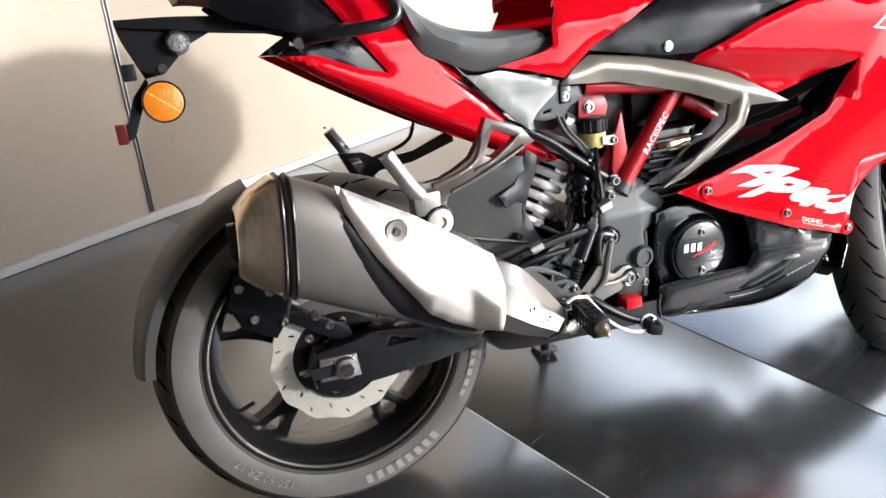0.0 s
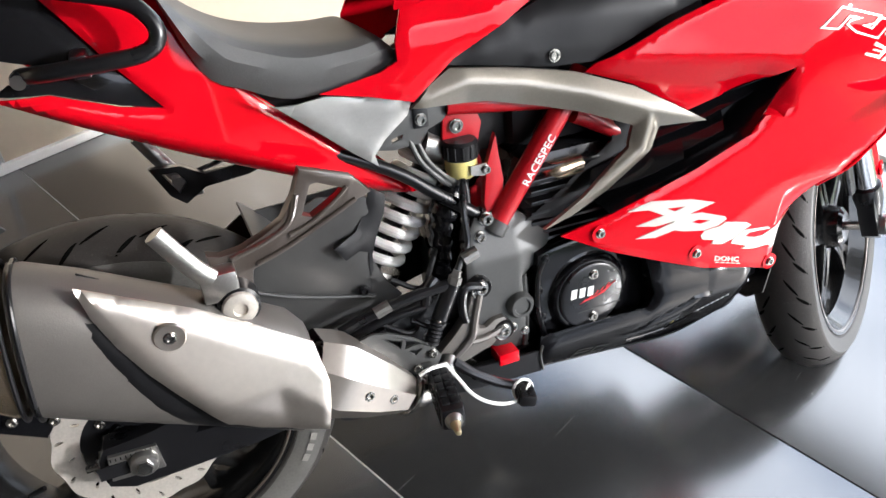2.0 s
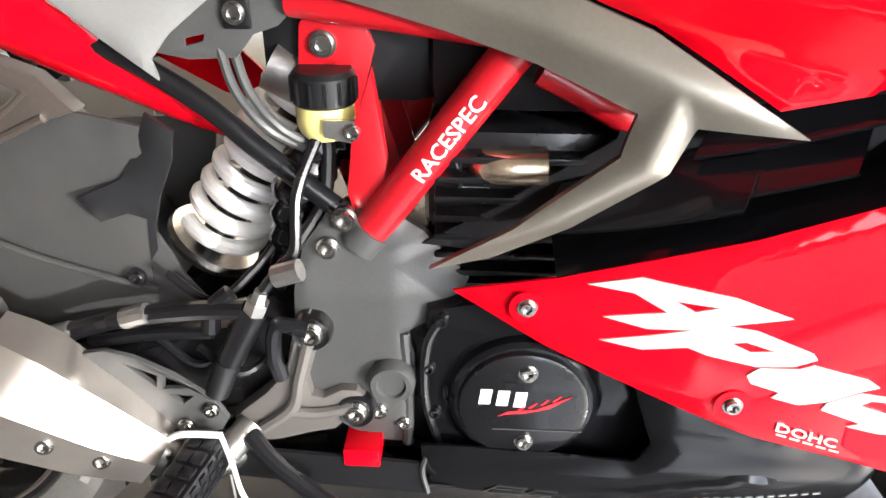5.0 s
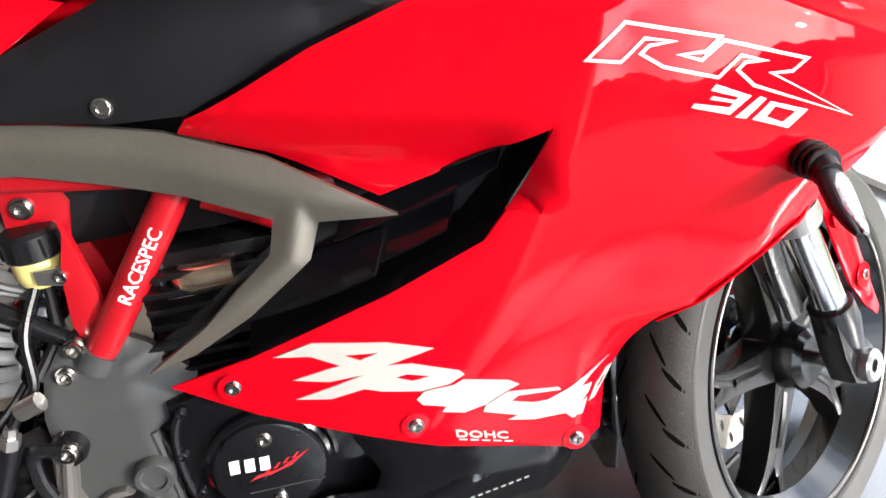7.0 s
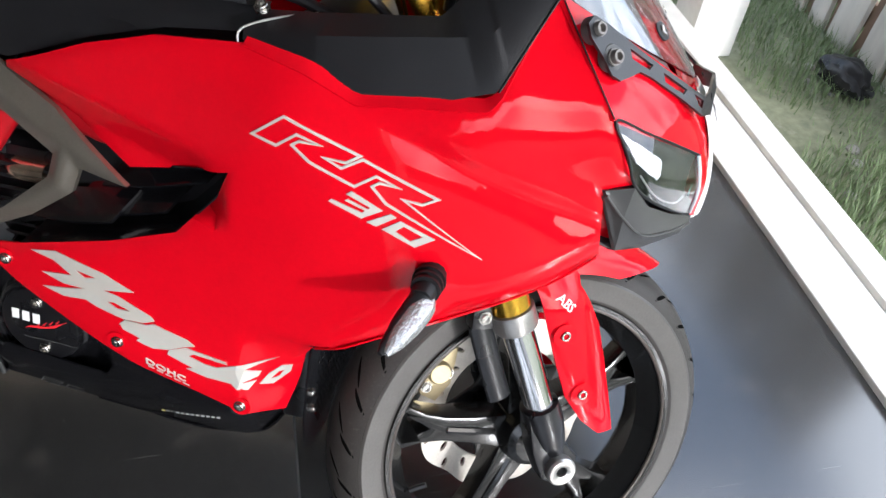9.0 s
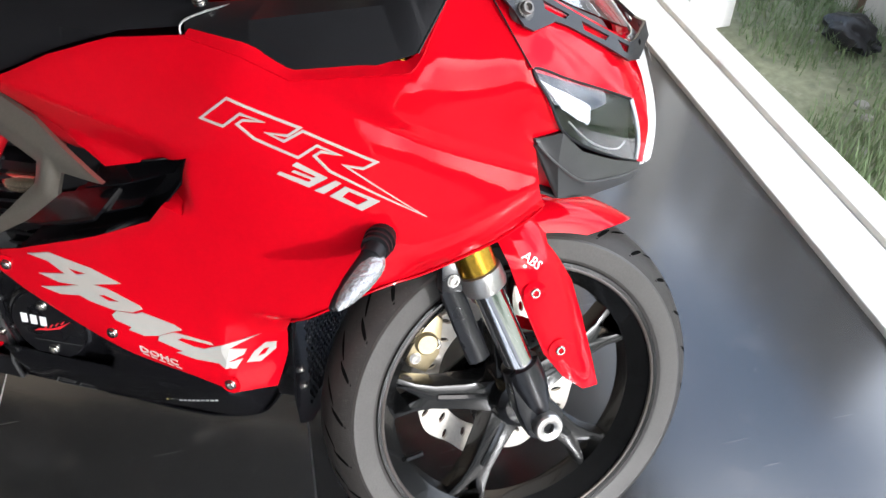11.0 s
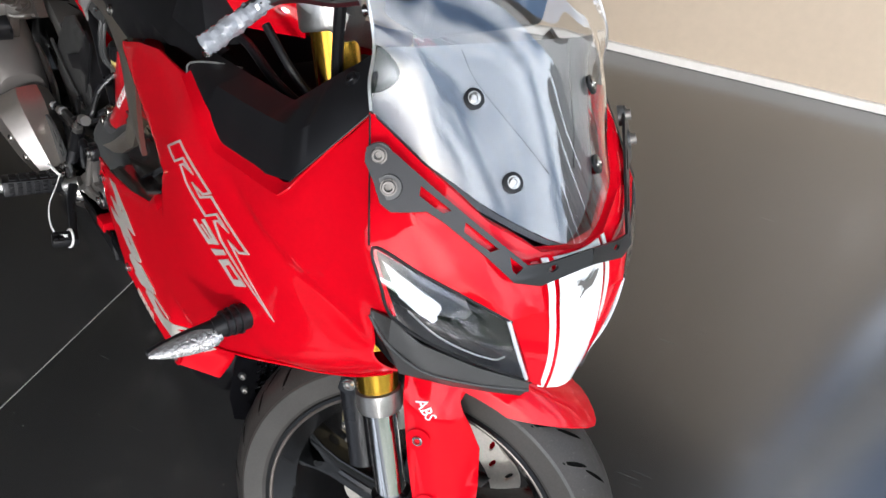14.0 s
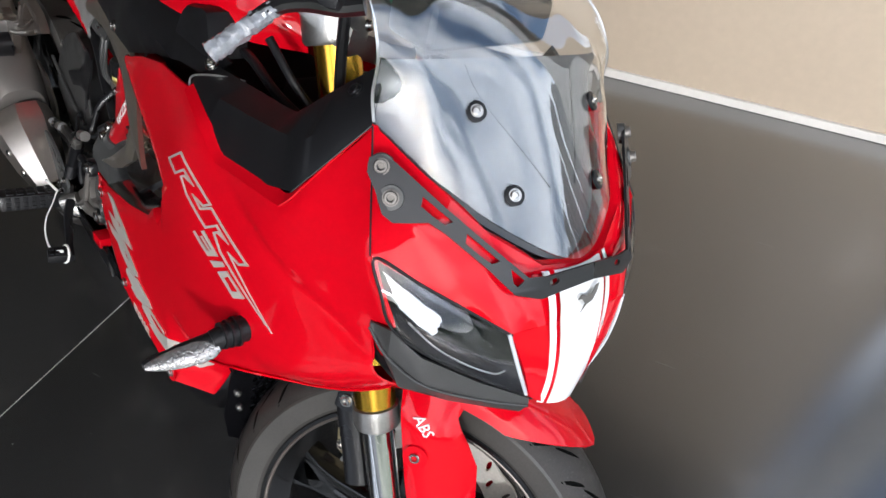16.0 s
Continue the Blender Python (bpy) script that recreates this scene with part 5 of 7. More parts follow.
bolt((.630, -.146, .290), .008, belly, material=BLACK_METAL)
# raised blister with its bright edge
part("blister", drape([(.755, .262), (.80, .292), (.87, .330), (.905, .338), (.915, .325), (.88, .285), (.82, .262)], lambda x, z: belly_w(x, z) + .006, spacing=.012, thick=.006, curl=.010, band=.02), BLACK_GLOSS, belly, "smooth oval blister")
part("blister_edge", tube([(x, -belly_w(x, z) - .0065, z) for x, z in ((.76, .258), (.80, .256), (.84, .260), (.885, .282))], .0022, 6), BLACK_GLOSS, belly)
for k in range(11):
    x, z = .862 + k * .0085, .262 + k * .0034
    part("writing_bar", flat([(x, z), (x + .005, z + .002), (x + .005, z + .005), (x, z + .003)], .0008, (), lambda u, v, h: (u, -belly_w(u, v) - .0008 + h, v)), WHITE_PAINT, belly, "unreadable white small print", smooth=0)
part("warning_mark", flat([(.852, .258), (.859, .260), (.856, .266)], .0008, (), lambda u, v, h: (u, -belly_w(u, v) - .0008 + h, v)), YELLOW, belly, "small yellow warning mark", smooth=0)
part("logo_outline", join(*[stroke(p, .0012, lambda u, v, o: (u, -belly_w(u, v) - .0005 - o, v)) for p in ([(.660, .248), (.672, .264), (.700, .260), (.694, .254), (.668, .256)], [(.70, .248), (.708, .258), (.73, .255)], [(.665, .245), (.725, .243)])]), GREY_PLASTIC, belly, "faint grey outlined logo", smooth=0)

# tail, seats, tank
def tail_w(x, z):
    below = max(0.0, .800 - .511 * x - z)
    return .072 + max(0, .45 - x) * .125 - max(0, .62 - z) * .1 - max(0, z - .80) * .25 - below
TAIL = [(-.027, .807), (.05, .758), (.141, .705), (.21, .668), (.28, .634), (.394, .579), (.440, .566), (.455, .570), (.425, .600), (.36, .655), (.307, .703), (.265, .742), (.243, .765), (.22, .803), (.195, .843), (.176, .872), (.155, .915), (.12, .945), (.02, .935), (.04, .905), (.062, .875), (.094, .828), (.142, .764), (.095, .776), (.029, .803)]
tail = part("tail_cowl", drape(TAIL, tail_w, spacing=.008, thick=.004, curl=.006, band=.010), RED, bike, "glossy red pointed tail cowl")
part("tail_side", mirror(drape(TAIL, tail_w, spacing=.02, thick=.004)), RED, tail)
part("tail_top", skin([[(.12, -.105, .945), (.02, -.10, .935), (-.10, -.07, .925), (-.20, -.03, .935)], [(.12, -.07, .975), (.0, -.06, .985), (-.11, -.04, .975), (-.20, -.01, .955)], [(.12, .07, .975), (.0, .06, .985), (-.11, .04, .975), (-.20, .01, .955)], [(.12, .105, .945), (.02, .10, .935), (-.10, .07, .925), (-.20, .03, .935)]], 18, 12, .004), RED, tail)
UNDER = [(-.027, .808), (.029, .803), (.095, .776), (.142, .764), (.094, .828), (.062, .875), (.02, .935), (-.09, .915), (-.11, .890), (-.085, .868), (-.03, .850), (.02, .835)]
under = both("under_tail", lambda: drape(UNDER, lambda x, z: tail_w(x, z) - .010 - max(0, .0 - x) * .35, spacing=.02, thick=.004), BLACK_GLOSS, "gloss black under-tail panel")
part("tail_lamp", skin([[(-.105, -.062, .905), (-.14, -.04, .915), (-.165, 0, .918)], [(-.10, -.060, .885), (-.135, -.04, .893), (-.155, 0, .896)]], 10, None, .006), RED_LENS, bike, "red tail lamp")
part("lamp_strip", drape([(.028, .838), (.075, .800), (.095, .806), (.050, .835)], lambda x, z: .118, spacing=.02, thick=.004), CLEAR, bike, "clear side lamp strip")
# grab rail
rail = part("grab_rail", tube([(.010, -.110, .826), (.035, -.135, .830), (.090, -.150, .834), (.135, -.152, .838), (.152, -.150, .852), (.148, -.146, .872), (.125, -.140, .892), (.06, -.128, .910)], .0095, 12, 50), BLACK_METAL, bike, "black tubular grab rail")
part("rail_strap", box(.06, .078, -.148, -.098, .820, .845, .004), BLACK_METAL, rail)
part("cap_bolt", lathe([(0, -.125), (.008, -.125), (.010, -.12), (.010, -.10)], 16, centre=(.005, 0, .823)), CHROME, rail)
# plate holder
hold = part("plate_holder", skin([[(.10, -.05, .835), (.0, -.052, .842), (-.09, -.048, .852), (-.17, -.040, .862), (-.242, -.030, .872)], [(.10, -.048, .866), (.0, -.05, .868), (-.09, -.046, .872), (-.17, -.036, .878), (-.242, -.028, .880)], [(.10, .048, .866), (.0, .05, .868), (-.09, .046, .872), (-.17, .036, .878), (-.242, .028, .880)], [(.10, .05, .835), (.0, .052, .842), (-.09, .048, .852), (-.17, .040, .862), (-.242, .030, .872)]], 20, None, .004), BLACK_MATT, bike, "black plastic number plate holder")
part("holder_plate", flat([(-.242, .872), (-.10, .858), (-.145, .838), (-.170, .815), (-.186, .800), (-.215, .796), (-.238, .770), (-.252, .735), (-.268, .722), (-.262, .705), (-.246, .712), (-.226, .755), (-.212, .790), (-.222, .812), (-.238, .853)], .05, (), lambda u, v, h: (u, -.028 + h, v), .004), BLACK_MATT, hold)
part("holder_clip", box(-.246, -.226, -.035, -.02, .795, .82, .003), BLACK_MATT, hold)
part("plate_lamp", box(-.272, -.256, -.034, -.026, .704, .735, .003), RED_LENS, hold, "small dark red rear reflector")
part("indicator_stub", lathe([(0, -.050), (.013, -.048), (.018, -.040), (.019, -.028)], 20, centre=(-.160, 0, .843)), INDICATOR, hold, "clear rear indicator lens")
bolt((-.188, -.031, .808), .007, hold)
disc = part("reflector", lathe([(0, -.040), (.026, -.040), (.0285, -.039), (.029, -.034)], 40, centre=(-.196, 0, .760)), AMBER, hold, "round amber side reflector")
part("reflector_rim", lathe([(.0285, -.0385), (.0315, -.039), (.032, -.030), (0, -.030)], 40, centre=(-.196, 0, .760)), BLACK_MATT, disc)
part("reflector_line", box(-.026, .026, -.0406, -.0400, -.0006, .0006), YELLOW, disc, m=Matrix.Translation((-.196, 0, .760)) @ pose(0, 0, 0, 0, 40, 0), smooth=0)
# rider's seat
sec = [(.150, .905, .915), (.190, .862, .80), (.235, .832, .770), (.29, .815, .748), (.36, .806, .752), (.408, .806, .762), (.424, .790, .770)]
rows = []
for y, f in ((-.106, 0.0), (-.120, .45), (-.114, .82), (-.088, .97), (0, 1.0), (.088, .97), (.114, .82), (.120, .45), (.106, 0.0)):
    rows.append([(x, y * (1 if x < .38 else .93), zl + (zt - zl) * f) for x, zt, zl in sec])
seat = part("rider_seat", skin(rows, 26, 20, .004), SEAT, bike, "grey vinyl rider seat")
part("seat_front", skin([[r[-1] for r in rows], [(.426, y[1], .765) for y in [r[-1] for r in rows]]], 12, None, .003), SEAT, seat)
part("seat_base", box(.20, .43, -.08, .08, .72, .79, .02), BLACK_MATT, bike)
# silver side panel under the seat, mount plate
def panel_w(x, z):
    return .100 + max(0, .36 - x) * .12 + max(0, z - .70) * .3
PANEL = [(.240, .768), (.262, .745), (.290, .742), (.330, .745), (.40, .728), (.446, .714), (.440, .695), (.405, .668), (.388, .648), (.392, .632), (.36, .657), (.307, .705)]
both("side_panel", lambda: drape(PANEL, panel_w, spacing=.012, thick=.004, curl=.005), SILVER_PAINT, "silver grey side panel below the seat")
mount = both("mount_plate", lambda: flat([(.391, .653), (.426, .697), (.443, .700), (.471, .700), (.512, .697), (.490, .675), (.470, .668), (.455, .650), (.417, .648)], .004, [[(.415, .664), (.432, .668), (.430, .662), (.415, .658)]], lambda u, v, h: (u, -.090 + h, v), .001), GREY_METAL, "grey steel subframe mounting plate")
part("mount_clip", box(.448, .470, -.094, -.086, .672, .706, .003), BLACK_METAL, bike)
bolt((.458, -.094, .685), .009, bike, h=.5, name="frame_bolt")
# tank: red lower side piece, red tank shell, black side cover
def tank_w(x, z):
    return .128 + .02 * max(0, min(1, (x - .5) / .3)) - max(0, z - .80) * .35
SIDE = [(.320, .752), (.380, .738), (.440, .720), (.50, .766), (.57, .800), (.63, .832), (.55, .86), (.44, .84), (.424, .800), (.424, .775), (.40, .765)]
side_red = both("tank_side", lambda: drape(SIDE, tank_w, spacing=.014, thick=.004), RED, "glossy red lower tank side")
def tank_row(f, g):
    st = [(.430, .835, .900, .115), (.52, .850, .965, .135), (.64, .850, 1.015, .150), (.78, .852, 1.030, .152), (.90, .856, 1.010, .142), (.98, .860, .965, .115), (1.035, .862, .905, .060)]
    return [(x, -w * f, zl + (zt - zl) * g) for x, zl, zt, w in st]
part("fuel_tank", skin([tank_row(1.0, 0), tank_row(1.03, .3), tank_row(.93, .62), tank_row(.6, .9), tank_row(0, 1), tank_row(-.6, .9), tank_row(-.93, .62), tank_row(-1.03, .3), tank_row(-1.0, 0)], 30, 26, .004), RED, bike, "glossy red fuel tank")
def cover_w(x, z):
    return min(half_width(x, min(z, .81)), .125 + .09 * max(0, x - .45)) - max(0, z - .80) * .55
BLK = [(.487, .760), (.56, .748), (.64, .735), (.70, .733), (.745, .750), (.812, .778), (.90, .805), (.999, .818), (.995, .832), (1.006, .845), (.93, .848), (.85, .845), (.75, .838), (.66, .832), (.57, .800)]
cov = both("tank_cover", lambda: drape(BLK, cover_w, spacing=.014, thick=.004, curl=.004), BLACK_MATT, "matt black tank side cover")
bolt((.639, -cover_w(.639, .750) - .001, .750), .009, cov, h=.4)
# cockpit cowl in black: outer face, fold, top face
cow_rows = [[(.996, -.190, .818), (1.065, -.209, .808), (1.119, -.212, .792), (1.19, -.209, .800), (1.2454, -.2055, .820), (1.263, -.178, .860), (1.281, -.1505, .900)],
            [(.994, -.182, .828), (1.074, -.192, .836), (1.13, -.194, .846), (1.19, -.193, .856), (1.2277, -.1895, .8625), (1.252, -.166, .892), (1.273, -.1435, .915)],
            [(1.008, -.160, .842), (1.06, -.160, .848), (1.11, -.162, .856), (1.150, -.164, .862), (1.178, -.163, .866), (1.212, -.143, .905), (1.248, -.120, .945)]]
cowl = both("cockpit_cowl", lambda: skin(cow_rows, 49, None, .004, sharp=True), BLACK_MATT, "matt black cockpit cowl")
part("cowl_edge", tube([(1.246, -.2065, .820), (1.264, -.179, .860), (1.282, -.1515, .900)], .0010, 6), BLACK_GLOSS, cowl)
part("cowl_trim", tube([(.990, -.188, .812), (.993, -.186, .827), (1.02, -.172, .838), (1.058, -.155, .846)], .0013, 6), ALUMINIUM, cowl)
part("cowl_box", flat([(.902, .843), (.906, .872), (.914, .882), (.950, .891), (.962, .889), (.985, .862), (.992, .843)], .050, (), lambda u, v, h: (u, -.168 + h + (v - .843) * .25, v), .007), BLACK_MATT, cowl)
bolt((.990, -.150, .862), .008, cowl, way=(.5, -.6, .5))
bolt((1.007, -.170, .846), .008, cowl, way=(0, -.5, .8))
bolt((1.240, -.142, .915), .008, cowl, way=(-.2, -.7, .6), material=BLACK_METAL)
# fairing inner red step below the cowl
both("fairing_step", lambda: skin([[on_side(x, z, .0015) for x, z in ((1.000, .8155), (1.065, .8055), (1.119, .787), (1.240, .803), (1.2495, .814), (1.264, .858), (1.281, .900))], [(1.000, -.188, .8215), (1.068, -.205, .8165), (1.119, -.206, .799), (1.238, -.204, .812), (1.2455, -.2035, .822), (1.262, -.176, .861), (1.280, -.149, .901)]], 40, None, .002, sharp=True), RED, "red fairing step")

# nose, lamps, screen: the nose's middle plane stands slightly askew to the frame's
MID_N, MID_C = Vector((.04, 1, -.04)).normalized(), Vector((1.45, .0075, .8))
FLIP = Matrix.Translation(MID_C) @ Matrix.Scale(-1, 4, MID_N) @ Matrix.Translation(-MID_C)
def middle(x, z):
    """The point of the middle plane at a length and height."""
    return (x, .0075 - .04 * (x - 1.45) + .04 * (z - .8), z)
def across(row):
    """A line from the right side to the middle, carried on to the left side."""
    row = row[:-1] + [middle(row[-1][0], row[-1][2])]
    return row + [tuple(FLIP @ Vector(p)) for p in reversed(row[:-1])]
def other(bm):
    bm.transform(FLIP)
    bmesh.ops.reverse_faces(bm, faces=bm.faces)
    return bm
def nose_pair(name, make, material, label="", parent=None, smooth=35):
    return [part(name, b, material, parent or bike, label, smooth=smooth) for b in (make(), other(make()))]
def facets(rows, n=5, bulge=.002):
    """A grid of nearly flat fields between rows of points, each field slightly crowned."""
    bm, made = bmesh.new(), {}
    grid = [[Vector(p) for p in r] for r in rows]
    hi, wi = len(grid) - 1, len(grid[0]) - 1
    def at(i, j):
        if (i, j) not in made:
            r, c = min(i // n, hi - 1), min(j // n, wi - 1)
            v, u = i / n - r, j / n - c
            a, b, d, e = grid[r][c], grid[r][c + 1], grid[r + 1][c], grid[r + 1][c + 1]
            out = (b - a).cross(d - a)
            if out.x < 0:
                out = -out
            p = a.lerp(b, u).lerp(d.lerp(e, u), v) + out.normalized() * bulge * 16 * u * (1 - u) * v * (1 - v)
            made[i, j] = bm.verts.new(p)
        return made[i, j]
    for i in range(hi * n):
        for j in range(wi * n):
            bm.faces.new([at(i, j), at(i, j + 1), at(i + 1, j + 1), at(i + 1, j)])
    return bm


# cowl from the screen's foot down to the lamps, in folded fields
TOP_IN = [(1.270, -.143, .894), (1.325, -.118, .868), (1.385, -.080, .832), (1.422, -.036, .806), (1.430, 0, .800)]
TOP_EDGE = [(1.281, -.1485, .901), (1.338, -.124, .872), (1.400, -.086, .835), (1.434, -.038, .808), (1.442, 0, .803)]
TOP_MID = [(1.318, -.167, .853), (1.362, -.146, .836), (1.418, -.098, .804), (1.444, -.046, .787), (1.451, 0, .785)]
LAMP_LINE = [(1.352, -.185, .8086), (1.400, -.140, .7835), (1.4545, -.0815, .7540), (1.463, -.046, .757), (1.468, 0, .758)]
nose = part("nose_cowl", solid(facets([across(TOP_IN), across(TOP_EDGE), across(TOP_MID), across(LAMP_LINE)], 6, .0022), .004, (.85, 0, .5)), RED, bike, "glossy red nose cowl with a white centre stripe", smooth=9)
BEAK = [[(1.4545, -.0815, .7540), (1.463, -.046, .757), (1.468, 0, .758)], [(1.469, -.061, .708), (1.479, -.036, .709), (1.487, 0, .705)], [(1.473, -.040, .664), (1.481, -.027, .658), (1.487, 0, .653)]]
part("beak", skin([across(r) for r in BEAK], 14, 14, .004, (1, 0, 0)), RED, nose)
def stripe(y0, y1, material, label):
    """A band painted down the middle of the nose, from the bracket to the beak's tip; y in the width that it has at the lamps' height."""
    def pt(y, t):
        if t < 1:
            a, b = Vector((1.4425 - 4.2 * y * y, y * 1.06, .8025)), Vector((1.468 - 2.4 * y * y, y, .7575))
            p = a.lerp(b, t) + Vector((.0020, 0, .0040)) * 4 * t * (1 - t)
        else:
            a, b = Vector((1.468 - 2.4 * y * y, y, .7575)), Vector((1.487 - 6.0 * y * y, y * .66, .654))
            p = a.lerp(b, t - 1) + Vector((.0068, 0, 0)) * 4 * (t - 1) * (2 - t)
        return Vector((p.x, p.y + middle(p.x, p.z)[1], p.z)) + Vector((.0042, 0, .0018))
    part("stripe", skin([[pt(y0 + (y1 - y0) * j / 4, 2 * i / 16) for i in range(17)] for j in range(5)], 24, None, .0015, (.95, 0, .3)), material, nose, label)
stripe(-.033, .033, WHITE_PAINT, "white centre stripe")
stripe(-.0465, -.0395, WHITE_PAINT, "thin white pinstripe")
stripe(.0395, .0465, WHITE_PAINT, "thin white pinstripe")
# maker's emblem as a plain grey shape
EMB = [(-.016, -.010), (-.006, -.004), (.004, -.002), (.012, .006), (.016, .013), (.010, .012), (.004, .006), (-.004, .005), (-.012, .008), (-.018, .004), (-.012, .003), (-.008, -.002)]
part("emblem", flat(EMB, .0008, (), lambda u, v, h: Vector((1.4672, .007, .7760)) + Vector((0, 1, 0)) * u + Vector((-.42, 0, .90)) * v + Vector((.90, 0, .42)) * (.0042 - h)), MUFFLER, nose, "grey emblem shape", smooth=0)
# headlights: clear lens, dark bowl, running light panel, projector
LAMP_TOP = [(1.352, -.185, .8086), (1.381, -.159, .794), (1.416, -.123, .7745), (1.4545, -.0815, .7540)]
LAMP_LOW = [(1.387, -.176, .7446), (1.414, -.141, .716), (1.446, -.091, .688), (1.473, -.040, .664)]
LAMP_MID = [tuple((Vector(a) + Vector(b)) / 2 + Vector((.008, -.007, .001)) * k) for a, b, k in zip(LAMP_TOP, LAMP_LOW, (.4, 1, 1, .6))]
LAMP_OUT = Vector((.75, -.62, .1)).normalized()
lens_rows = [curve(r, 41) for r in (LAMP_TOP, LAMP_MID, LAMP_LOW)]
def lamp_at(u, v, out=0.0):
    return curve([r[round(u * 40)] for r in lens_rows], 41)[round(v * 40)] + LAMP_OUT * out
def lamp_patch(loop, out, n=8):
    """A curved field of the lamp between four corners given along and down the lens."""
    q = [Vector(p) for p in loop]
    rows = [[q[0].lerp(q[3], j / (n - 1)).lerp(q[1].lerp(q[2], j / (n - 1)), i / (n - 1)) for i in range(n)] for j in range(n)]
    return skin([[lamp_at(p.x, p.y, out) for p in r] for r in rows], n, None, .0015, LAMP_OUT)
lamps = nose_pair("headlight", lambda: skin([LAMP_TOP, LAMP_MID, LAMP_LOW], 24, 12, .0022, LAMP_OUT), CLEAR, "clear headlight lens over a dark lamp bowl")
for lamp, fix in zip(lamps, (lambda b: b, other)):
    lamp.visible_shadow = False
    bowl = [[lamp_at(i / 12, v, -.004 - d * math.sin(math.pi * min(1, max(0, .04 + .92 * i / 12))) ** .5) for i in range(13)] for v, d in ((0, 0), (.12, .016), (.35, .034), (.6, .038), (.85, .022), (1, 0))]
    part("lamp_bowl", fix(skin(bowl, 26, 14, .002, LAMP_OUT)), LAMP_GLASS, lamp, "black lamp bowl")
    part("running_light", fix(lamp_patch([(.06, .18), (.46, .30), (.36, .62), (.13, .55)], -.007)), LENS_WHITE, lamp, "pale daytime running light panel")
    part("reflector_bar", fix(lamp_patch([(.20, .06), (.80, .10), (.78, .17), (.30, .15)], -.006)), LENS_CHROME, lamp, "mirrored upper reflector bar")
    part("projector", fix(tube([lamp_at(.58, .50, -.034), lamp_at(.58, .50, -.016)], [.021, .017], 24, 6)), LENS_CHROME, lamp, "round mirrored projector")
    part("tray", fix(lamp_patch([(.28, .60), (.74, .56), (.84, .66), (.30, .72)], -.012)), LENS_CHROME, lamp, "stepped mirrored tray")
    for k in range(6):
        part("tooth", fix(lamp_patch([(.32 + .07 * k, .535 - .004 * k), (.365 + .07 * k, .535 - .004 * k), (.365 + .07 * k, .575 - .004 * k), (.32 + .07 * k, .575 - .004 * k)], -.011, 3)), LENS_CHROME, lamp)
    part("lens_edge", fix(tube([lamp_at(.985, v, .0005) for v in (.03, .3, .6, .95)], .0022, 8)), LENS_WHITE, lamp, "bright moulded lens edge")
    part("lens_rim", fix(tube([lamp_at(u, v, -.0005) for u, v in ((.99, .02), (.7, .0), (.35, .0), (.02, .0), (.01, .5), (.02, 1), (.4, 1), (.98, 1))], .0016, 8, 60)), BLACK_MATT, lamp, "black lamp surround")
    part("bezel_line", fix(tube([lamp_at(u, v, -.009) for u, v in ((.18, .70), (.35, .84), (.55, .90), (.74, .84), (.84, .70))], .0009, 6)), ALUMINIUM, lamp)
# chin lip below the lamps
LIP_UP = [(1.361, -.1785, .735), (1.388, -.1755, .7425), (1.409, -.149, .714), (1.444, -.094, .685), (1.4735, -.041, .663)]
LIP_FOLD = [(1.3635, -.1805, .731), (1.386, -.171, .706), (1.414, -.139, .676), (1.449, -.088, .662), (1.4755, -.041, .654)]
LIP_LOW = [(1.362, -.1785, .727), (1.389, -.1495, .657), (1.420, -.100, .640), (1.446, -.066, .637), (1.4670, -.040, .6365)]
for chin, fix in zip(nose_pair("chin_lip", lambda: solid(facets([LIP_UP, LIP_FOLD, LIP_LOW], 6, .001), .004, (.75, -.55, .2)), GREY_PLASTIC, "dark grey moulded lip under the headlight", smooth=14), (lambda b: b, other)):
    part("chin_ridge", fix(tube([(x, y - .0008, z) for x, y, z in LIP_FOLD], .0016, 8, 30)), GREY_PLASTIC, chin)
part("nose_under", skin([across([(1.372, -.150, .660), (1.395, -.140, .655), (1.435, -.078, .642), (1.470, 0, .645)]), across([(1.25, -.17, .70), (1.25, -.16, .72), (1.25, -.1, .74), (1.25, 0, .75)])], 24, None, .003), BLACK_MATT, bike)
for fix in (lambda b: b, other):
    part("panel_gap", fix(tube([(1.2825, -.1505, .9005), (1.318, -.1690, .8535), (1.352, -.1870, .8095)], .0009, 6, 20)), BLACK_MATT, nose, "thin dark panel gap")
    part("lip_pocket", fix(skin([[(1.352, -.166, .735), (1.352, -.158, .690), (1.358, -.130, .645)], [(1.374, -.162, .728), (1.388, -.138, .672), (1.392, -.128, .650)]], 12, None, .003)), RED, nose)
# windscreen
SC = [[(1.280, -.1480, .903), (1.338, -.118, .870), (1.402, -.066, .836), (1.442, 0, .809)],
      [(1.273, -.147, .928), (1.314, -.110, .924), (1.340, -.062, .910), (1.362, 0, .902)],
      [(1.276, -.143, .967), (1.290, -.104, .970), (1.297, -.060, .970), (1.307, 0, .970)],
      [(1.259, -.136, 1.008), (1.250, -.098, 1.018), (1.247, -.058, 1.027), (1.245, 0, 1.030)],
      [(1.205, -.120, 1.040), (1.190, -.090, 1.060), (1.178, -.050, 1.072), (1.170, 0, 1.076)],
      [(1.140, -.080, 1.075), (1.122, -.060, 1.090), (1.112, -.035, 1.098), (1.108, 0, 1.100)]]
LEAN_BACK = [Vector(p) for p in ((0, 0, 0), (0, -.002, 0), (-.002, -.008, 0), (-.010, -.016, 0), (-.018, -.024, 0), (-.018, -.028, 0))]
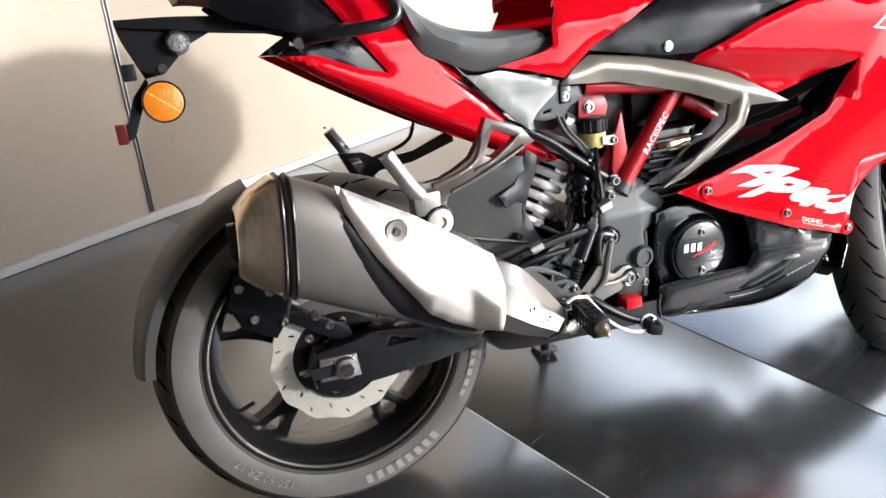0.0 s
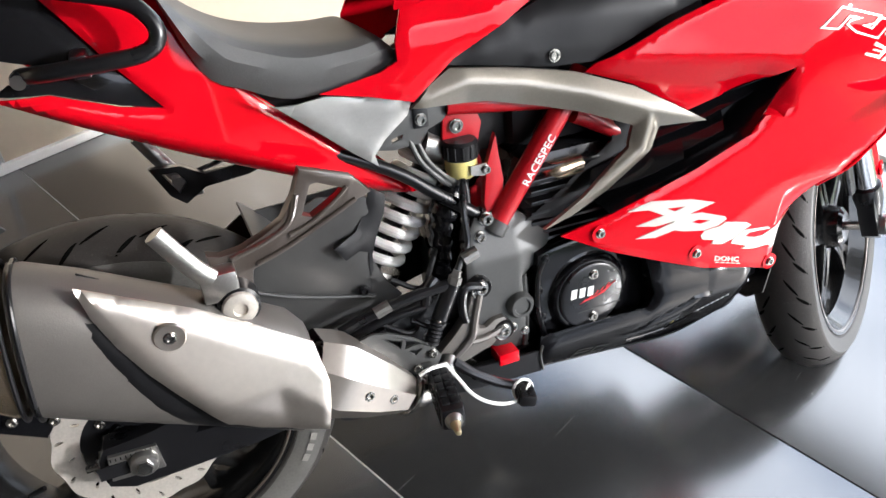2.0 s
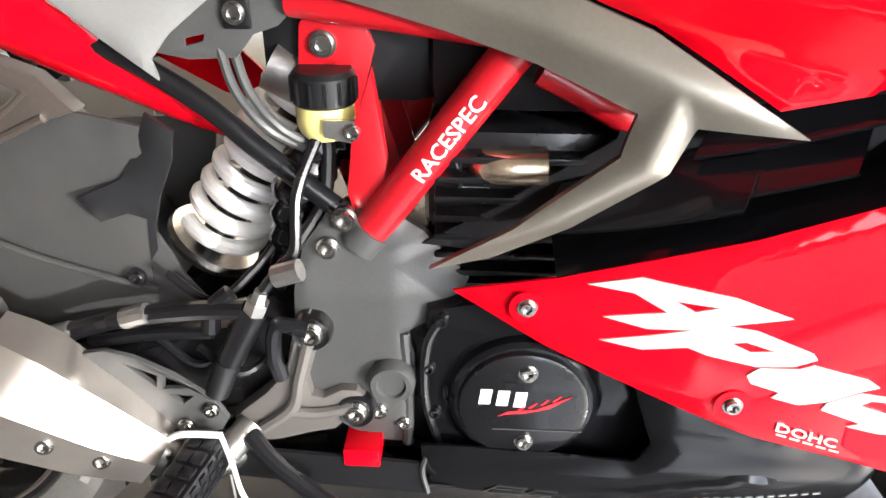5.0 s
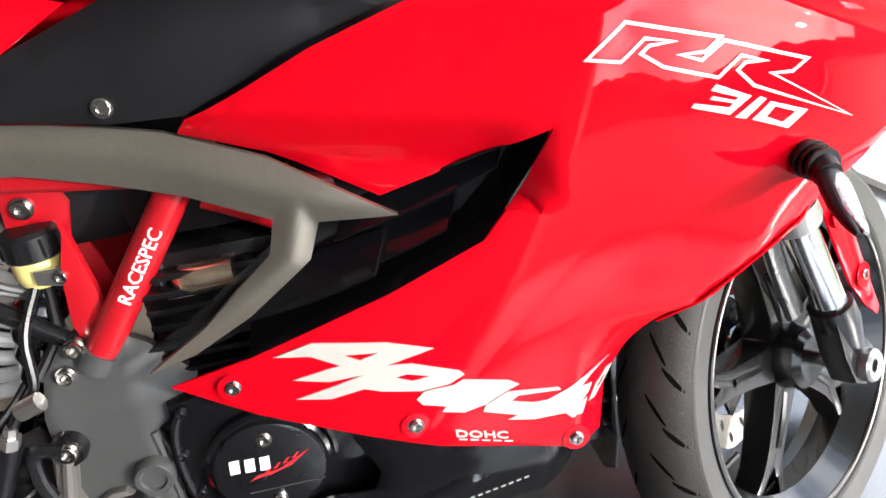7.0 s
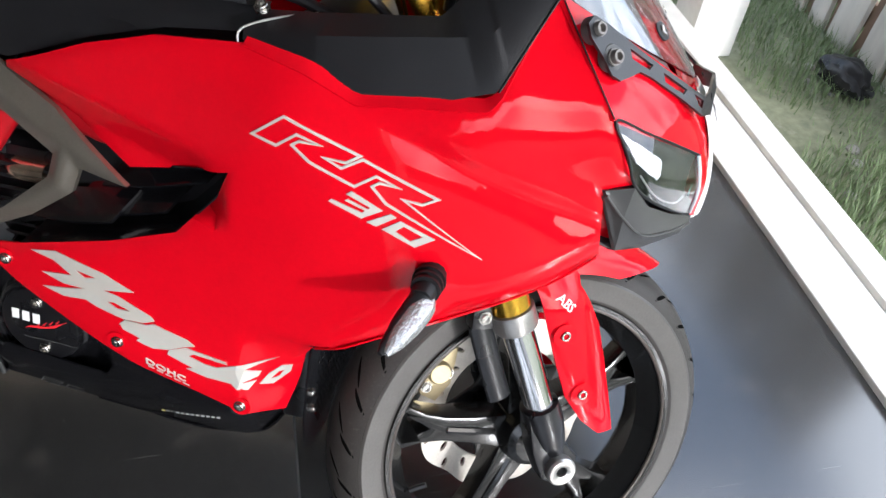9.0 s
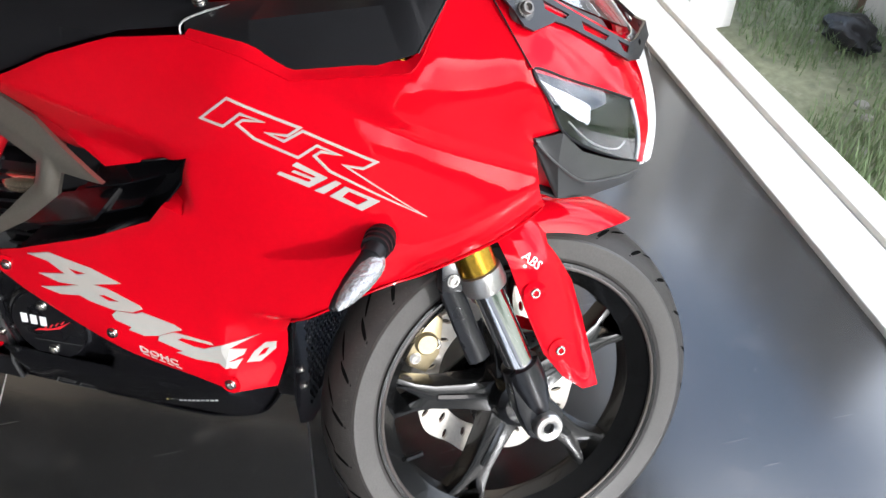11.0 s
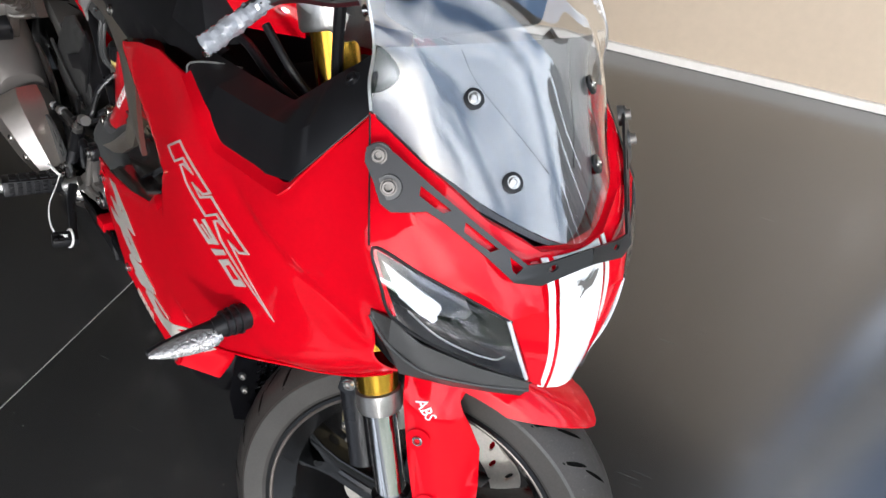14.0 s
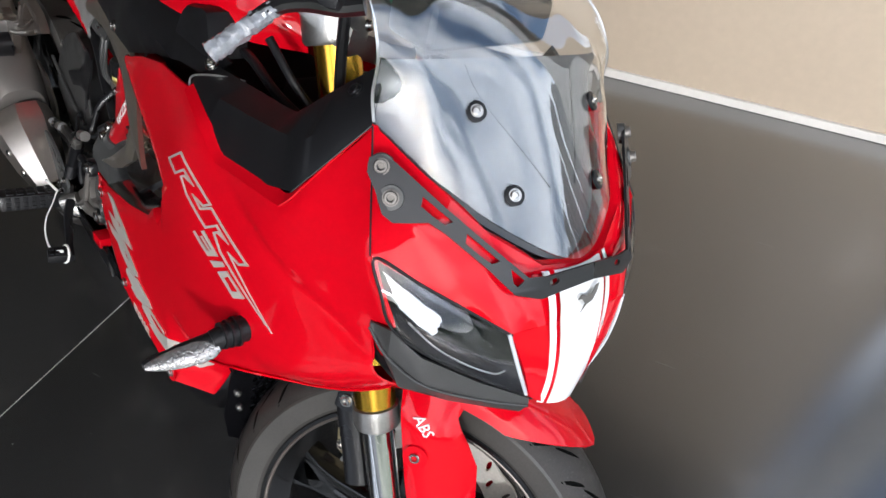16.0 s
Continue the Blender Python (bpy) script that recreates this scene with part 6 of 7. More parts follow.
sc_rows = [[tuple(Vector(p) + k * (1 + .55 * i / 6)) for i, p in enumerate(across(r))] for r, k in zip(SC, LEAN_BACK)]
def folded(row):
    """Straight side fields and a crowned middle field between two folds."""
    q = [Vector(p) for p in row]
    mid = curve(q[1:-1], 33)
    return [q[0].lerp(q[1], k / 10) for k in range(10)] + list(mid) + [q[-2].lerp(q[-1], k / 10) for k in range(1, 11)]
screen = part("windscreen", skin([list(c) for c in zip(*[curve(col, 30) for col in zip(*[folded(r) for r in sc_rows])])], 53, None, .0025, sharp=True), SCREEN, bike, "clear acrylic windscreen")
screen.visible_shadow = False
for end in (0, -1):
    part("screen_edge", tube([r[end] for r in sc_rows], .0016, 6), ALUMINIUM, screen, "bright polished screen edge")
for p in ((1.3285, -.0682, .926), (1.3863, -.0504, .863)):
    for fix in (Matrix.Identity(4), FLIP):
        q, w = fix @ Vector(p), fix.to_3x3() @ Vector((.66, -.33, .66))
        part("rubber_washer", lathe([(.0, .0015), (.0085, .0015), (.0105, .0008), (.0105, -.002)], 24, "z"), BLACK_MATT, screen, m=aim(q, w))
        bolt(q + w * .0015, .0065, screen, way=w, h=.35)
# dark dash panel behind the screen
DASH = [[(x - .018, y * .93, z - .014) for x, y, z in r] for r in SC[:3]]
dash = part("dash_panel", skin([across(r) for r in DASH], 30, 14, .003), DASH_GREY, bike, "dark grey dash panel behind the screen")
part("instrument", box(1.195, 1.265, -.085, .085, .955, 1.005, .012, 3), BLACK_MATT, bike, "black instrument housing")
for fix in (lambda b: b, other):
    part("dash_line", fix(tube([(1.392, -.006, .866), (1.362, -.022, .890), (1.31, -.048, .930), (1.288, -.056, .955)], .0008, 5, 20)), BLACK_MATT, dash)
# screen bracket: a cut steel band, straight down each side and bent across the middle
BAND_A, BAND_B, BAND_C = Vector((1.322, -.1575, .873)), Vector((1.4455, -.0680, .7965)), Vector(middle(1.4575, .806))
WIDE_A = Vector((.62, -.55, .56)).normalized().cross(BAND_B - BAND_A).normalized()
WIDE_B = Vector((.93, -.04, .35)).normalized().cross(BAND_C - BAND_B).normalized()
def band_at(u, v, h):
    """u: 0 at the bolts, .8 at the bend, 1 on the middle; v across the band"""
    p = BAND_A.lerp(BAND_B, u / .8) if u < .8 else BAND_B.lerp(BAND_C, (u - .8) / .2)
    k = min(1.0, max(0.0, (u - .77) / .06))
    wide = WIDE_A.lerp(WIDE_B, k).normalized()
    out = Vector((.62, -.55, .56)).normalized().lerp(Vector((.93, -.04, .35)).normalized(), k)
    return p + wide * v + out * (.006 - h)
half = [(-.10, .000), (-.075, .009), (.0, .012), (.1, .011), (.3, .0095), (.55, .009), (.77, .0095), (.83, .0095), (1.0, .008), (1.0, -.009), (.83, -.0115), (.77, -.0115), (.6, -.009), (.35, -.009), (.27, -.011), (.21, -.022), (.15, -.032), (.09, -.032), (.01, -.020), (-.07, -.011)]
dense = []
for a, b in zip(half, half[1:] + half[:1]):
    n = max(1, round(abs(b[0] - a[0]) / .03))
    dense += [(a[0] + (b[0] - a[0]) * i / n, a[1] + (b[1] - a[1]) * i / n) for i in range(n)]
def slot(u0, u1, v0, v1):
    return [(u0, v0), ((u0 + u1) / 2, v0), (u1, v0 + .001), (u1 + .02, v1), ((u0 + u1) / 2, v1), (u0 - .02, v1)]
holes = [slot(.20, .33, -.004, .004), slot(.45, .60, -.004, .004), [(.68, .005), (.76, .005), (.755, -.004), (.73, -.004)], [(.872 + .016 * math.cos(a), .002 + .0035 * math.sin(a)) for a in (2 * math.pi * k / 10 for k in range(10))]]
brk = part("screen_bracket", join(flat(dense, .003, holes, band_at), other(flat(dense, .003, holes, band_at))), BLACK_SATIN, bike, "black cut steel bracket below the windscreen")
for p in ((1.3148, -.1597, .8769), (1.3352, -.1596, .8554)):
    for fix in (Matrix.Identity(4), FLIP):
        q, w = fix @ Vector(p), fix.to_3x3() @ Vector((.62, -.62, .45)).normalized()
        part("washer", lathe([(0, .004), (.0115, .004), (.0125, .002), (.0125, -.004)], 24, "z"), GREY_METAL, brk, m=aim(q + w * .002, w))
        bolt(q + w * .007, .0080, brk, way=w, h=.8, material=MUFFLER)

# front fork, steered
FX = Vector((math.sin(RAKE), 0, -math.cos(RAKE)))
for s in (-1, 1):
    f0 = Vector((1.248, .100 * s, .490))
    leg = part("fork_leg", tube([f0 - FX * .455, f0 + FX * .002], .0265, 24), GOLD, bike, "gold anodised upside-down fork leg", m=STEER)
    part("fork_collar", lathe([(.0265, -.012), (.0295, -.010), (.0300, .012), (.028, .018), (.0265, .018), (.0225, .022)], 28, "z"), ALLOY, leg, "silver fork collar", m=STEER @ aim(f0 + FX * .010, FX))
    part("fork_tube", tube([f0 + FX * .02, f0 + FX * .175], .0205, 24), CHROME, leg, "polished chrome fork tube", m=STEER)
    part("fork_shoe", lathe([(.0205, 0), (.0265, .002), (.0275, .03), (.024, .055), (.018, .085)], 24, "z"), BLACK_METAL, leg, m=STEER @ aim(f0 + FX * .152, FX))
    part("axle_lug", flat([(1.292, .335), (1.325, .335), (1.352, .295), (1.376, .270), (1.374, .238), (1.350, .226), (1.326, .238), (1.306, .280)], .032, (), lambda u, v, h, s=s: (u, .100 * s - .016 + h, v), .006), BLACK_METAL, leg, m=STEER)
    part("axle_cap", lathe([(.008, -.004), (.008, .004), (.012, .006), (.0185, .006), (.021, .003), (.021, -.02)], 28, "z"), ALLOY, leg, "bright axle end", m=STEER @ aim((1.348, .124 * s, .256), (0, s, 0)))
    part("axle_hole", lathe([(0, -.002), (.0085, -.002)], 16, "z"), BLACK_MATT, leg, m=STEER @ aim((1.348, .124 * s, .256), (0, s, 0)))
    part("hose_bracket", box(1.198, 1.228, .092 * s - .012, .092 * s + .012, .462, .505, .004), BLACK_METAL, leg, m=STEER)
    bolt((1.213, .106 * s, .479), .0085, leg, way=(0, s, 0), m=STEER)
part("hose_guide", tube([(1.213, -.092, .465), (1.235, -.088, .41), (1.258, -.086, .355)], .016, 12, flat=.5), BLACK_METAL, bike, m=STEER)
part("axle", tube([(1.346, -.10, .254), (1.346, .10, .254)], .010, 14), STEEL, bike, m=STEER)
# caliper on the left leg, seen through the wheel
calf = part("front_caliper", flat([(1.180, .335), (1.190, .380), (1.220, .392), (1.245, .365), (1.240, .310), (1.217, .280), (1.190, .295)], .05, (), lambda u, v, h: (u, .030 + h, v), .010), BRASS, bike, "gold-bronze front brake caliper", m=STEER)
for p in ((1.199, .028, .370), (1.199, .028, .310), (1.230, .028, .33)):
    bolt(p, .009, calf, material=STEEL, m=STEER)
part("piston_cover", lathe([(0, .022), (.015, .022), (.018, .026), (.018, .04)], 20, centre=(1.217, 0, .332)), BRASS, calf, m=STEER)
# mudguard: arch and side plates
def arch(y, r, a0=20, a1=118):
    return [(1.345 + r * math.cos(radians(a)), y, .252 + r * math.sin(radians(a))) for a in [a0 + (a1 - a0) * k / 8 for k in range(9)]]
fender = part("front_mudguard", skin([arch(-.078, .272, 76, 112), arch(-.072, .292, 68, 114), arch(-.045, .308, 61, 116), arch(0, .313, 56, 117), arch(.045, .308, 61, 116), arch(.072, .292, 68, 114), arch(.078, .272, 76, 112)], 26, 18, .003), RED, bike, "glossy red front mudguard", m=STEER)
FS = [(1.268, .540), (1.285, .556), (1.330, .560), (1.375, .548), (1.352, .525), (1.350, .512), (1.372, .485), (1.395, .452), (1.412, .40), (1.430, .33), (1.438, .294), (1.405, .300), (1.372, .325), (1.342, .362), (1.318, .415)]
def fw(x, z):
    s = x - (1.268 + (.54 - z) * .40)
    return .116 - 7 * max(0, s - .02) ** 2 - max(0, z - .50) * .55
part("mudguard_side", drape(FS, fw, spacing=.012, thick=.003, curl=.004), RED, fender, "glossy red mudguard side plate", m=STEER)
part("mudguard_side", mirror(drape(FS, fw, spacing=.02, thick=.003)), RED, fender, m=STEER)
for p in ((1.321, .456), (1.362, .369)):
    part("recess", lathe([(.016, 0), (.013, .003), (.011, .004), (0, .004)], 20, centre=(p[0], -fw(*p) - .0025, p[1])), RED, fender, m=STEER)
    bolt((p[0], -fw(*p) - .001, p[1]), .0085, fender, m=STEER)
def abs_at(u, v, o):
    x, z = 1.300 + u * .72 + v * .62, .505 - u * .58 + v * .75
    return (x, -fw(x, z) - .0012 - o, z)
part("writing", letters("ABS", .019, abs_at, shear=.25), WHITE_PAINT, fender, "white lettering", m=STEER)
def crumple(b, amount, scale):
    """Pushes a skin in and out in small folds."""
    b.normal_update()
    for v in b.verts:
        v.co += v.normal * amount * noise.noise(v.co * scale)
    return b
# clip-on bars and controls, steered
part("top_clamp", flat([(1.03, -.13), (1.06, -.14), (1.11, -.125), (1.13, -.06), (1.14, 0), (1.13, .06), (1.11, .125), (1.06, .14), (1.03, .13), (1.02, .06), (1.00, 0), (1.02, -.06)], .030, (), lambda u, v, h: (u - .016, v, .900 + h - (u - 1.07) * .44), .005), ALLOY, bike, "bright machined top fork clamp", m=STEER)
G0, G1, LV0, LV1 = INV @ Vector((1.2766, -.170, 1.0354)), INV @ Vector((1.1977, -.3446, 1.0227)), INV @ Vector((1.295, -.190, 1.019)), INV @ Vector((1.2515, -.294, .970))
for s in (-1, 1):
    fl = Matrix.Identity(4) if s < 0 else Matrix.Diagonal((1, -1, 1, 1))
    part("bar_clamp", lathe([(.0265, -.02), (.036, -.018), (.036, .018), (.0265, .02)], 28, "z", close=True), BLACK_METAL, bike, m=STEER @ aim(Vector((1.248, .100 * s, .490)) - FX * .49, FX))
    part("fork_clamp", lathe([(.0267, -.017), (.036, -.015), (.037, .012), (.034, .017), (.0267, .017)], 32, "z", close=True), ALLOY, bike, "bright machined fork clamp ring", m=STEER @ aim(Vector((1.248, .100 * s, .490)) - FX * .452, FX))
    bolt(Vector((1.248, .100 * s, .490)) - FX * .452 + Vector((.037, 0, .016)), .007, bike, way=(1, 0, .4), name="clamp_bolt", m=STEER)
    bar = part("handlebar", tube([G0.lerp(G1, .04), G0.lerp(G1, .5), G1], .011, 14), BLACK_METAL, bike, "black clip-on handlebar", m=STEER @ fl)
    part("grip", tube([G0.lerp(G1, .36), G0.lerp(G1, .93)], .0150, 18), BLACK_MATT, bar, "black rubber grip", m=STEER @ fl)
    for k in range(6):
        part("grip_ring", tube([G0.lerp(G1, .42 + k * .08), G0.lerp(G1, .425 + k * .08)], .0155, 18), BLACK_METAL, bar, m=STEER @ fl)
    part("grip_flange", tube([G0.lerp(G1, .33), G0.lerp(G1, .37)], .0205, 18), BLACK_MATT, bar, m=STEER @ fl)
    part("bar_end", tube([G0.lerp(G1, .94), G0.lerp(G1, 1.06)], .0165, 18), BLACK_METAL, bar, m=STEER @ fl)
    sw = G0.lerp(G1, .2)
    part("switch_box", box(sw.x - .024, sw.x + .026, sw.y - .024, sw.y + .024, sw.z - .024, sw.z + .024, .008), BLACK_MATT, bar, m=STEER @ fl)
    lev = part("lever", tube([LV0, INV @ Vector((1.282, -.206, 1.013)), INV @ Vector((1.270, -.231, 1.013)), INV @ Vector((1.259, -.252, 1.004)), LV1], [.0090, .0060], 10, 24), BLACK_METAL, bar, "black brake lever", m=STEER @ fl)
    if s < 0:
        part("lever_wrap", crumple(tube([INV @ Vector((1.260, -.249, 1.006)), INV @ Vector((1.256, -.272, .988)), INV @ Vector((1.250, -.297, .968))], [.0070, .0088], 20, 40), .0022, 260), WRAP, lev, "crumpled clear bubble wrap on the lever", m=STEER @ fl)
part("green_film", flat([(-.100, 1.022), (-.088, 1.024), (-.036, .958), (-.046, .959), (-.060, .972)], .001, (), lambda u, v, h: (1.170 + h, u, v), 0), GREEN, bike, "green protective film on the instrument", smooth=0)
key = part("key_head", lathe([(0, .006), (.017, .0055), (.0195, .003), (.0195, -.003), (.017, -.0055), (0, -.006)], 32, "x", centre=(1.150, .016, .986)), TIE, bike, "round white plastic tag on the ignition key")
part("key_neck", tube([(1.150, .018, .970), (1.150, .022, .945), (1.150, .025, .920)], [.0105, .0085], 14, flat=.6), TIE, key)
part("key_collar", lathe([(0, -.008), (.015, -.007), (.016, .006), (0, .008)], 20, "z", centre=(1.150, .026, .914)), ALLOY, key)
for pts, r in (([(1.06, -.13, .895), (1.10, -.12, .86), (1.13, -.10, .82), (1.15, -.08, .75)], .005), ([(.93, -.11, .83), (1.0, -.12, .85), (1.08, -.12, .83), (1.15, -.09, .80)], .006), ([(1.19, -.13, 1.0), (1.18, -.120, .93), (1.175, -.11, .86)], .006)):
    part("cable", tube(pts, r, 10), BLACK_MATT, bike, "black control cable")
part("head_fill", box(1.00, 1.12, -.075, .075, .70, .82, .02), BLACK_MATT, bike)

# front indicators
for s in (1, -1):
    fix = (lambda b: b) if s == 1 else mirror
    ind = part("front_indicator", fix(tube([(1.212, -.222, .628), (1.212, -.245, .626), (1.210, -.262, .622)], [.016, .012], 14, 14)), BLACK_MATT, bike, "front indicator with a ribbed black rubber stalk")
    for k in range(3):
        part("stalk_rib", fix(tube([(1.212, -.234 - k * .008, .627), (1.212, -.237 - k * .008, .627)], .0175 - k * .001, 14)), BLACK_MATT, ind)
    body = [Vector((1.212, -.258, .622)), Vector((1.207, -.272, .615)), Vector((1.198, -.300, .606)), Vector((1.190, -.330, .600))]
    part("indicator_body", fix(tube(body, [.013, .013, .013, .0125, .012, .011, .009, .008, .006, .003], 14, 10, flat=.7)), BLACK_MATT, ind)
    part("indicator_lens", fix(tube([p + Vector((.006, 0, .001)) for p in body], [.008, .0125, .0135, .0135, .013, .012, .0105, .009, .0065, .003], 14, 10, flat=.5)), INDICATOR, ind, "clear faceted indicator lens")
# radiator and its guard below the fairing
rad = part("radiator", box(1.02, 1.055, -.130, .130, .285, .56, .006), BLACK_METAL, bike, "black radiator with a mesh guard")
cells = [[(u + .0052 * math.cos(math.pi / 3 * k + math.pi / 6), v + .0052 * math.sin(math.pi / 3 * k + math.pi / 6)) for k in range(6)] for u, v in ((-.108 + i * .0112 + (.0056 if j % 2 else 0), .262 + j * .0097) for i in range(20) for j in range(16))]
guard = part("radiator_guard", flat([(-.157, .307), (-.147, .254), (-.11, .225), (0, .215), (.11, .225), (.147, .254), (.157, .307), (.150, .38), (.137, .424), (-.137, .424), (-.150, .38)], .003, cells, lambda u, v, h: (1.062 - h, u, v)), BLACK_GLOSS, bike, "black honeycomb radiator guard", smooth=0)
bolt((1.064, -.132, .312), .006, guard, way=(1, -.3, 0))
bolt((1.064, -.137, .345), .006, guard, way=(1, -.3, 0))
for j in range(8):
    part("radiator_fin", box(1.056, 1.060, -.125, .125, .30 + j * .032, .302 + j * .032), ALUMINIUM, rad, smooth=0)
# lower lip of the fairing turning in towards the wheel
both("fairing_lip", lambda: skin([[on_side(x, z, .001) for x, z in ((1.085, .478), (1.12, .506), (1.142, .520), (1.19, .550), (1.22, .563), (1.25, .563), (1.29, .582), (1.33, .602), (1.36, .627), (1.373, .6415))], [(1.09, -.170, .472), (1.12, -.168, .500), (1.145, -.165, .512), (1.19, -.162, .538), (1.22, -.155, .550), (1.25, -.145, .566), (1.28, -.145, .595), (1.32, -.135, .620), (1.35, -.125, .645), (1.362, -.125, .655)]], 24, None, .002), RED, "red fairing edge turned inwards")

# side stand and left peg
part("side_stand", tube([(.47, .135, .27), (.52, .19, .13), (.545, .225, .045)], .011, 12), BLACK_METAL, bike, "black side stand")
part("stand_foot", box(.52, .57, .205, .255, .052, .062, .003), BLACK_METAL, bike)

# markings on the fairing
def wrap(u, v, o):
    return (u, -half_width(u, v) - .0012 - o, v)
def outline_mark(loops, wide, material, label, fn=wrap):
    part("decal", join(*[stroke(p, wide, fn, .0004, True) for p in loops]), material, right, label, smooth=0)
# angular model mark: one zigzag outline ending in a long point
MARK = [(1.021, .741), (1.053, .765), (1.130, .742), (1.117, .733), (1.095, .734), (1.113, .727), (1.133, .739), (1.208, .712), (1.194, .704), (1.175, .706), (1.256, .655), (1.159, .699), (1.144, .714), (1.151, .719), (1.170, .717), (1.147, .725), (1.127, .711), (1.081, .727), (1.063, .740), (1.070, .745), (1.091, .745), (1.067, .751), (1.047, .736)]
outline_mark([MARK], .0026, SILVER_DECAL, "silver outlined angular model mark")
def patch(loop, label, holes=()):
    part("decal", drape(loop, lambda x, z: half_width(x, z) + .0016, holes, spacing=.016, thick=.0012, curl=0), SILVER_DECAL, right, label, smooth=0)
for loop, holes in (([(1.120, .702), (1.125, .706), (1.157, .691), (1.137, .679), (1.103, .691), (1.106, .694), (1.137, .685), (1.140, .688), (1.119, .695), (1.122, .697), (1.142, .690), (1.145, .692)], ()), ([(1.165, .689), (1.171, .686), (1.152, .673), (1.142, .676)], ()), ([(1.175, .683), (1.211, .669), (1.192, .657), (1.158, .671)], [[(1.179, .678), (1.199, .670), (1.187, .663), (1.171, .671)]])):
    patch(loop, "silver model number", holes)
# long brand script, drawn as plain slanted silver shapes
patch([(.727, .517), (.764, .527), (.830, .518), (.870, .505), (.826, .495), (.848, .493), (.864, .487), (.890, .477), (.894, .472), (.879, .465), (.852, .463), (.817, .469), (.802, .474), (.770, .468), (.739, .472), (.776, .481), (.804, .489), (.772, .486), (.740, .492), (.768, .498), (.785, .501), (.760, .514)], "silver slanted brand script shape", [[(.789, .511), (.820, .509), (.803, .504)], [(.831, .481), (.842, .483), (.863, .477), (.846, .475)]])
patch([(.855, .462), (.883, .463), (.892, .467), (.934, .456), (.944, .449), (.930, .444), (.910, .434), (.889, .430), (.868, .436), (.873, .441), (.851, .448), (.847, .455)], "silver slanted brand script shape")
patch([(.932, .443), (.981, .436), (.984, .432), (.942, .436), (.934, .431), (.955, .424), (.986, .422), (.945, .411), (.907, .426), (.910, .433)], "silver slanted brand script shape")
patch([(.930, .410), (.963, .420), (.995, .434), (1.041, .446), (1.004, .428), (1.020, .420), (1.016, .412), (.998, .405), (1.014, .405), (1.006, .392), (.994, .394), (.987, .402), (.956, .403)], "silver slanted brand script shape")
patch([(1.016, .396), (1.026, .412), (1.040, .424), (1.050, .420), (1.046, .404), (1.028, .388)], "silver slanted brand script shape", [[(1.027, .400), (1.036, .412), (1.041, .411), (1.034, .400)]])
part("decal", letters("DOHC", .012, lambda u, v, o: wrap(.877 + u * 1.5 * .95, .404 - u * 1.5 * .31 + v, o), offset=.0002), SILVER_DECAL, right, "small silver lettering")
part("decal", join(*[flat([(.880 + k * .011, .4005 - k * .0037), (.888 + k * .011, .398 - k * .0037), (.888 + k * .011, .3965 - k * .0037), (.880 + k * .011, .399 - k * .0037)], .0006, (), lambda u, v, h: wrap(u, v, -h)) for k in range(5)]), SILVER_DECAL, right, "unreadable small print line", smooth=0)
for x, z in ((.685, .491), (.842, .426), (.997, .367)):
    part("recess", lathe([(.014, 0), (.0115, .004), (0, .004)], 20, centre=(x, -half_width(x, z) - .001, z)), RED, right)
    bolt((x, -half_width(x, z) - .0005, z), .0078, right)

# ---- outside ----
rng = random.Random(4)
bm = bmesh.new()
def blade(x, y, z, h, w, a, lean):
    d, s = Vector((math.cos(a), math.sin(a), 0)), Vector((-math.sin(a), math.cos(a), 0)) * w
    b0 = Vector((x, y, z))
    m0, t0 = b0 + d * lean * .35 + Vector((0, 0, h * .6)), b0 + d * lean + Vector((0, 0, h))
    v = [bm.verts.new(p) for p in (b0 - s, b0 + s, m0 + s * .7, m0 - s * .7, t0)]
    bm.faces.new(v[:4])
    bm.faces.new([v[3], v[2], v[4]])
for _ in range(30000):
    x, y = SILL_X + .25 + rng.random() ** 1.2 * 1.0, -1.6 + rng.random() * 4.6
    thick = noise.noise((x * 2.3, y * 2.3, 0)) + .5 * (x - SILL_X - .6)
    if thick + .4 * rng.random() > .05:
        blade(x, y, -.152, rng.uniform(.02, .07) * (1 + max(0, thick)), rng.uniform(.0012, .003), rng.random() * 6.3, rng.uniform(.01, .05))
tagged(part("grass", bm, GRASS, None, "patchy green grass beyond the sill", smooth=0), category="grass", kind="stuff")
FENCE_X = SILL_X + .93
fence = tagged(thing("fence", "weathered grey timber slab fence with dark brown battens between the slabs", "fence"))
part("rail", box(FENCE_X + .045, FENCE_X + .075, .05, 3.2, .75, .84, .004), FENCE_DARK, fence)
part("rail", box(FENCE_X + .045, FENCE_X + .075, .05, 3.2, -.05, .04, .004), FENCE_DARK, fence)
y0 = .05
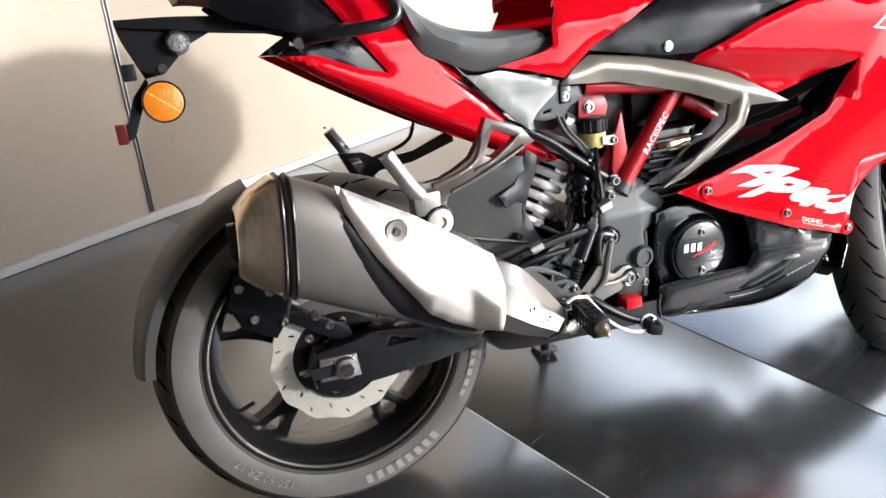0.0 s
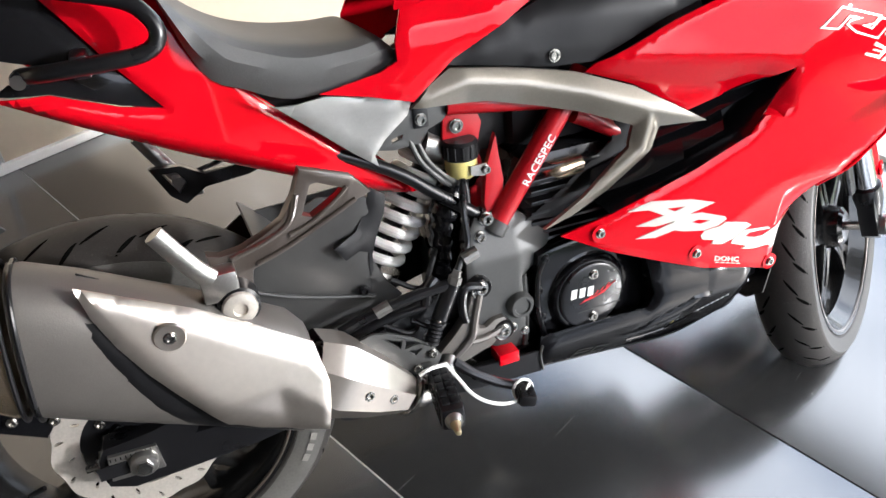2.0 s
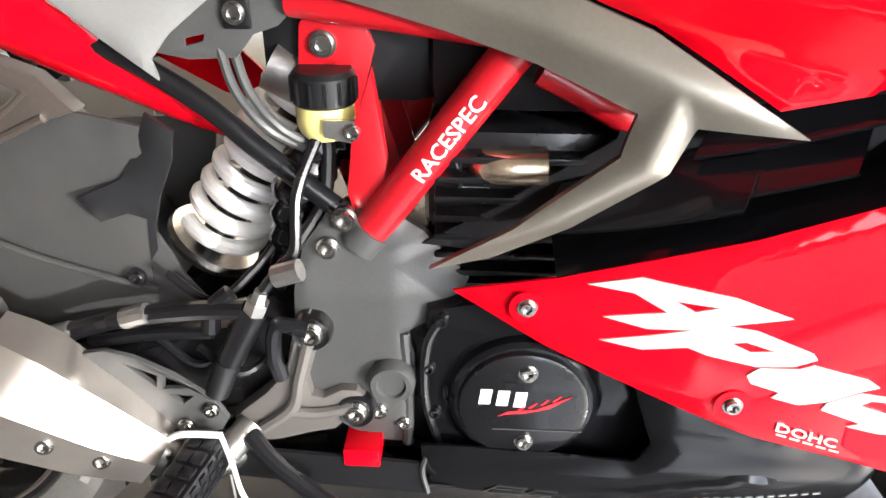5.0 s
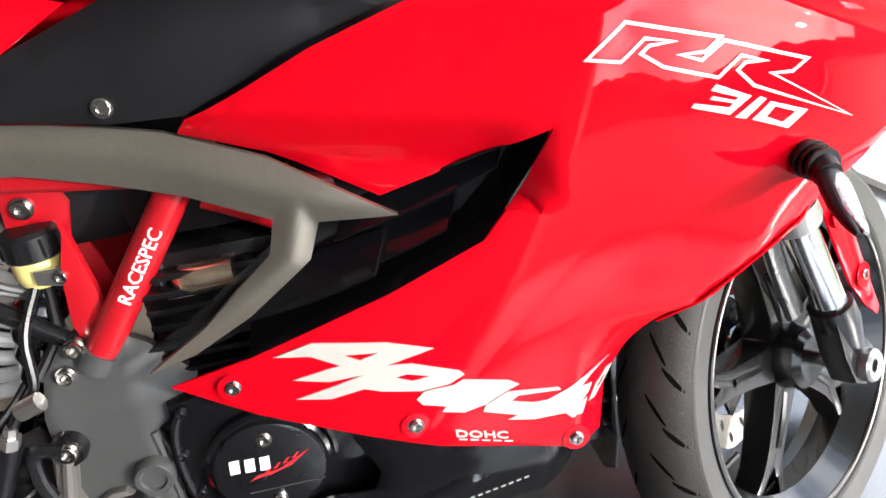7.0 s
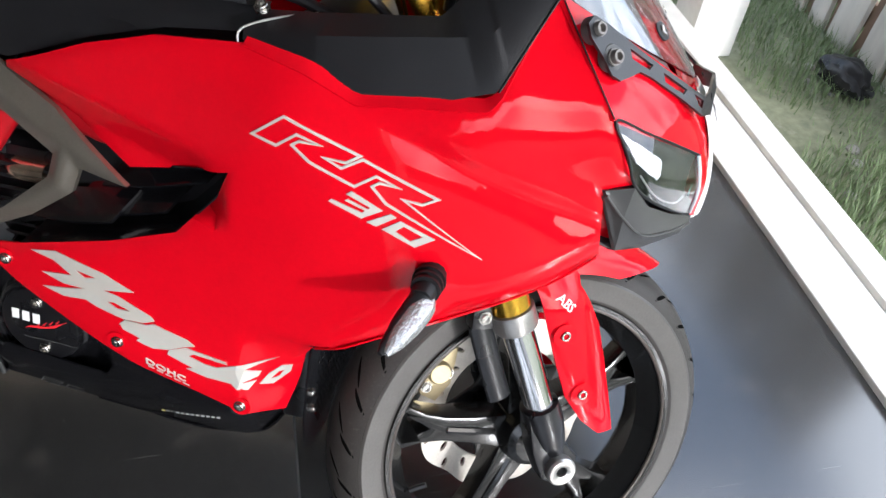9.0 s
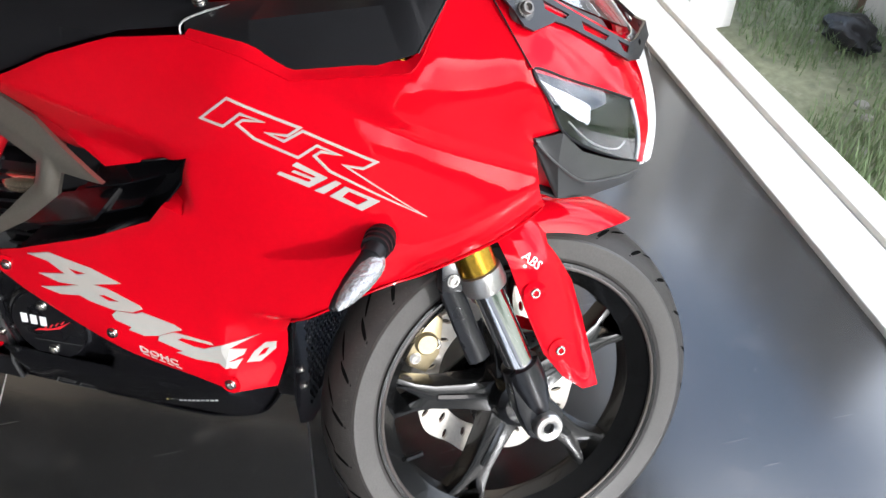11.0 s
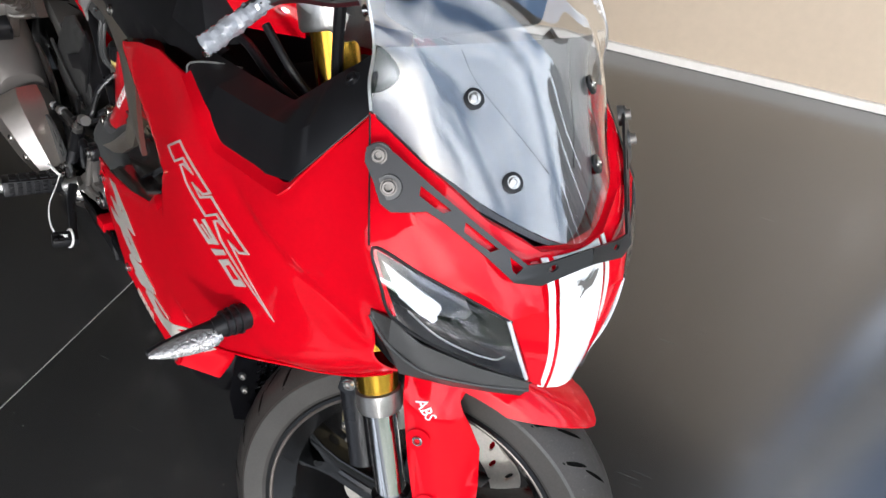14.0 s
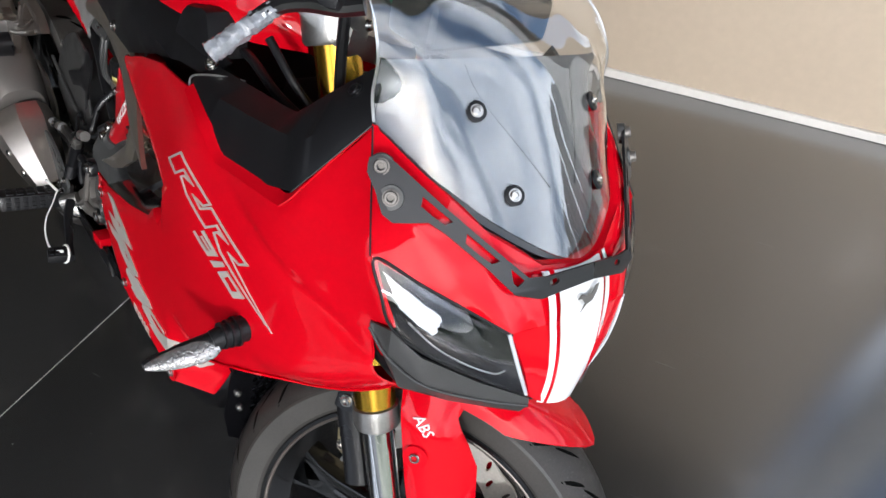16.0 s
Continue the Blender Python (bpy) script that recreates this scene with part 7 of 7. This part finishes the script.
while y0 < 3.1:
    wide, dark = rng.uniform(.09, .15), rng.uniform(.03, .055)
    lean = rng.uniform(-.02, .02)
    # each slab is followed by a narrow dark brown batten, set back
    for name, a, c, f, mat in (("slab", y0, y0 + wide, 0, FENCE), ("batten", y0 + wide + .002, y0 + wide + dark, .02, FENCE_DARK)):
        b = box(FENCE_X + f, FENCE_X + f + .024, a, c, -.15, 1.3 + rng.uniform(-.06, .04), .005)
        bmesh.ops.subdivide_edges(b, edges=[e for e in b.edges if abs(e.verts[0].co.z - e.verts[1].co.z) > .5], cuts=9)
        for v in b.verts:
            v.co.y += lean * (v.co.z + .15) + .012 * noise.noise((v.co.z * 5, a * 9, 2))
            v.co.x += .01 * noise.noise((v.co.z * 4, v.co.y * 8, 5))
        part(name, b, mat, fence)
    y0 += wide + dark + .004
for k in range(9):
    x, y, r = SILL_X + .3 + rng.random() * .5, -.4 + rng.random() * 1.6, rng.uniform(.008, .022)
    b = bmesh.new()
    bmesh.ops.create_icosphere(b, subdivisions=2, radius=r)
    for v in b.verts:
        v.co *= 1 + .35 * noise.noise(v.co * 18 + Vector((k, 0, 0)))
        v.co.z *= .6
    tagged(part("stone", b, STONE, None, "small grey stone lying in the grass", m=Matrix.Translation((x, y, -.148))), category="stone", group="stones in the grass")
# crumpled dark sack by the fence
b = bmesh.new()
bmesh.ops.create_icosphere(b, subdivisions=4, radius=1)
for v in b.verts:
    n0 = noise.noise(v.co * 1.8) * .25 + noise.noise(v.co * 5) * .10
    v.co *= 1 + n0
    v.co = Vector((v.co.x * .07, v.co.y * .12, v.co.z * .07 if v.co.z > 0 else v.co.z * .03))
tagged(part("sack", b, BLACK_MATT, None, "crumpled dark plastic sack lying against the fence", m=Matrix.Translation((FENCE_X - .13, .86, -.125))), category="sack")
# wall end post by the sill
structure("pillar", box(SILL_X + .29, SILL_X + .47, WALL_Y - .25, WALL_Y - .09, -.15, 2.9, .006), PLASTER, "white rendered pillar at the wall's end")
# slabs of the floor
for x0, x1 in ((WEST_X, -2.02), (-2.02, -.852), (-.852, .311), (.311, .903), (.903, SILL_X)):
    for y0, y1 in ((SOUTH_Y, -1.75), (-1.75, WALL_Y - .001)):
        part("slab", box(x0 + .0018, x1 - .0018, y0 + .0018, y1 - .0018, -.02, 0, .0012), FLOOR, floor)
part("joint", box(.3098, .3122, SOUTH_Y, WALL_Y - .03, -.01, -.0004), PALE_GROUT, floor, "pale grout line", smooth=0)
